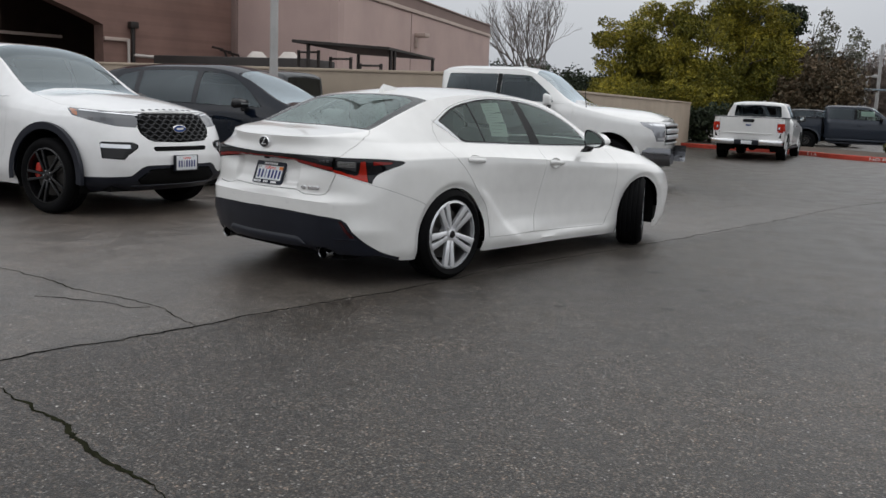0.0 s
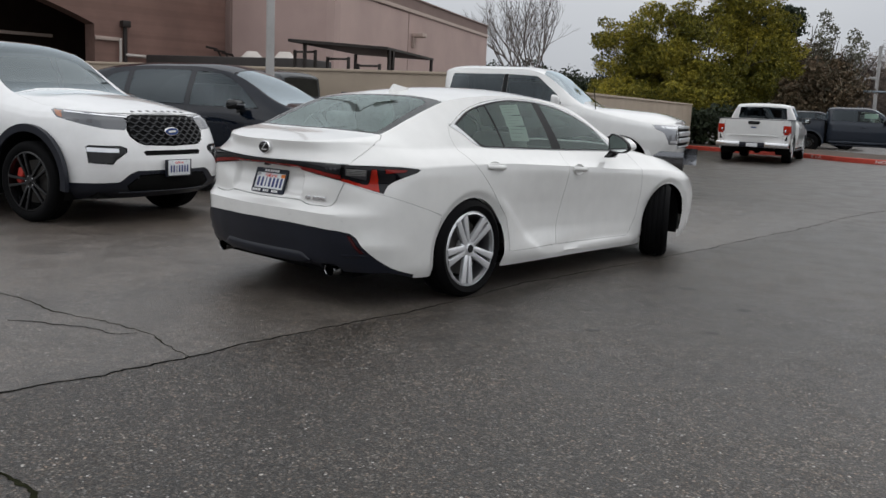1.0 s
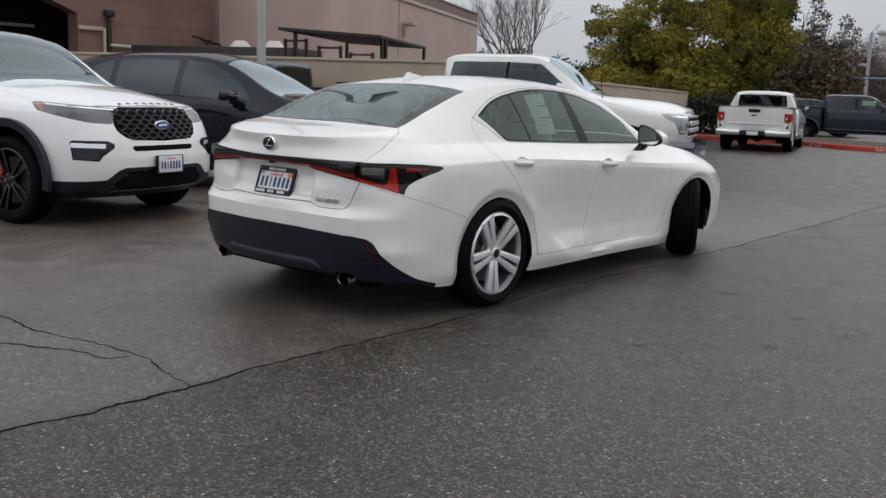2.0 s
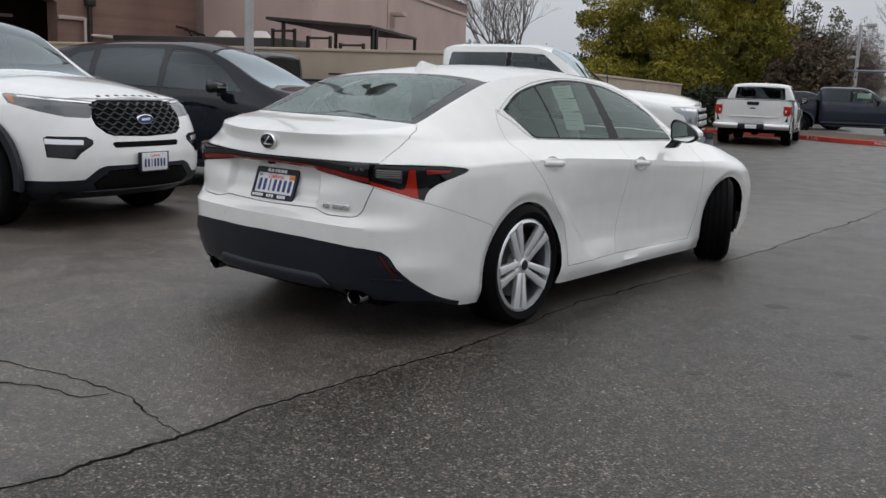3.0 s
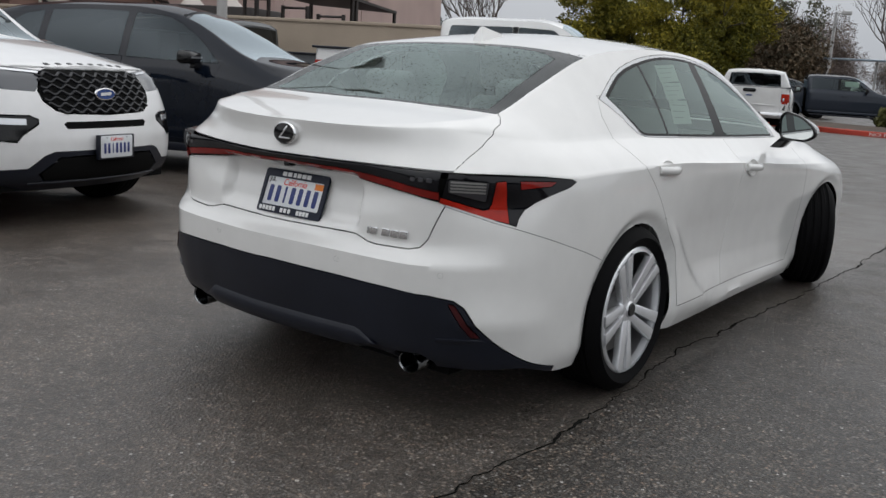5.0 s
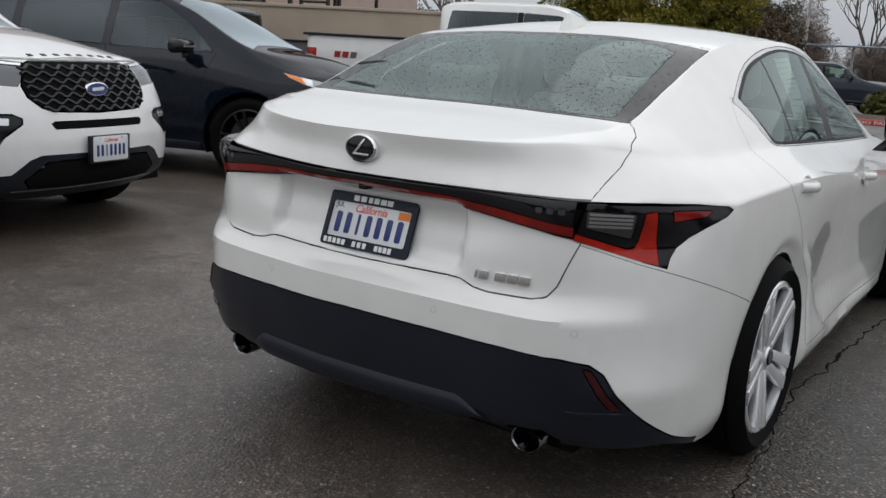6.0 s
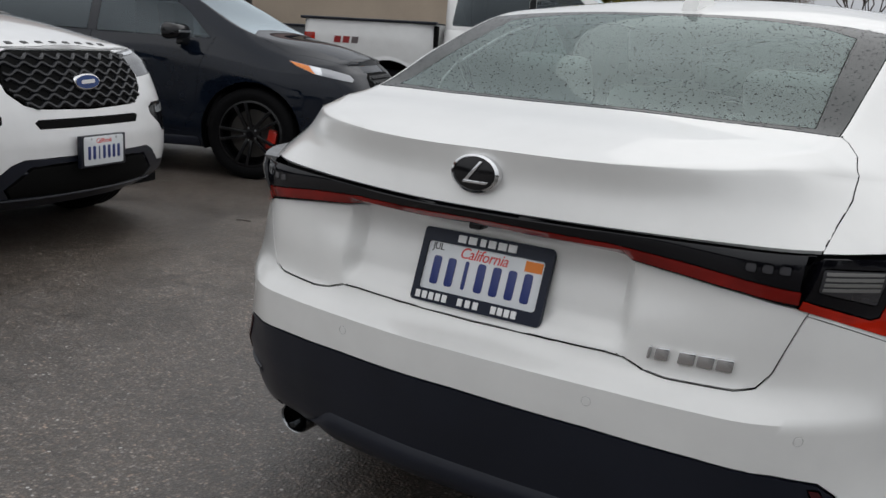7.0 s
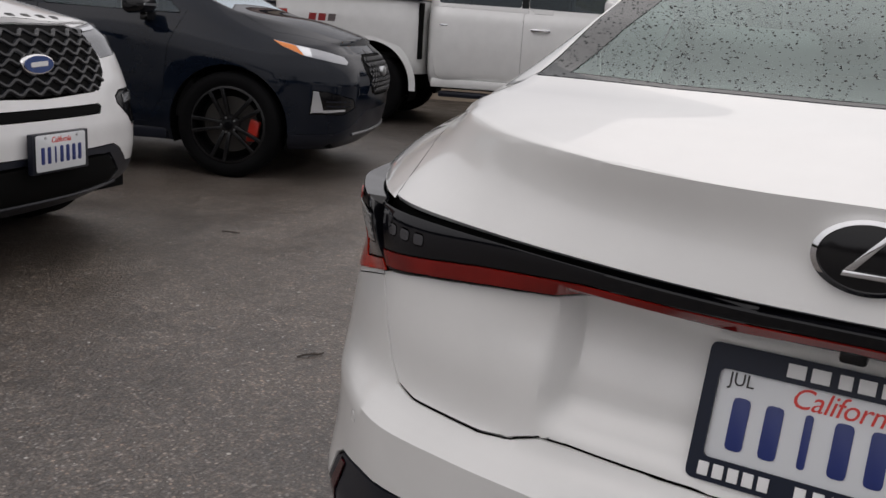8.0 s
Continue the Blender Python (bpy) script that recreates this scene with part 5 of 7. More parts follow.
def rear_details(car, lid, bump, skirt, skin):
    # round badge: chrome ring, black ground and a bent bar
    lean = pose(0, -.999, .957, -3, 0, 0)
    ring = [(.052 * math.cos(a), .036 * math.sin(a)) for a in np.linspace(0, 2 * math.pi, 40, endpoint=False)]
    badge = part("badge", moved(prism(ring, "y", -.006, .012, .0015), lean), GLOSS_BLACK, lid, "oval chrome and black badge")
    hoop = revolve([(1.0, -.008), (1.13, -.004), (1.13, .012), (1.0, .012), (1.0, -.008)], 48, "y")
    for v in hoop.verts:
        v.co.x *= .050
        v.co.z *= .0345
    part("ring", moved(hoop, lean), CHROME, badge)
    part("bar", moved(joined(prism([(.012, .026), (.020, .026), (-.012, -.014), (-.022, -.014)], "y", -.010, -.004, .001), prism([(-.022, -.014), (.036, -.014), (.031, -.020), (-.024, -.020)], "y", -.010, -.004, .001)), lean), CHROME, badge)
    # maker's model badge as plain bars
    mark = thing_part("model_badge", lid, (0, 0, 0), 0)
    mark.matrix_local = facing(*on_skin(skin, .462, .672)) @ pose(0, -.003, 0)
    for x, w in ((-.068, .006), (-.045, .026), (.0, .030), (.034, .030), (.068, .030)):
        part("bar", moved(prism(rounded([(x - w / 2, -.012), (x + w / 2, -.012), (x + w / 2 + .003, .012), (x - w / 2 + .003, .012)], .003, 2), "y", -.004, .012, .001), Matrix.Identity(4)), CHROME, mark)
    # number plate in a navy dealer frame
    plate = thing("number_plate", "white number plate in a navy dealer frame on the boot lid", "number plate", pose(.001, -.951, .737, -19, 0, 0))
    number_plate(plate, True)
    # parking sensors
    for x, z in ((.30, .562), (-.30, .562), (.668, .556), (-.668, .556)):
        p = revolve([(0.0, -.0006), (.007, -.0006), (.0075, .0006), (.0080, .0006), (.0084, -.0002), (.0092, .003)], 20, "y")
        c, n = on_skin(skin, abs(x), z)
        if x < 0:
            c, n = Vector((-c.x, c.y, c.z)), Vector((-n.x, n.y, n.z))
        sensor = part("parking_sensor", moved(p, facing(c, n)), WHITE, bump)
        gap = revolve([(.0086, .0004), (.0090, -.0006), (.0097, -.0006), (.0102, .0020)], 24, "y")
        part("sensor_ring", moved(gap, facing(c, n)), SENSOR_GAP, sensor)
    part("camera_housing", moved(block(-.014, .014, -.016, .02, -.010, .006, .004), Matrix.Translation((0, -.975, .850))), GLOSS_BLACK, lid, "black rear camera housing")


def number_plate(plate, framed):
    """A car plate facing -y; the number and the dealer's names are plain bars."""
    part("sheet", prism(rounded([(-.150, -.075), (.150, -.075), (.150, .075), (-.150, .075)], .012), "y", -.003, .0, .0006), PLATE_WHITE, plate)
    ink = PLATE_BLUE
    if framed:
        out = rounded([(-.159, -.081), (.159, -.081), (.159, .081), (-.159, .081)], .010)
        f = bmesh.new()
        inn = rounded([(-.143, -.053), (.143, -.053), (.143, .052), (-.143, .052)], .008)
        vo = [[f.verts.new((p[0], y, p[1])) for p in q] for q, y in ((out, .004), (out, -.007), (inn, -.008), (inn, -.002))]
        for a, b in zip(vo, vo[1:]):
            for i in range(len(a)):
                f.faces.new((a[i - 1], b[i - 1], b[i], a[i]))
        part("plate_frame", f, FRAME_NAVY, plate, "navy plate frame with white bars", recalc=True)
        for x, w in ((-.052, .02), (-.026, .02), (0.0, .014), (.022, .018), (.047, .02), (.071, .02)):
            part("bar", prism([(x - w / 2 - .008, .058), (x + w / 2 - .008, .058), (x + w / 2 - .008, .074), (x - w / 2 - .008, .074)], "y", -.0098, -.0078, .0004), INK_WHITE, plate)
        for x, w in ((-.105, .085), (-.012, .058), (.075, .064)):
            n = max(2, round(w / .017))
            for i in range(n):
                c = x - w / 2 + (i + .5) * w / n
                part("bar", prism([(c - .006, -.075), (c + .006, -.075), (c + .006, -.059), (c - .006, -.059)], "y", -.0098, -.0078, .0004), INK_WHITE, plate)
    # the registration as plain upright bars
    k = 7
    for i in range(k):
        c = -.112 + i * .0373
        w = .009 if i == 2 else .020
        lo, hi = (-.040, .022) if framed else (-.045, .025)
        part("bar", prism(rounded([(c - w / 2, lo), (c + w / 2, lo), (c + w / 2, hi), (c - w / 2, hi)], .006, 2), "y", -.0046, -.0028, .0004), ink, plate)
    word = letters("California", .034, .0006, .25, 0, .95, .115)
    part("state_name", moved(word, Matrix.Translation((0, -.0036, .038 if framed else .052))), INK_RED, plate, "red script lettering")
    if framed:
        part("month_tag", moved(letters("JUL", .022, .0005, width=.030), Matrix.Translation((-.118, -.0036, .040))), INK_BLACK, plate)
        part("year_tag", prism([(.098, .026), (.138, .026), (.138, .048), (.098, .048)], "y", -.0042, -.0028), ORANGE, plate, "orange year tag")
    for x in (-.095, .095):
        part("screw", moved(revolve([(0.0, -.006), (.005, -.006), (.006, -.003)], 12, "y"), Matrix.Translation((x, 0, .062))), SATIN, plate)


def cabin(car, skin):
    """Seats, shelf, dash and the sheets of paper on the window."""
    def cushion(x0, x1, y0, y1, z0, z1, b=.04):
        return block(x0, x1, y0, y1, z0, z1, b, 3)
    part("cabin_floor", joined(block(-.74, .74, -.5, 2.4, .24, .30), block(-.60, .60, -.60, .02, .3, .93)), TRIM_DARK, car)
    part("parcel_shelf", block(-.66, .66, -.56, .05, .985, 1.01, .01), TRIM_DARK, car)
    part("rear_bench", joined(cushion(-.64, .64, .25, .75, .42, .60), moved(cushion(-.64, .64, -.07, .07, 0, .48), pose(0, .20, .56, 22, 0, 0))), SEAT, car, "pale grey leather rear bench")
    for x in (-.36, .36):
        part("headrest", moved(cushion(x - .13, x + .13, -.05, .05, 0, .16), pose(0, .02, 1.03, 18, 0, 0)), SEAT, car)
        st = part("front_seat", joined(cushion(x - .25, x + .25, 1.15, 1.65, .38, .58), moved(cushion(x - .24, x + .24, -.07, .07, 0, .56, .06), pose(0, 1.15, .55, 20, 0, 0))), SEAT, car, "pale grey leather front seat")
        part("headrest", moved(cushion(x - .14, x + .14, -.05, .05, 0, .20), pose(0, .94, 1.12, 14, 0, 0)), SEAT, car)
    part("dashboard", joined(block(-.70, .70, 1.95, 2.35, .70, .93, .05), block(-.10, .10, .75, 2.0, .3, .62, .03)), TRIM_DARK, car)
    rim = revolve([(.17, -.012), (.185, 0), (.17, .012), (.16, 0), (.17, -.012)], 28, "y")
    part("steering_wheel", moved(rim, pose(-.36, 1.80, .86, -22, 0, 0)), TRIM_DARK, car)
    part("rear_view_mirror", block(-.12, .12, 1.72, 1.75, 1.19, 1.25, .01), TRIM_DARK, car)
    # price sheets taped inside the rear door's pane
    for y0, y1, z0, z1, tilt in ((.605, .835, 1.212, 1.287, .012), (.615, .845, 1.137, 1.209, .006), (.63, .86, 1.030, 1.133, -.004)):
        def on_pane(u, v, off):
            y, z = y0 + (y1 - y0) * u, z0 + (z1 - z0) * v + tilt * (u - .5)
            p = skin.ray_cast(Vector((2, y, z)), Vector((-1, 0, 0)))[0]
            return (p.x - off, y, z)
        sheet_ob = part("price_sheet", sheet(np.array([[on_pane(u, v, .006) for v in np.linspace(0, 1, 5)] for u in np.linspace(0, 1, 5)])), SHEET_PAPER, car, "taped paper price sheet")
        for j in range(3):
            v = .80 - .26 * j
            part("bar", sheet(np.array([[on_pane(u, w, .0045) for w in (v - .015, v + .015)] for u in np.linspace(.10, .86 - .14 * (j % 3), 4)])), PRINT, sheet_ob)


saloon()

# ---- the other parked vehicles: front axle at the origin, nose towards +y ----
def ring(yr, yf, w, zr, zm, zf, rear=1.0, nose=1.0):
    """One level of a vehicle's side wall, from the rear middle to the front middle."""
    return level((0, yr, zr), (.55 * w, yr + .02 * rear, zr), (.85 * w, yr + .07 * rear, zr), (.965 * w, yr + .24 * rear, zr), (.995 * w, yr + .7, (zr + zm) / 2),
                 (w, yr + 1.3, zm), (w, (yr + yf) / 2, zm), (w, yf - 1.5, zm), (w, yf - 1.0, (zm + zf) / 2), (.985 * w, yf - .58 * min(nose, 1.35), zf), (.935 * w, yf - .30 * nose, zf), (.80 * w, yf - .115 * nose, zf), (.5 * w, yf - .035 * nose, zf), (0, yf, zf))


def half_shell(levels, creases=(), rails=None, seg=6, per=4, bow=0.02, power=2.6):
    wall = strip(levels, (seg,) * (len(levels[0]) - 1), (per,) * (len(levels) - 1), creases)
    bm = sheet(wall)
    if rails:
        sheet(cap(wall[:, -1], *rails, 10, 14, bow, power), bm)
    bmesh.ops.remove_doubles(bm, verts=bm.verts, dist=0.0008)
    bmesh.ops.dissolve_degenerate(bm, edges=bm.edges, dist=0.0005)
    bmesh.ops.recalc_face_normals(bm, faces=bm.faces)
    if sum(f.normal.x * f.calc_center_median().x for f in bm.faces) < 0:
        bmesh.ops.reverse_faces(bm, faces=bm.faces)
    bm.normal_update()
    return bm


def both_sides(name, bm, mat, parent, label="", edge=(0.003, 0.006), under=None):
    """The same panel on the right and on the left."""
    left = twin(bm)
    made = []
    for b in (bm, left):
        made.append(part(name, edged(b, *edge) if edge else b, mat, parent, label))
    return made


def liners(car, y, z, r, w):
    for s in (1, -1):
        arch_lip(None, y, z, r, car, s, x_in=w - .42, x_out=w)


def lug_mirror(car, x, y, z, w, h, d, mat, tall=False):
    for s in (1, -1):
        body = block(x, x + w, y - d / 2, y + d / 2, z - h / 2, z + h / 2, min(h, d) * .36, 3)
        for v in body.verts:
            if v.co.y > y:
                v.co.z = z + (v.co.z - z) * .85
        if s < 0:
            body = twin(body)
        m = part("door_mirror", body, mat, car)
        g = block(x + .045, x + w - .045, y - d / 2 - .004, y - d / 2 + .004, z - h * .24, z + h * .24)
        part("mirror_glass", g if s > 0 else twin(g), MIRROR, m)
        st = block(x - .12, x + .06, y - .03, y + .03, z - h / 2 - .04, z - h / 2 + .02, .01)
        part("mirror_stalk", st if s > 0 else twin(st), GLOSS_BLACK, m)
        strip_ = block(x + .03, x + w - .03, y + d / 2 - .012, y + d / 2 + .004, z - .008, z + .008)
        part("indicator_strip", strip_ if s > 0 else twin(strip_), SATIN, m)


def door_pull(parent, x, y, z, mat, s=1):
    arc = [(x - .004 + .034 * math.sin(math.pi * t), y - .11 + .22 * t, z) for t in np.linspace(0.04, .96, 9)]
    g = tube(arc, .014, 8)
    for v in g.verts:
        v.co.z = z + (v.co.z - z) * 1.4
    part("door_handle", g if s > 0 else twin(g), mat, parent)


def mesh_grille(car, tree, x1, z0, z1, rows, cols, mat, lean=0.0):
    """Wavy horizontal bars over a black field, each bar one part."""
    for r in range(rows):
        z = z0 + (z1 - z0) * (r + .5) / rows
        pts = []
        n = cols * 8
        for i in range(n + 1):
            x = -x1 + 2 * x1 * i / n
            zz = z + (z1 - z0) / rows * .30 * math.sin(2 * math.pi * i / 8 + (r % 2) * math.pi)
            p, _ = on_skin(tree, abs(x), zz, -1)
            if p and abs(x) < x1 - max(0, .06 - (zz - z0)) * 1.6:
                pts.append((x, p.y + .004, zz))
        if len(pts) > 3:
            b = tube(pts, .010, 6)
            part("grille_bar", b, mat, car)


def suv():
    car = thing("suv", "white three-row SUV with black mesh grille and black wheels", "car", pose(-4.189, .281, 0, 0, 0, 13.42 - 90))
    W = .985
    lv = [ring(-4.02, .76, .93, .34, .27, .25, 1.0, 1.55), ring(-4.08, .885, W, .46, .40, .34, 1.0, 1.55), ring(-4.11, .925, W + .012, .62, .56, .46, 1.0, 1.55), ring(-4.11, .930, W + .015, .78, .72, .60, 1.0, 1.55),
          ring(-4.10, .900, W + .012, .92, .88, .75, 1.0, 1.55), ring(-4.06, .845, W, 1.03, .99, .90, 1.0, 1.55), ring(-4.02, .795, W - .02, 1.10, 1.06, 1.0, 1.0, 1.55), ring(-3.97, .735, W - .055, 1.16, 1.12, 1.055, 1.0, 1.55)]
    rails = (table((-4.1, .60), (-3.7, .66), (-2.5, .70), (-1.6, .69), (-1.25, .655), (-.5, .78), (0, .64), (.7, .5)),
             table((-4.1, 1.2), (-3.95, 1.45), (-3.7, 1.66), (-2.5, 1.725), (-1.6, 1.71), (-1.25, 1.665), (-.48, 1.215), (0, 1.175), (.5, 1.105), (.74, 1.06)),
             table((-4.1, 1.3), (-3.95, 1.5), (-3.7, 1.70), (-2.5, 1.775), (-1.6, 1.76), (-1.22, 1.715), (-.56, 1.262), (0, 1.225), (.42, 1.155), (.74, 1.075)))
    sh = half_shell(lv, (3, 6), rails, 7, 5)
    tree = BVHTree.FromBMesh(sh)
    for cy in (0, -3.03):
        take(sh, arch(cy, .40, .47, .05), "x", lambda c, n: c.x > .6 and c.z < .98 and abs(c.y - cy) < .6).free()
    screen = take(sh, [(-.1, -.60), (.4, -.57), (.745, -.46), (.64, -1.24), (.4, -1.30), (-.1, -1.32)], "z", lambda c, n: c.z > 1.1 and n.z > .1)
    up = lambda c, n: c.x > .5 and c.z > 1.05 and n.x > .3
    panes = [take(sh, rounded(p, .04, 3), "x", up) for p in ([(-1.66, 1.17), (-.78, 1.15), (-1.28, 1.60), (-1.66, 1.62)], [(-2.72, 1.19), (-1.74, 1.175), (-1.74, 1.625), (-2.72, 1.625)], [(-3.6, 1.22), (-2.82, 1.20), (-2.82, 1.61), (-3.5, 1.56)])]
    front = lambda c, n: c.y > .1 and n.y > -.2
    grille = take(sh, [(-.02, 1.052), (.37, 1.050), (.44, 1.03), (.505, .91), (.49, .845), (.42, .785), (.35, .765), (-.02, .752)], "y", front)
    lamp = take(sh, [(-.235, 1.035), (.10, 1.065), (.45, 1.085), (.475, 1.075), (.42, 1.01), (.20, .955), (-.01, .915), (-.185, .905), (-.21, .95)], "e", front)
    slot = take(sh, [(-.02, .715), (.36, .715), (.385, .70), (.36, .668), (-.02, .668)], "y", front)
    fog = take(sh, [(.545, .735), (.60, .76), (.845, .765), (.86, .75), (.86, .60), (.70, .585), (.66, .63), (.55, .70)], "y", front)
    chin = take(sh, [(-.02, .525), (.46, .525), (.53, .50), (.63, .42), (1.2, .40), (1.2, .1), (-.02, .1)], "y", lambda c, n: c.y > .25)
    mouth = take(chin, [(-.02, .49), (.42, .485), (.55, .38), (.50, .325), (-.02, .315)], "y")
    hood = take(sh, [(-.1, -.56), (.4, -.53), (.76, -.42), (.80, .0), (.76, .42), (.6, .67), (.3, .75), (-.1, .785)], "z", lambda c, n: n.z > .45 and c.y > -.7)
    side = lambda c, n: c.x > .6 and n.x > .2 and c.z < 1.16
    d1 = take(sh, [(-1.70, 1.2), (-1.70, .45), (-.72, .43), (-.60, .62), (-.56, .98), (-.66, 1.2)], "x", side)
    d2 = take(sh, [(-2.78, 1.2), (-2.78, .9), (-2.60, .55), (-2.45, .45), (-1.70, .45), (-1.70, 1.2)], "x", side)
    part("body", twin(sh, True), WHITE_SUV, car)
    part("bonnet", edged(twin(hood, True)), WHITE_SUV, car)
    part("windscreen", twin(screen, True), GLASS_BLUE, car, "windscreen reflecting the grey sky")
    for nm, b, hy in (("front_door", d1, -1.5), ("rear_door", d2, -2.55)):
        for s, ob in zip((1, -1), both_sides(nm, b, WHITE_SUV, car)):
            door_pull(ob, W, hy, .98, WHITE_SUV, s)
    for b in panes:
        both_sides("side_window", b, GLASS_DARK, car, edge=(.003, .004))
    g = part("grille", edged(twin(grille, True), .012, .03), DARK, car, "black wavy mesh grille")
    mesh_grille(g, tree, .475, .765, 1.035, 7, 9, GRILLE_GREY)
    for ob, s in zip(both_sides("headlamp", lamp, HEADLAMP_DARK, car, "long clear headlamp with dark inside", (.002, .006)), (1, -1)):
        part("daytime_strip", take_copy(tree, [(-.20, 1.034), (.36, 1.074), (.36, 1.062), (-.20, 1.022)], s, lift=.010), LAMP_WHITE, ob, "thin white strip")
        part("amber_lens", take_copy(tree, [(.38, 1.070), (.452, 1.077), (.415, 1.022), (.37, 1.008)], s), AMBER_DULL, ob, "amber side lens")
        for e0 in (.10, .22):
            part("projector", take_copy(tree, [(e0, 1.000), (e0 + .05, 1.005), (e0 + .05, .975), (e0, .97)], s), CLEAR_LENS, ob)
    part("air_slot", edged(twin(slot, True), .006, .03), DARK, car)
    for ob, s in zip(both_sides("fog_recess", fog, GLOSS_BLACK, car, "", (.01, .03)), (1, -1)):
        part("fog_lamp", take_copy(tree, [(-.135, .736), (.15, .746), (.15, .706), (-.135, .698)], s, lift=.006), LAMP_WHITE, ob, "slim white lamp bar")
    ch = part("chin", edged(twin(chin, True), .006, .01), BLACK_PLASTIC, car, "black plastic lower bumper with intake")
    part("lower_intake", edged(twin(mouth, True), .01, .04), DARK, ch)
    for z in (.36, .41, .455):
        pts = [(x, on_skin(tree, abs(x), z, -1)[0].y - .01, z) for x in np.linspace(-.46, .46, 15)]
        part("intake_bar", tube(pts, .007, 6), BLACK_PLASTIC, ch)
    part("skid_strip", tube([(x, on_skin(tree, abs(x), .315, -1)[0].y + .006, .315) for x in np.linspace(-.6, .6, 15)], .007, 6), BLACK_PLASTIC, ch)
    # oval badge and the row of bonnet letters as plain bars
    p, n = on_skin(tree, 0, .895, -1)
    oval = [(.095 * math.cos(a), .042 * math.sin(a)) for a in np.linspace(0, 2 * math.pi, 32, endpoint=False)]
    badge = part("badge", moved(prism(oval, "y", -.03, .02, .004), Matrix.Translation(p) @ Matrix.Rotation(math.pi, 4, "Z")), CHROME, car, "blue oval badge with chrome rim")
    part("badge_field", moved(prism([(a * .88, b * .84) for a, b in oval], "y", -.034, -.028), Matrix.Translation(p) @ Matrix.Rotation(math.pi, 4, "Z")), BADGE_BLUE, badge)
    part("bar", moved(prism(rounded([(-.05, -.012), (.05, -.006), (.05, .014), (-.05, .008)], .008, 2), "y", -.036, -.033), Matrix.Translation(p) @ Matrix.Rotation(math.pi, 4, "Z")), INK_WHITE, badge)
    for i in range(8):
        x = -.33 + .66 * i / 7
        hit, n, _, _ = tree.ray_cast(Vector((abs(x), .700 - .16 * x * x, 3)), Vector((0, 0, -1)))
        hit.x = x
        part("bonnet_letter", moved(block(-.019, .019, -.013, .013, -.003, .003, .001), Matrix.Translation(hit) @ Matrix.Rotation(radians(-24), 4, "X")), INK_BLACK, car)
    for s in (1, -1):
        fl = revolve([(.47, -.02), (.53, -.025), (.535, .0), (.53, .022), (.46, .02)], 30, "x", 196, -8)
        for cy in (0, -3.03):
            q = fl.copy()
            moved(q, Matrix.Translation((W * s, cy, .40)))
            part("arch_moulding", q, BLACK_PLASTIC, car, "black plastic wheel-arch moulding")
        for cy in (0, -3.03):
            wheel(car, .385, .265, .285, .125, RUBBER, ALLOY_BLACK, "star", caliper=(CALIPER_RED, 165 if s > 0 else 15), at=(.865 * s, cy, .385), flip=s < 0)
    liners(car, 0, .40, .475, W)
    liners(car, -3.03, .40, .475, W)
    lug_mirror(car, .98, -.85, 1.17, .22, .15, .14, GLOSS_BLACK)
    part("underbody", block(-.78, .78, -3.9, .7, .26, .34), DARK, car)
    part("cabin", joined(block(-.85, .85, -3.8, -.7, .4, 1.05), block(-.6, -.15, -1.9, -1.4, 1.0, 1.5, .06), block(.15, .6, -1.9, -1.4, 1.0, 1.5, .06)), TRIM_DARK, car)
    for x, w in ((.50, .07), (.58, .03)):
        part("screen_marking", moved(block(-w / 2, w / 2, -.002, .002, -.012, .012), pose(-.62 + .1 * (x - .5), -1.20, 1.60, -50, 0, 10)), PAPER, car)
    plate = thing("number_plate", "white number plate on a black bracket at the SUV's nose", "number plate", pose(-4.189, .281, 0, 0, 0, 13.42 - 90) @ pose(0, .972, .545, 0, 0, 180))
    number_plate(plate, False)
    part("bracket", block(-.165, .175, .002, .03, -.085, .08, .004), BLACK_PLASTIC, plate)
    return car


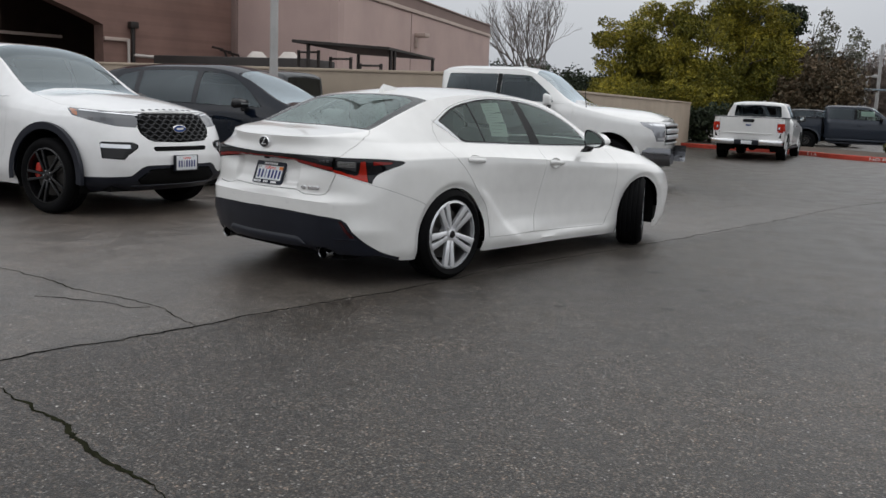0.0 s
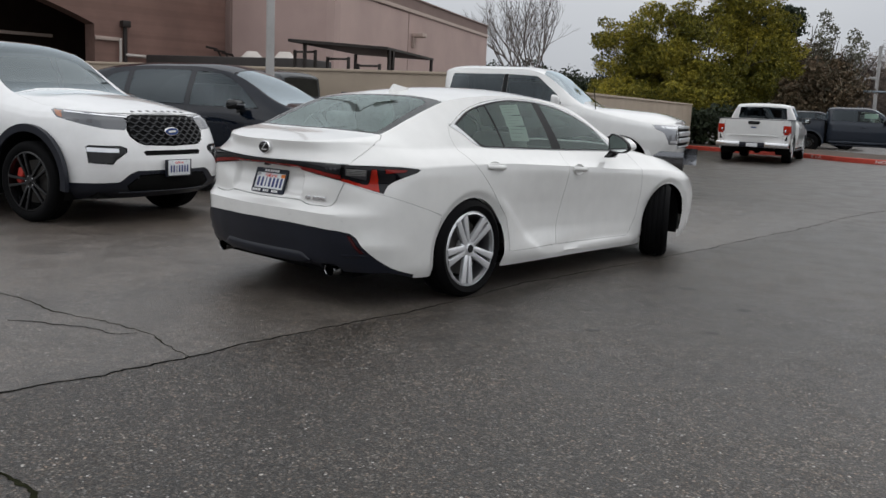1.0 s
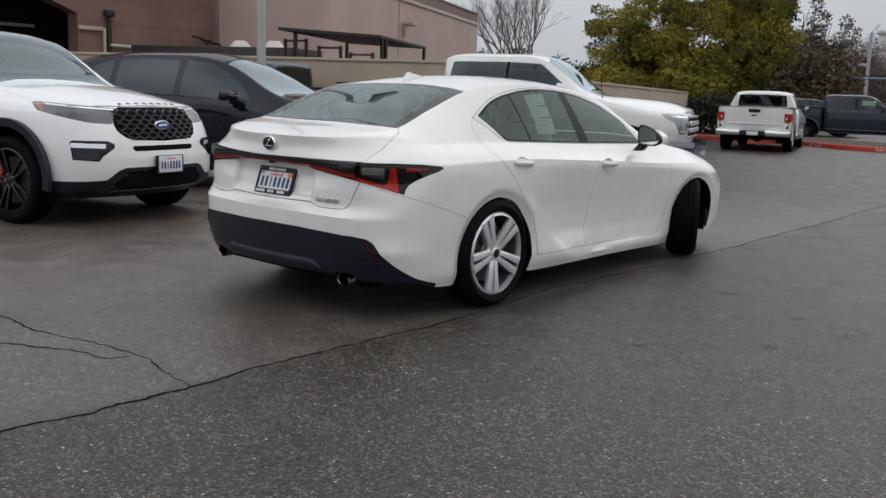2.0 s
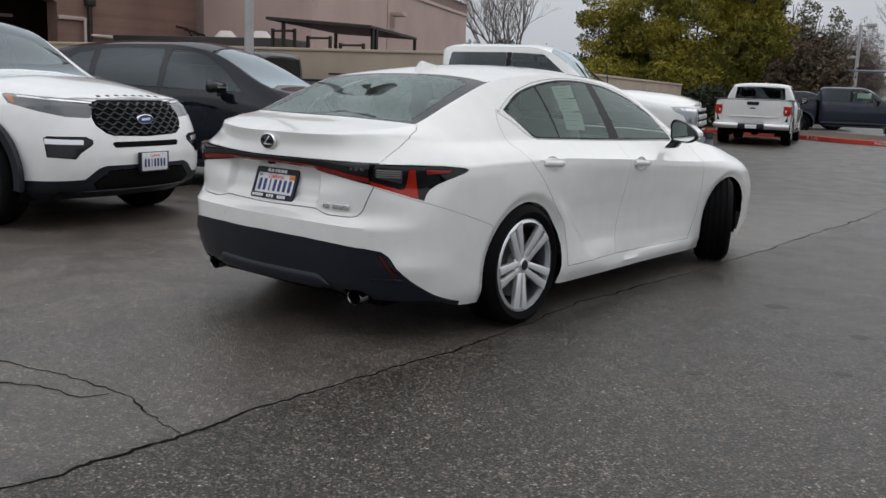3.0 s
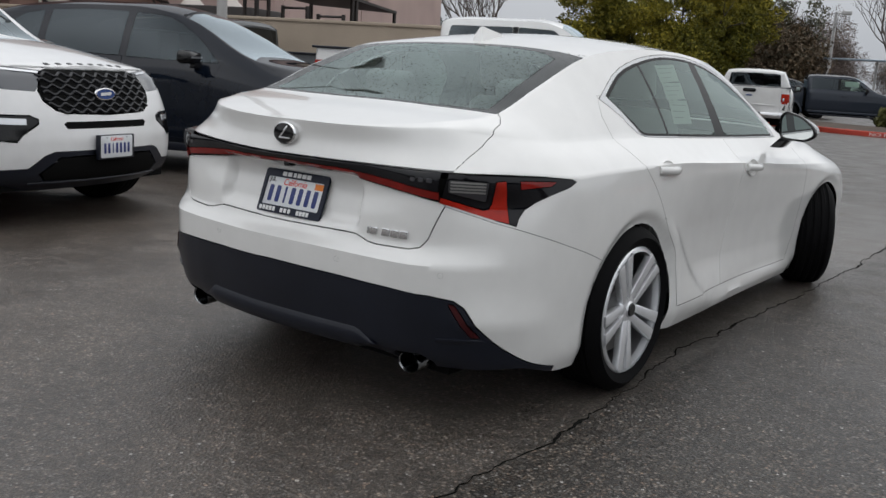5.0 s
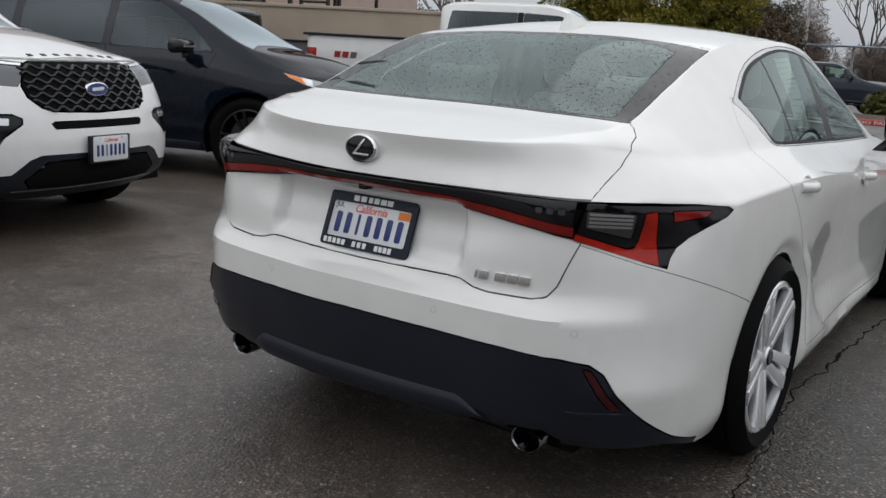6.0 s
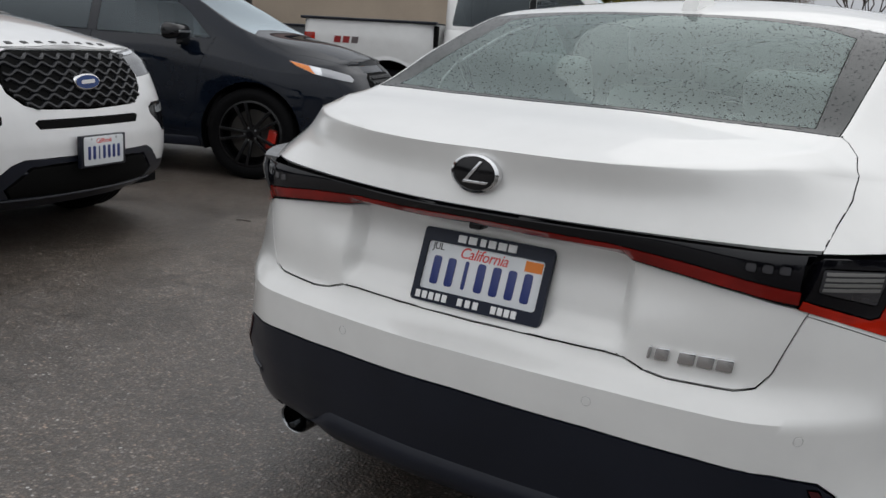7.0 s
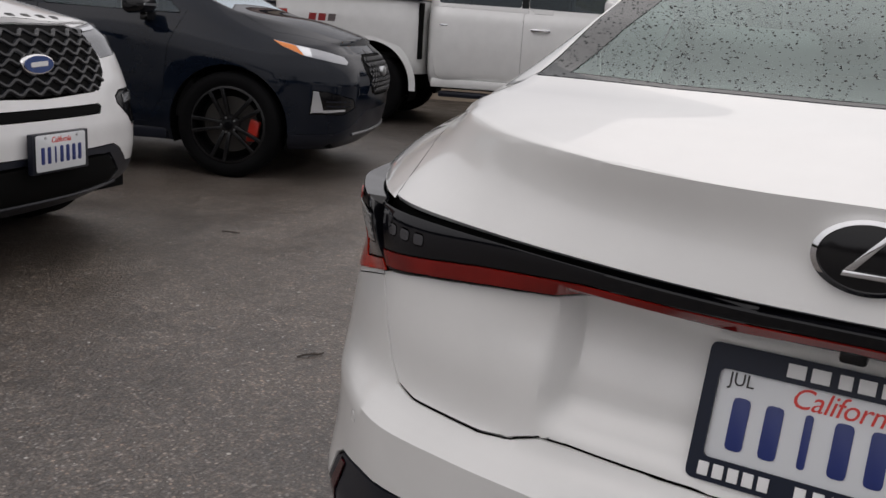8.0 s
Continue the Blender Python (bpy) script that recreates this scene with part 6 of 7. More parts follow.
def crossover(m, label):
    car = thing("crossover", label, "car", m)
    W = .955
    lv = [ring(-3.72, .76, .90, .36, .24, .22), ring(-3.80, .86, .945, .48, .36, .30), ring(-3.83, .90, W, .62, .52, .42), ring(-3.84, .925, W + .008, .78, .68, .56),
          ring(-3.83, .93, W + .010, .90, .82, .70), ring(-3.80, .90, W + .004, 1.0, .94, .80), ring(-3.76, .84, W - .015, 1.06, 1.03, .89), ring(-3.70, .76, W - .05, 1.13, 1.11, .955)]
    rails = (table((-3.8, .55), (-3.2, .62), (-2, .655), (-1.1, .62), (-.85, .61), (-.05, .755), (.4, .62), (.9, .4)),
             table((-3.85, 1.1), (-3.5, 1.35), (-3.0, 1.52), (-2.5, 1.60), (-1.8, 1.635), (-1.1, 1.61), (-.85, 1.55), (-.05, 1.17), (.4, 1.07), (.9, .95)),
             table((-3.85, 1.15), (-3.5, 1.42), (-3.0, 1.60), (-2.4, 1.68), (-1.7, 1.70), (-1.1, 1.675), (-.85, 1.61), (-.14, 1.205), (.4, 1.11), (.9, .965)))
    sh = half_shell(lv, (4, 6), rails, 7, 5)
    tree = BVHTree.FromBMesh(sh)
    for cy in (0, -2.85):
        take(sh, arch(cy, .37, .425, .05), "x", lambda c, n: c.x > .6 and c.z < .9 and abs(c.y - cy) < .55).free()
    screen = take(sh, [(-.1, -.16), (.4, -.14), (.72, -.05), (.605, -.82), (.4, -.87), (-.1, -.89)], "z", lambda c, n: c.z > 1.05 and n.z > .1 and c.y > -1.2)
    up = lambda c, n: c.x > .45 and c.z > 1.0 and n.x > .25
    panes = [take(sh, rounded(p, .03, 3), "x", up) for p in ([(-1.36, 1.135), (-.36, 1.12), (-.62, 1.34), (-.88, 1.50), (-1.05, 1.56), (-1.36, 1.58)], [(-2.30, 1.16), (-1.44, 1.14), (-1.44, 1.585), (-1.9, 1.59), (-2.30, 1.565)], [(-3.0, 1.24), (-2.9, 1.19), (-2.38, 1.165), (-2.38, 1.555), (-2.62, 1.51)])]
    front = lambda c, n: c.y > .1 and n.y > -.3
    grille = take(sh, [(-.02, .90), (.34, .90), (.43, .86), (.46, .80), (.36, .63), (.28, .60), (-.02, .595)], "y", front)
    lamp = take(sh, [(-.05, .885), (.12, .925), (.28, .955), (.395, .985), (.37, .94), (.27, .885), (.06, .845), (-.05, .83), (-.08, .85)], "e", front)
    fog = take(sh, [(-.10, .595), (.12, .645), (.225, .655), (.240, .485), (.0, .48), (-.13, .53)], "e", front)
    chin = take(sh, [(-.02, .50), (.45, .50), (.60, .42), (.8, .345), (1.2, .33), (1.2, .1), (-.02, .1)], "y", lambda c, n: c.y > .30)
    side = lambda c, n: c.x > .6 and n.x > .15 and c.z < 1.14
    d1 = take(sh, [(-1.40, 1.2), (-1.40, .42), (-.60, .36), (-.47, .55), (-.43, .90), (-.30, 1.2)], "x", side)
    d2 = take(sh, [(-2.42, 1.2), (-2.42, .85), (-2.25, .5), (-2.12, .42), (-1.40, .42), (-1.40, 1.2)], "x", side)
    hood = take(sh, [(-.1, -.15), (.4, -.13), (.74, -.04), (.78, .3), (.66, .66), (.4, .80), (-.1, .84)], "z", lambda c, n: n.z > .4 and c.y > -.4)
    part("body", twin(sh, True), BLACK_PAINT, car)
    part("bonnet", edged(twin(hood, True)), BLACK_PAINT, car)
    part("windscreen", twin(screen, True), GLASS_BLUE, car, "windscreen reflecting the grey sky")
    for nm, b, hy in (("front_door", d1, -1.15), ("rear_door", d2, -2.15)):
        for s, ob in zip((1, -1), both_sides(nm, b, BLACK_PAINT, car)):
            door_pull(ob, W, hy, .97, BLACK_PAINT, s)
    for b, g in zip(panes, (GLASS_DIM, GLASS_DARK, GLASS_DARK)):
        both_sides("side_window", b, g, car, edge=(.003, .004))
    gr = part("grille", edged(twin(grille, True), .01, .02), DARK, car, "black mesh grille")
    mesh_grille(gr, tree, .40, .62, .88, 7, 10, GRILLE_GREY)
    for ob, s in zip(both_sides("headlamp", lamp, HEADLAMP, car, "clear headlamp with amber corner", (.002, .006)), (1, -1)):
        p0 = [(.86, .345, .975), (.80, .50, .925), (.70, .64, .89)]
        tri_ = take_copy(tree, [(.285, .95), (.395, .98), (.37, .945), (.26, .885)], s)
        part("amber_corner", tri_, AMBER, ob, "amber side marker")
        part("daytime_strip", take_copy(tree, [(.20, .935), (.285, .952), (.26, .888), (.21, .876)], s), LAMP_WHITE, ob)
    for ob, s in zip(both_sides("fog_recess", fog, GLOSS_BLACK, car, "", (.006, .02)), (1, -1)):
        part("fog_lamp", take_copy(tree, [(.222, .648), (.188, .646), (.145, .502), (.232, .494)], s), LAMP_WHITE, ob, "white lamp wedge")
        part("fog_lamp", take_copy(tree, [(.150, .516), (-.02, .524), (-.02, .508), (.150, .496)], s), LAMP_WHITE, ob, "white lamp foot")
        for z in (.545, .578):
            part("vent_bar", take_copy(tree, [(.13, z + .004), (-.07, z + .002), (-.07, z - .008), (.13, z - .006)], s, lift=.001), BLACK_PLASTIC, ob)
    part("chin", edged(twin(chin, True), .004, .01), BLACK_PLASTIC, car)
    part("chin_strip", tube([(x, on_skin(tree, abs(x), .33, -1)[0].y + .004, .33) for x in np.linspace(-.62, .62, 13)], .012, 6), SATIN_DARK, car)
    p, n = on_skin(tree, 0, .77, -1)
    oval = [(.085 * math.cos(a), .038 * math.sin(a)) for a in np.linspace(0, 2 * math.pi, 28, endpoint=False)]
    part("badge", moved(prism(oval, "y", -.03, .02, .004), Matrix.Translation(p) @ Matrix.Rotation(math.pi, 4, "Z")), SATIN, car)
    for s in (1, -1):
        for cy in (0, -2.85):
            wheel(car, .372, .255, .272, .120, RUBBER, ALLOY_BLACK, "star", caliper=(CALIPER_RED, -12 if s > 0 else 190), at=(.835 * s, cy, .372), flip=s < 0)
        part("sill", block(.90 * s - .04, .90 * s + .04, -2.4, -.45, .24, .33, .02), BLACK_PLASTIC, car)
    liners(car, 0, .37, .43, W)
    liners(car, -2.85, .37, .43, W)
    lug_mirror(car, .965, -.57, 1.165, .26, .13, .16, GLOSS_BLACK)
    part("underbody", block(-.76, .76, -3.6, .7, .24, .32), DARK, car)
    part("cabin", joined(block(-.83, .83, -3.5, -.3, .4, 1.0), block(-.6, -.15, -1.6, -1.15, .95, 1.42, .06), block(.15, .6, -1.6, -1.15, .95, 1.42, .06)), TRIM_DARK, car)
    return car


def take_copy(tree, poly, s, axis="e", lift=.004):
    """A thin lens that lies on a body's front corner."""
    a, b = (Vector(q) for q in AXES[axis])
    way = Vector((0.7071, 0.7071, 0))
    bm = bmesh.new()
    pts = []
    n = 5
    # fill the outline as strips between its first and last halves
    k = len(poly)
    h = k // 2
    up, low = poly[:h + k % 2], poly[h + k % 2:][::-1]
    rows = []
    for line in (up, low):
        q = np.array(line, float)
        u = np.linspace(0, len(q) - 1, n)
        rows.append(np.array([[np.interp(t, range(len(q)), q[:, c]) for c in (0, 1)] for t in u]))
    grid = []
    for t in np.linspace(0, 1, 4):
        row = []
        for i in range(n):
            c = rows[0][i] * (1 - t) + rows[1][i] * t
            o = a * float(c[0]) + b * float(c[1])
            hit, nn, _, _ = tree.ray_cast(o + way * 5, -way)
            hit = hit or o + way * .9
            row.append(hit + way * lift)
        grid.append([(p.x * s, p.y, p.z) for p in row])
    bm = sheet(np.array(grid))
    bmesh.ops.recalc_face_normals(bm, faces=bm.faces)
    bmesh.ops.solidify(bm, geom=bm.faces[:], thickness=.003)
    return bm


def pickup(m, label, body, name="pickup_truck", squat=1.0, decal=False, chrome=True, clear=False, caps=None):
    car = thing(name, label, "pickup truck", m @ Matrix.Diagonal((1, 1, squat, 1)))
    W = .985
    cl = [ring(-3.03, .70, .90, .50, .50, .46, .3, .6), ring(-3.04, .80, W - .02, .60, .60, .56, .3, .6), ring(-3.045, .86, W + .005, .78, .76, .70, .3, .55), ring(-3.045, .89, W + .015, .95, .94, .86, .3, .5),
          ring(-3.045, .885, W + .008, 1.12, 1.10, .98, .3, .5), ring(-3.045, .87, W - .005, 1.25, 1.22, 1.06, .3, .5), ring(-3.04, .83, W - .05, 1.345, 1.32, 1.115, .3, .5)]
    rails = (table((-3.06, .74), (-2.8, .75), (-2, .76), (-1.5, .735), (-1.35, .72), (-.65, .83), (0, .70), (.9, .6)),
             table((-3.06, 1.77), (-2.98, 1.85), (-2.85, 1.878), (-2.4, 1.89), (-2, 1.89), (-1.5, 1.875), (-1.35, 1.83), (-.65, 1.37), (0, 1.265), (.6, 1.20), (.9, 1.12)),
             table((-3.06, 1.83), (-2.98, 1.915), (-2.85, 1.94), (-2.4, 1.955), (-2, 1.955), (-1.5, 1.935), (-1.3, 1.88), (-.70, 1.41), (0, 1.315), (.6, 1.25), (.93, 1.135)))
    sh = half_shell(cl, (3,), rails, 6, 4, .02, 3.2)
    tree = BVHTree.FromBMesh(sh)
    take(sh, arch(0, .44, .49, .1), "x", lambda c, n: c.x > .6 and c.z < 1.02 and c.y > -.6).free()
    screen = take(sh, [(-.1, -.72), (.4, -.70), (.79, -.63), (.715, -1.32), (.4, -1.37), (-.1, -1.38)], "z", lambda c, n: c.z > 1.25 and n.z > .1 and c.y > -1.6)
    up = lambda c, n: c.x > .5 and c.z > 1.25 and n.x > .3
    panes = [take(sh, rounded(p, .03, 3), "x", up) for p in ([(-1.90, 1.375), (-.96, 1.36), (-1.05, 1.50), (-1.42, 1.79), (-1.90, 1.81)], [(-2.90, 1.385), (-1.98, 1.375), (-1.98, 1.81), (-2.86, 1.80)])]
    post = take(sh, [(-1.978, 1.372), (-1.902, 1.371), (-1.902, 1.812), (-1.978, 1.812)], "x", up)
    back = take(sh, rounded([(-.1, 1.42), (.70, 1.42), (.655, 1.80), (-.1, 1.82)], .03, 3), "y", lambda c, n: c.y < -2.85 and n.y < -.3)
    front = lambda c, n: c.y > .1 and n.y > -.3
    lamp = take(sh, [(-.115, 1.085), (.10, 1.10), (.33, 1.10), (.30, 1.04), (.19, .98), (.10, .80), (-.115, .80)], "e", front)
    grille = take(sh, rounded([(-.02, 1.085), (.60, 1.085), (.66, 1.02), (.64, .78), (.58, .74), (-.02, .74)], .02, 2), "y", front)
    side = lambda c, n: c.x > .6 and n.x > .15 and c.z < 1.345
    d1 = take(sh, [(-1.945, 1.4), (-1.945, .56), (-.72, .55), (-.62, .70), (-.62, 1.4)], "x", side)
    d2 = take(sh, [(-2.98, 1.4), (-2.98, .95), (-2.90, .60), (-2.85, .56), (-1.945, .56), (-1.945, 1.4)], "x", side)
    hood = take(sh, [(-.1, -.71), (.4, -.69), (.82, -.6), (.84, .2), (.78, .6), (.6, .77), (-.1, .86)], "z", lambda c, n: n.z > .45 and c.y > -.8)
    part("cab", twin(sh, True), body, car)
    part("bonnet", edged(twin(hood, True)), body, car)
    part("windscreen", twin(screen, True), GLASS_BLUE, car)
    part("rear_window", edged(twin(back, True), .003, .004), GLASS_DARK, car)
    for nm, b, hy in (("front_door", d1, -1.75), ("rear_door", d2, -2.80)):
        for s, ob in zip((1, -1), both_sides(nm, b, body, car)):
            door_pull(ob, W + .01, hy, 1.145, CHROME if chrome else body, s)
    both_sides("window_post", post, POST_BLACK, car, edge=None)
    for b, g in zip(panes, (GLASS if clear else GLASS_DIM, GLASS_DARK)):
        both_sides("side_window", b, g, car, edge=(.004, .006))
    for ob, s in zip(both_sides("headlamp", lamp, HEADLAMP, car, "clear C-shaped headlamp", (.003, .01)), (1, -1)):
        part("lamp_bar", take_copy(tree, [(-.10, 1.075), (.22, 1.085), (.20, 1.05), (-.10, 1.045)], s), LAMP_WHITE, ob)
        part("lamp_bar", take_copy(tree, [(-.10, .86), (.08, .86), (.08, .825), (-.10, .825)], s), LAMP_WHITE, ob)
    gr = part("grille", edged(twin(grille, True), .02, .03), DARK, car, "black grille with broad chrome bars")
    for z, h in ((1.062, .04), (.965, .07), (.865, .07), (.765, .03)):
        y = on_skin(tree, 0, z, -1)[0].y
        b = block(-.60, .60, -.02, .02, z - h / 2, z + h / 2, .008)
        for v in b.verts:
            v.co.y += on_skin(tree, min(.6, abs(v.co.x)), z, -1)[0].y + .012
        part("grille_bar", b, BRIGHT_BAR if chrome else GLOSS_BLACK, gr)
    fb = strip([ring(-.3, .76, .90, .42, .42, .42, .3, .7), ring(-.3, .835, .95, .50, .50, .50, .3, .7), ring(-.3, .855, .96, .62, .62, .62, .3, .7), ring(-.3, .845, .95, .70, .70, .70, .3, .7)], (4,) * 13, (3, 3, 3), (1, 2))
    b = sheet(fb)
    bmesh.ops.recalc_face_normals(b, faces=b.faces)
    fbm = take(b, [(.55, .2), (1.2, .2), (1.2, .9), (.55, .9)], "x")
    part("front_bumper", twin(fbm, True), BUMPER_CHROME if chrome else BLACK_PLASTIC, car, "chrome front bumper" if chrome else "black front bumper")
    part("front_valance", block(-.80, .80, .56, .82, .36, .56, .04), BLACK_PLASTIC, car)
    # load bed: skin, rails, floor, tailgate
    bl = [ring(-4.80, -3.07, .93, .58, .58, .58, .2, .15), ring(-4.83, -3.07, W - .005, .70, .70, .70, .2, .15), ring(-4.85, -3.07, W + .01, .95, .95, .95, .2, .15), ring(-4.86, -3.07, W + .005, 1.18, 1.18, 1.18, .2, .15), ring(-4.86, -3.07, W - .02, 1.385, 1.385, 1.385, .2, .15)]
    for q in bl:
        q[4:9, 1] = np.linspace(-4.5, -3.4, 5)
        q[9:12, 1] = (-3.25, -3.14, -3.08)
    bed = half_shell(bl, (3,), None, 6, 4)
    btree = BVHTree.FromBMesh(bed)
    take(bed, arch(-3.68, .44, .50, .1), "x", lambda c, n: c.x > .6 and c.z < 1.1).free()
    gate = take(bed, [(-.02, .66), (.78, .66), (.80, .70), (.80, 1.5), (-.02, 1.5)], "y", lambda c, n: c.y < -4.6 and n.y < -.4)
    tail = take(bed, rounded([(.825, .93), (.965, .93), (.965, 1.22), (.825, 1.22)], .015, 2), "y", lambda c, n: c.y < -4.5)
    tail2 = take(bed, rounded([(-5.0, .98), (-4.70, .98), (-4.66, 1.07), (-4.66, 1.22), (-5.0, 1.22)], .012, 2), "x", lambda c, n: c.y < -4.5)
    part("load_bed", twin(bed, True), body, car)
    g = part("tailgate", edged(twin(gate, True), .004, .01), body, car, "closed tailgate")
    part("gate_handle", block(-.16, .16, -4.895, -4.855, 1.24, 1.34, .03), GLOSS_BLACK, g)
    part("gate_badge", block(-.075, .075, -4.875, -4.855, 1.12, 1.16, .015), BADGE_BLUE, g)
    part("gate_swage", block(-.66, .66, -4.872, -4.855, .86, .90, .008), body, g)
    for s in (1, -1):
        a = tail.copy() if s > 0 else twin(tail)
        tl = part("tail_lamp", raised(a, .006), RED_LENS, car, "red tail lamp")
        a = tail2.copy() if s > 0 else twin(tail2)
        part("side_lens", raised(a, .005), RED_LENS, tl)
        part("reversing_lens", block(.86 * s - .02, .86 * s + .02, -4.885, -4.85, 1.02, 1.10, .005), LAMP_WHITE, tl)
        part("bed_rail", block(.955 * s - .05, .955 * s + .05, -4.86, -3.08, 1.385, 1.42, .012), BLACK_PLASTIC, car)
        if decal:
            for i in range(3):
                y = -4.36 + i * .115
                sh_ = .02
                part("decal_bar", moved(prism([(y - .045, 1.11), (y + .04, 1.11), (y + .052, 1.19), (y - .033, 1.19)], "x", s * (W + .004), s * (W + .012)), Matrix.Identity(4)), DECAL_RED if i < 2 else DECAL_GREY, car, "red side decal bar")
        part("wheel_flare", moved(revolve([(.495, -.01), (.56, -.016), (.56, .006), (.49, .018)], 28, "x", 190, -5), Matrix.Translation((s * W, -3.68, .44))), body, car)
        part("wheel_flare", moved(revolve([(.485, -.01), (.55, -.016), (.55, .006), (.48, .018)], 28, "x", 190, -5), Matrix.Translation((s * W, 0, .44))), body, car)
        part("running_board", block(s * .93 - .08, s * .93 + .08, -2.85, -.62, .36, .42, .02), BLACK_PLASTIC, car)
        part("sill", block(s * .93 - .05, s * .93 + .05, -2.95, -.55, .46, .56, .02), body, car)
        for cy in (0, -3.68):
            wheel(car, .405, .275, .235, .13, RUBBER, ALLOY if chrome else ALLOY_BLACK, "star", at=(.855 * s, cy, .405), flip=s < 0)
    part("bed_liner", joined(block(-.90, .90, -4.80, -3.10, .75, .80), block(-.92, .92, -4.82, -4.78, .75, 1.37), block(-.92, .92, -3.13, -3.09, .75, 1.37)), DARK, car)
    part("bed_cover", block(-.905, .905, -4.84, -3.09, 1.385, 1.405, .006), BLACK_PLASTIC, car, "flat black bed cover")
    if clear:
        part("price_sheet", moved(block(-.002, .002, -.24, .24, -.10, .10), pose(.80, -1.50, 1.62, 0, -14, 0)), PAPER, car, "paper price sheet in the side window")
    for s in (1, -1):
        part("rear_bumper_end", block(.66 * s - .33, .66 * s + .33, -5.0, -4.80, .50, .68, .035), CHROME if chrome else BLACK_PLASTIC, car)
    part("bumper_step", block(-.34, .34, -4.98, -4.80, .50, .66, .02), BLACK_PLASTIC, car)
    part("plate", block(-.15, .15, -4.992, -4.978, .52, .64, .002), PLATE_WHITE, car)
    part("axle", joined(moved(tube([(-.7, 0, 0), (.7, 0, 0)], .06, 10), Matrix.Translation((0, -3.68, .40))), moved(revolve([(0, -.14), (.10, -.10), (.13, 0), (.10, .10), (0, .14)], 16, "y"), Matrix.Translation((0, -3.68, .40)))), DARK, car)
    part("chassis", joined(block(-.55, -.42, -4.75, .7, .42, .58), block(.42, .55, -4.75, .7, .42, .58), block(-.8, .8, -3.0, .5, .46, .56)), DARK, car)
    for cy in (0, -3.68):
        liners(car, cy, .44, .50, W)
    lug_mirror(car, 1.0, -1.02, 1.40, .20, .20, .12, caps or (body if chrome else GLOSS_BLACK))
    part("cabin", joined(block(-.85, .85, -2.95, -.8, .6, 1.25), block(-.62, -.15, -1.95, -1.5, 1.2, 1.70, .06), block(.15, .62, -1.95, -1.5, 1.2, 1.70, .06)), TRIM_DARK, car)
    part("aerial", tube([(.86, -.42, 1.28), (.87, -.46, 1.64)], .007, 6), GLOSS_BLACK, car)
    part("roof_fin", prism([(-1.62, 1.92), (-1.80, 1.93), (-1.78, 1.985), (-1.74, 1.985)], "x", -.02, .02, .004), body, car)
    return car


suv()
near_crossover = crossover(pose(-4.943, 3.716, 0, 0, 0, 24.66 - 90), "black crossover with black wheels and red brake calipers")
pickup(pose(-3.009, 8.942, 0, 0, 0, 19.5 - 90), "white crew-cab pickup with chrome bumper and red side decal", WHITE_TRUCK, decal=True)

# ---- more vehicles beyond ----
pickup(pose(-7.18, 25.7, 0, 0, 0, 105.1 - 90), "white pickup truck parked nose-in at the red kerb", WHITE_TRUCK, squat=.88, caps=GLOSS_BLACK)
far_truck = pickup(pose(-5.15, 34.2, 0, 0, 0, 21 - 90), "dark blue-grey crew-cab pickup parked beyond the kerb", GREY_PAINT, chrome=False, squat=.93, clear=True)
tagged(far_truck, group="dark vehicles beyond the kerb")
copy_thing(far_truck, pose(1.6, 39.5, 0, 0, 0, 24 - 90))
tagged(copy_thing(near_crossover, pose(-9.6, 40.5, 0, 0, 0, 26 - 90)), "black crossover parked behind the dark pickup", group="dark vehicles beyond the kerb")
tagged(copy_thing(near_crossover, pose(4.6, 34.5, 0, 0, 0, -55 - 90)), "black crossover parked by the planting strip", group="dark vehicles beyond the kerb")
pickup(pose(-13.0, 6.95, 0, 0, 0, 199 - 90), "grey pickup parked by the tan wall", SILVER_PAINT, chrome=False, squat=.93)


# ---- trees ----
BARK = varied(material("grey_bark", (0.085, 0.070, 0.060), 0.9), (0.085, 0.070, 0.060), 0.25, 3, 30, 0.01)
TWIG = varied(material("bare_twigs", (0.125, 0.105, 0.094), 0.9), (0.125, 0.105, 0.094), 0.2, 2, 20)


def leaf_material(name, dark, light, deep=(.62, .62, .62)):
    m = material(name, light, 0.6, spec=0.25)
    geo = m.node_tree.nodes.new("ShaderNodeNewGeometry")
    n = noise_node(m, 0.55, 3.0)
    a = ramped(m, geo.outputs["Random Per Island"], [(0.0, dark), (1.0, light)])
    feed(m, "Base Color", blended(m, 1.0, a, ramped(m, n.outputs[0], [(0.36, deep), (0.66, (1.22, 1.22, 1.22))]), "MULTIPLY"))
    m.node_tree.nodes["Principled BSDF"].inputs["Subsurface Weight"].default_value = 0.0
    return m


LEAF_OLIVE = leaf_material("olive_leaves", (0.092, 0.098, 0.022), (0.44, 0.36, 0.042), (0.36, 0.42, 0.40))
LEAF_DARK = leaf_material("dark_green_leaves", (0.014, 0.022, 0.012), (0.045, 0.060, 0.028))
LEAF_BROWN = leaf_material("brown_thicket", (0.14, 0.110, 0.095), (0.27, 0.215, 0.185))
LEAF_SHRUB = leaf_material("yellow_green_shrub", (0.06, 0.065, 0.015), (0.15, 0.15, 0.04))


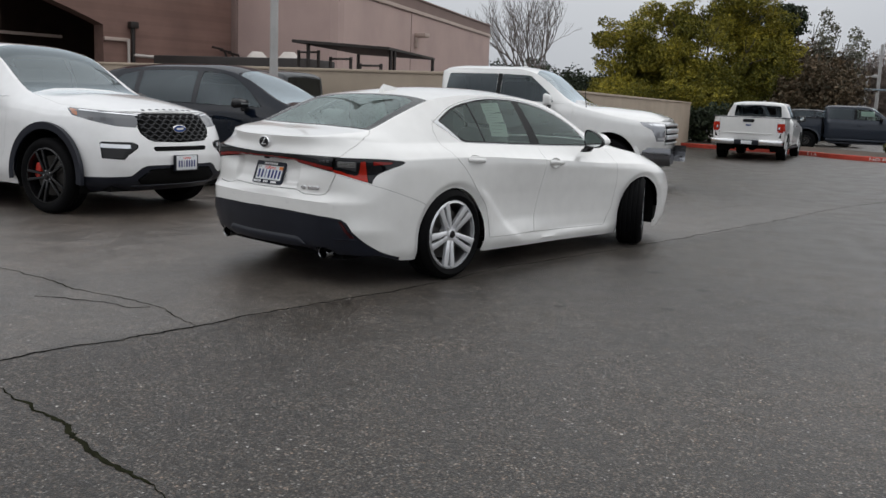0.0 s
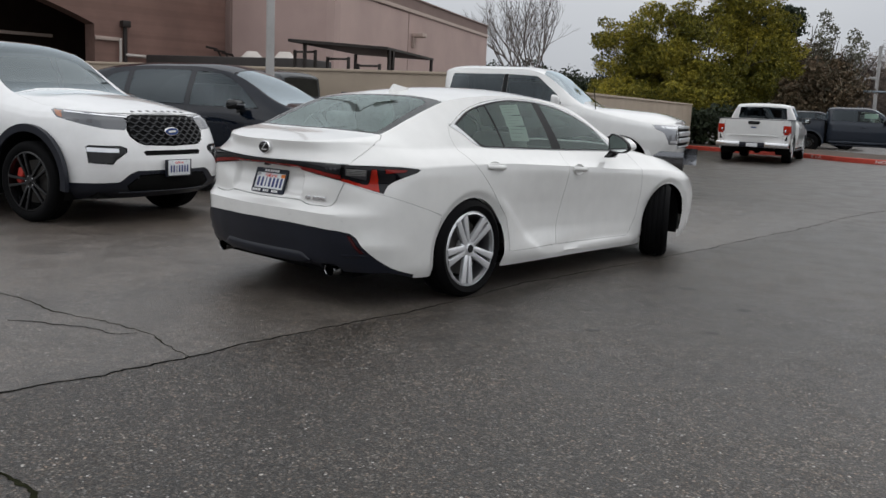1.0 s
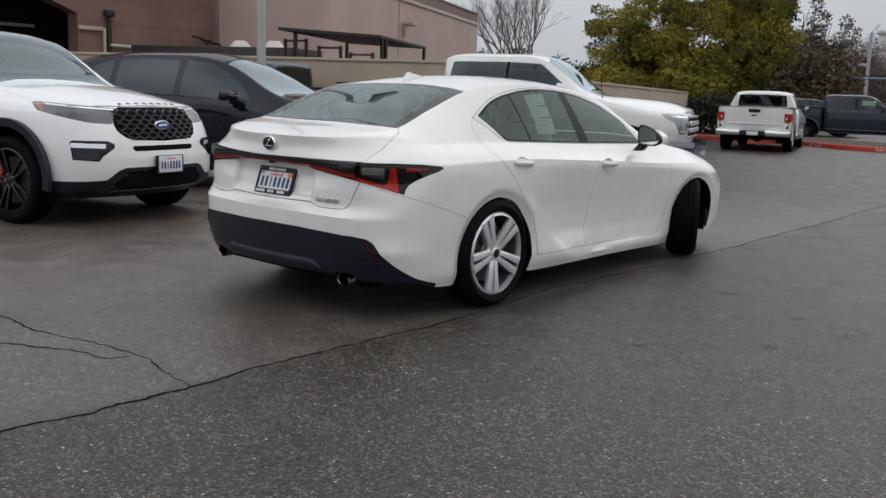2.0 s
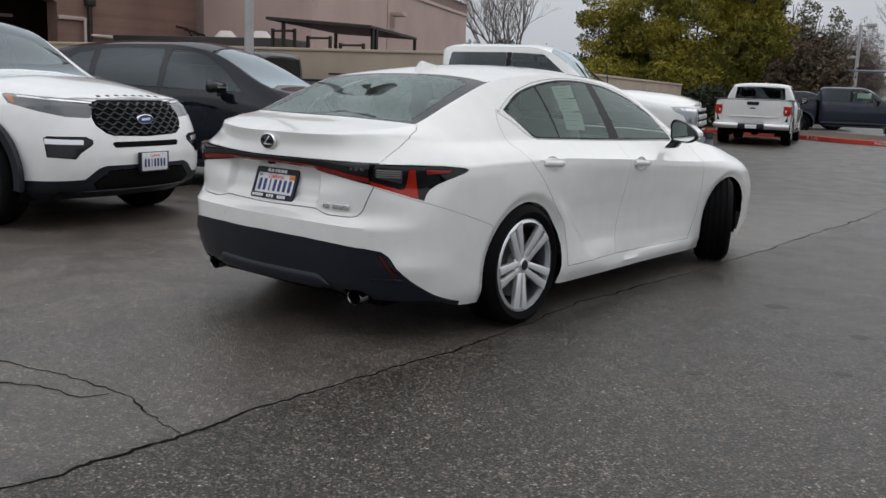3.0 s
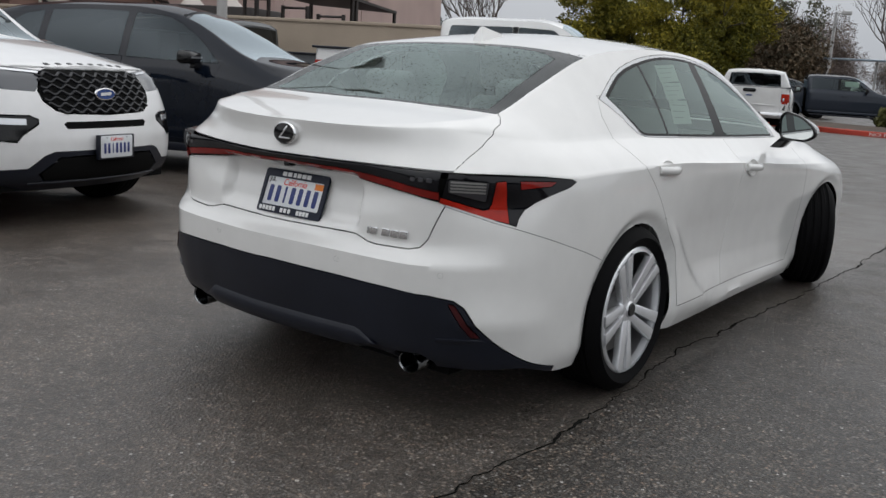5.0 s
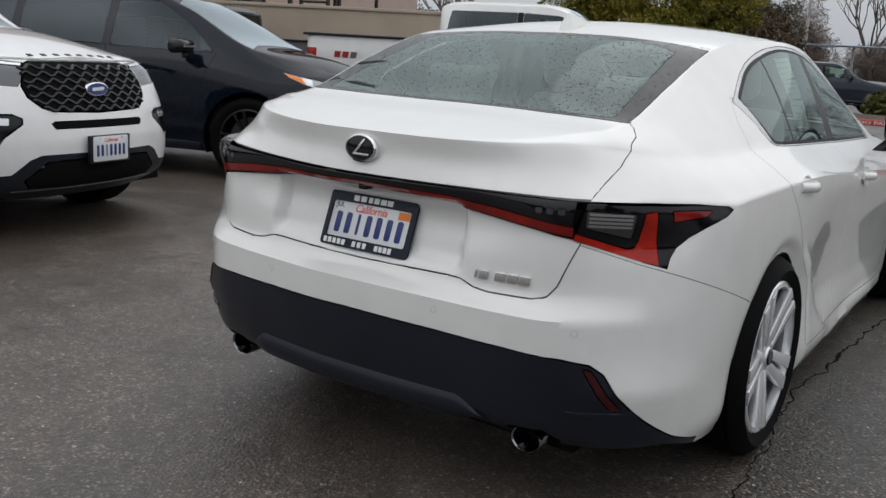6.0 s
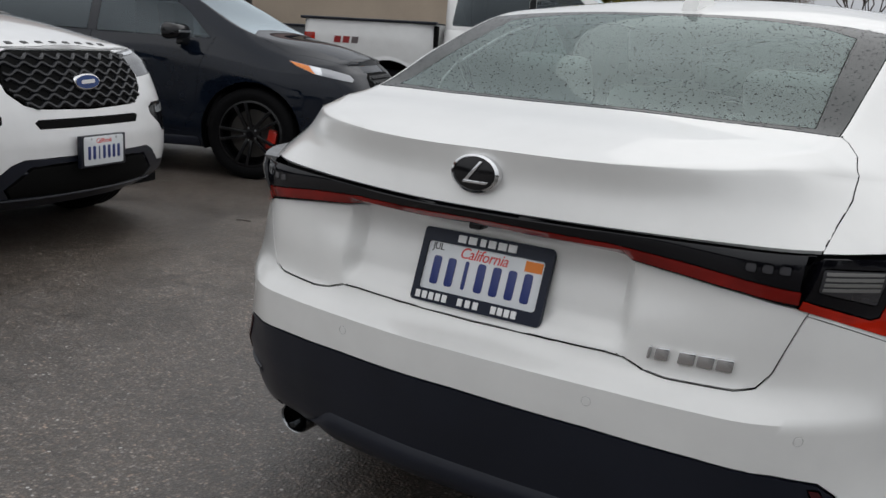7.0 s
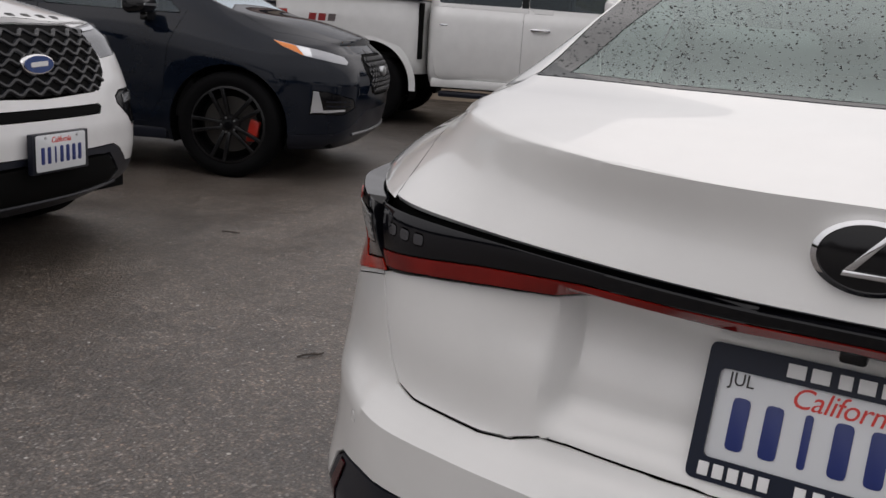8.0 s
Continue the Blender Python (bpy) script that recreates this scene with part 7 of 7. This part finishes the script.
def leaves(blobs, count, size, seed, shell=0.55, slim=.45):
    """Leaf sprays scattered through a union of ellipsoids, thickest near the outside; three blades a spray."""
    g = np.random.default_rng(seed)
    vol = np.array([b[3] * b[4] * b[5] for b in blobs]) ** (2 / 3)
    pick = g.choice(len(blobs), count, p=vol / vol.sum())
    b = np.array(blobs, float)[pick]
    d = g.normal(size=(count, 3))
    d /= np.linalg.norm(d, axis=1)[:, None]
    r = shell + (1.06 - shell) * g.random(count) ** 0.7
    lump = 1 + .10 * np.sin(d[:, 0] * 9 + b[:, 0]) * np.sin(d[:, 1] * 8 + b[:, 1]) + .08 * np.sin(d[:, 2] * 13)
    c = b[:, :3] + d * b[:, 3:6] * (r * lump)[:, None]
    keep = c[:, 2] > .15
    c, d = c[keep], d[keep]
    n = len(c)
    verts, faces = [], []
    for k in range(2):
        a = g.normal(size=(n, 3)) + d * .3
        a /= np.linalg.norm(a, axis=1)[:, None]
        e = np.cross(a, g.normal(size=(n, 3)))
        e /= np.linalg.norm(e, axis=1)[:, None]
        s = size * g.uniform(.55, 1.3, (n, 1))
        q = np.stack([c - a * s, c + e * s * slim, c + a * s, c - e * s * slim], axis=1).reshape(-1, 3)
        verts.append(q)
    verts = np.concatenate(verts)
    faces = np.arange(len(verts)).reshape(-1, 4)
    me = bpy.data.meshes.new("leaves")
    me.from_pydata(verts.tolist(), [], faces.tolist())
    return me


def tufts(blobs, seed):
    """Break large crown forms into many leaf tufts, leaving gaps between them."""
    g = np.random.default_rng(seed + 500)
    out = []
    for b in blobs:
        for _ in range(int(10 + 5 * b[3] * b[5])):
            d = g.normal(size=3)
            d /= np.linalg.norm(d)
            r = g.uniform(.45, 1.0)
            k = g.uniform(.30, .62)
            out.append((b[0] + d[0] * b[3] * r, b[1] + d[1] * b[4] * r, b[2] + d[2] * b[5] * r, k * 1.25, k * 1.2, k * .75))
    return out


def limbs(bm, p, d, length, r, depth, rnd, spread=0.6, lift=0.15, forks=3, sides=6):
    """A limb that bends, tapers and forks."""
    pts = [p]
    q, v = Vector(p), Vector(d).normalized()
    n = 4
    for i in range(n):
        v = (v + Vector((rnd.uniform(-1, 1), rnd.uniform(-1, 1), rnd.uniform(-.6, 1) + lift)) * .16).normalized()
        q = q + v * (length / n)
        pts.append(q.copy())
    t = tube(pts, r, sides, r * .55, caps=False)
    made = {w: bm.verts.new(w.co) for w in t.verts}
    for f in t.faces:
        bm.faces.new([made[w] for w in f.verts])
    t.free()
    if depth == 0:
        return
    for k in range(forks + (depth > 2)):
        at = pts[-1] if k < 2 else pts[rnd.randint(2, n)]
        w = (v + Vector((rnd.uniform(-1, 1), rnd.uniform(-1, 1), rnd.uniform(-.4, .9))) * spread).normalized()
        limbs(bm, at, w, length * rnd.uniform(.58, .8), r * .52, depth - 1, rnd, spread, lift, forks, max(3, sides - 1))


def bare_tree(x, y, h, seed, label, group="bare trees"):
    t = thing("bare_tree", label, "tree", pose(x, y, 0), group)
    rnd = random.Random(seed)
    tr = bmesh.new()
    limbs(tr, (0, 0, -.1), (0, 0, 1), h * .28, h * .022, 0, rnd, lift=.6, sides=8)
    part("trunk", tr, BARK, t)
    cr = bmesh.new()
    top = Vector((0, 0, h * .26))
    for k in range(5):
        a = 2 * math.pi * k / 5 + rnd.uniform(-.4, .4)
        limbs(cr, top, (math.cos(a) * .7, math.sin(a) * .7, 1.0), h * .27, h * .009, 4, rnd, .75, .25, 3, 5)
    part("crown", cr, TWIG, t)
    return t


def leafy_tree(name, x, y, h, blobs, count, size, mat, seed, label, group="", trunk=True, reach=.32, fork=.25):
    t = thing(name, label, "tree", pose(x, y, 0), group)
    rnd = random.Random(seed)
    if trunk:
        tr = bmesh.new()
        limbs(tr, (0, 0, -.1), (0, 0, 1), h * max(.45, fork + .05), h * .03 * min(1, reach * 3.2), 0, rnd, lift=.8, sides=8)
        part("trunk", tr, BARK, t)
        for k in range(5):
            br = bmesh.new()
            a = 2 * math.pi * k / 5 + rnd.uniform(-.3, .3)
            limbs(br, (0, 0, h * fork), (math.cos(a), math.sin(a), .8 + (fork - .25) * 5), h * reach, h * reach * .044, 2, rnd, .7, .2, 2, 5)
            part("branch", br, BARK, t)
    me = leaves(tufts(blobs, seed) if count > 20000 else blobs, count, size, seed)
    me.materials.append(mat)
    ob = new("crown", me)
    ob.parent = t
    return t


leafy_tree("broadleaf_tree", -13.0, 32.9, 8.5,
           [(-2.9, -1.4, 3.9, 1.5, 1.5, 2.3), (-1.9, -.6, 4.6, 1.5, 1.5, 1.9), (-.3, .2, 5.6, 1.7, 1.7, 2.0), (.8, .4, 6.4, 1.5, 1.6, 2.0), (1.4, .8, 5.2, 1.2, 1.4, 1.8), (1.9, 1.0, 4.4, 1.1, 1.3, 1.6), (2.1, 1.1, 3.3, 1.0, 1.1, 1.3),
            (.5, -1.0, 3.6, 1.8, 1.5, 1.5), (1.4, -.2, 3.0, 1.4, 1.4, 1.3), (-1.4, -1.7, 3.1, 1.5, 1.3, 1.4), (-2.9, -1.9, 2.6, 1.2, 1.1, 1.0), (.6, -1.6, 2.2, 1.6, 1.1, .9), (1.8, .5, 2.2, 1.0, 1.1, .8), (-3.4, -2.6, 2.0, 1.0, .9, .7), (-2.0, -2.9, 1.9, 1.2, .9, .6), (-.4, -2.6, 1.8, 1.2, .9, .6)],
           110000, .062, LEAF_OLIVE, 11, "large dense tree with olive-yellow leaves behind the kerb", reach=.20)
leafy_tree("hedge", -11.4, 29.6, 1.8, [(-1.2, 0, .7, 1.3, .8, .9), (.6, .1, .75, 1.4, .8, .95), (2.2, .2, .7, 1.2, .8, .85)], 4200, .10, LEAF_DARK, 12, "dark green hedge under the olive tree", trunk=False)
leafy_tree("shrub", -3.6, 29.7, 1.0, [(0, 0, .5, .75, .6, .55), (.8, .2, .4, .6, .5, .45), (-.6, .3, .4, .5, .5, .4)], 1500, .11, LEAF_SHRUB, 13, "low yellow-green shrub in the planting strip", trunk=False)
leafy_tree("conifer", -21.8, 60.8, 9.6, [(0, 0, 7.6, 2.3, 2.0, 1.0), (.7, .3, 8.4, 1.5, 1.5, .7), (-.8, 0, 6.5, 2.2, 2.0, 1.0), (.4, 0, 5.2, 2.4, 2.2, 1.2)], 7000, .16, LEAF_DARK, 14, "dark green pine beyond the car park")
LEAF_THIN = leaf_material("thin_grey_leaves", (0.10, 0.105, 0.075), (0.22, 0.21, 0.15))
for x, y, h, seed in ((-16.4, 56.3, 8.4, 15), (-15.0, 57.9, 7.3, 16)):
    leafy_tree("slender_tree", x, y, h, [(0, 0, h * .66, .7, .7, .8), (.15, 0, h * .80, .7, .7, .7), (-.15, .1, h * .92, .45, .45, .45)], 800, .09, LEAF_THIN, seed, "tall slender tree with thin grey-green leaves", "slender trees", reach=.17, fork=.42)
for k, (x, y, h, s) in enumerate(((-30.4, 44.0, 9.6, 21), (-12.8, 72.0, 11.2, 22), (-8.0, 76.0, 9.8, 23), (-2.2, 70.0, 10.2, 24), (2.5, 78.0, 10.8, 25), (7.0, 72.0, 10.0, 26), (12.0, 76.0, 11.0, 27), (-35.5, 50.0, 8.6, 28), (18.5, 74.0, 10.5, 29))):
    bare_tree(x, y, h, s, "leafless grey-brown deciduous tree")
LEAF_RUST = leaf_material("rust_green_leaves", (0.055, 0.050, 0.030), (0.185, 0.128, 0.080))
# far belts of undergrowth close the view
for k, (x, y, w, h, mat, lab) in enumerate(((-30, 62, 11, 5.0, LEAF_DARK, "far dark green tree belt"), (-27, 89.5, 13, 8.6, LEAF_BROWN, "far brown thicket"), (-11, 95, 17, 6.0, LEAF_BROWN, "far brown thicket"), (12, 68, 11, 4.4, LEAF_DARK, "far dark green tree belt"), (30, 70, 14, 5.0, LEAF_BROWN, "far brown thicket"), (-46, 66, 12, 6.2, LEAF_DARK, "far dark green tree belt"), (-17.6, 56.0, 4.6, 6.4, LEAF_RUST, "rust-brown and green trees beyond the kerb"))):
    g = random.Random(40 + k)
    bl = [(g.uniform(-w * .5, w * .5), g.uniform(-2, 2), h * g.uniform(.25, .55), g.uniform(1.6, 3.0), 1.8, h * g.uniform(.28, .48)) for _ in range(20)]
    # bare thicket is made of thin twigs, the green belts of small leaves
    me = leaves(bl, 42000, .42, 60 + k, .30, .045) if mat == LEAF_BROWN else leaves(bl, 36000, .15, 60 + k, .30)
    me.materials.append(mat)
    tagged(new("tree_belt", me), lab, "trees", kind="stuff").matrix_world = pose(x, y, 0)

# long pale carport roofs far behind the trees' feet
CARPORT = varied(material("pale_blue_roofing", (0.34, 0.42, 0.50), 0.5), (0.34, 0.42, 0.50), 0.08, 1, 20)
for x, y, L in ((-6.0, 58.9, 17.0), (12, 61, 16)):
    c = thing("carport", "long pale blue carport roof on thin posts", "carport", pose(x, y, 0, 0, 0, 8))
    part("roof_sheet", block(-L / 2, L / 2, -.9, .9, 3.16, 3.24, .02), CARPORT, c)
    for k in range(6):
        part("post", block(-L / 2 + L * k / 5 - .06, -L / 2 + L * k / 5 + .06, -.06, .06, 0, 3.15), POLE_GREY, c)

# ---- litter ----
for x, y, a in ((-3.33, 1.60, 20), (-1.83, .418, 60)):
    lf = thing("twig", "small dark twig lying on the wet asphalt", "twig", pose(x, y, .004, 0, 0, a))
    part("stem", tube([(-.045, 0, .002), (-.01, .006, .004), (.03, -.004, .003), (.055, .004, .002)], .0035, 5), BARK, lf)
    part("leaf", prism([(-.01, .004), (.012, .016), (.03, .012), (.012, .0)], "z", .001, .004), BARK, lf)

# ---- unseen tree belts added behind and beside the viewer, to shape reflections ----
for k, (x, y, w, h, mat, lab) in enumerate(((34, -8, 24, 4.6, LEAF_DARK, "unseen dark tree belt added for reflections"), (30, 18, 22, 4.2, LEAF_BROWN, "unseen brown thicket added for reflections"), (22, -32, 24, 4.8, LEAF_DARK, "unseen dark tree belt added for reflections"), (-4, -40, 26, 4.6, LEAF_BROWN, "unseen brown thicket added for reflections"), (-26, -30, 24, 4.6, LEAF_DARK, "unseen dark tree belt added for reflections"), (-38, -10, 20, 5.0, LEAF_DARK, "unseen dark tree belt added for reflections"))):
    g = random.Random(140 + k)
    turn = math.atan2(y, x) + math.pi / 2
    bl = [(g.uniform(-w * .55, w * .55), g.uniform(-2, 2), h * g.uniform(.22, .6), g.uniform(1.8, 3.4), 2.0, h * g.uniform(.26, .42)) for _ in range(22)]
    me = leaves(bl, 4200, .36, 160 + k, .3)
    me.materials.append(mat)
    tagged(new("tree_belt", me), lab, "trees", kind="stuff").matrix_world = pose(x, y, 0, 0, 0, math.degrees(turn))
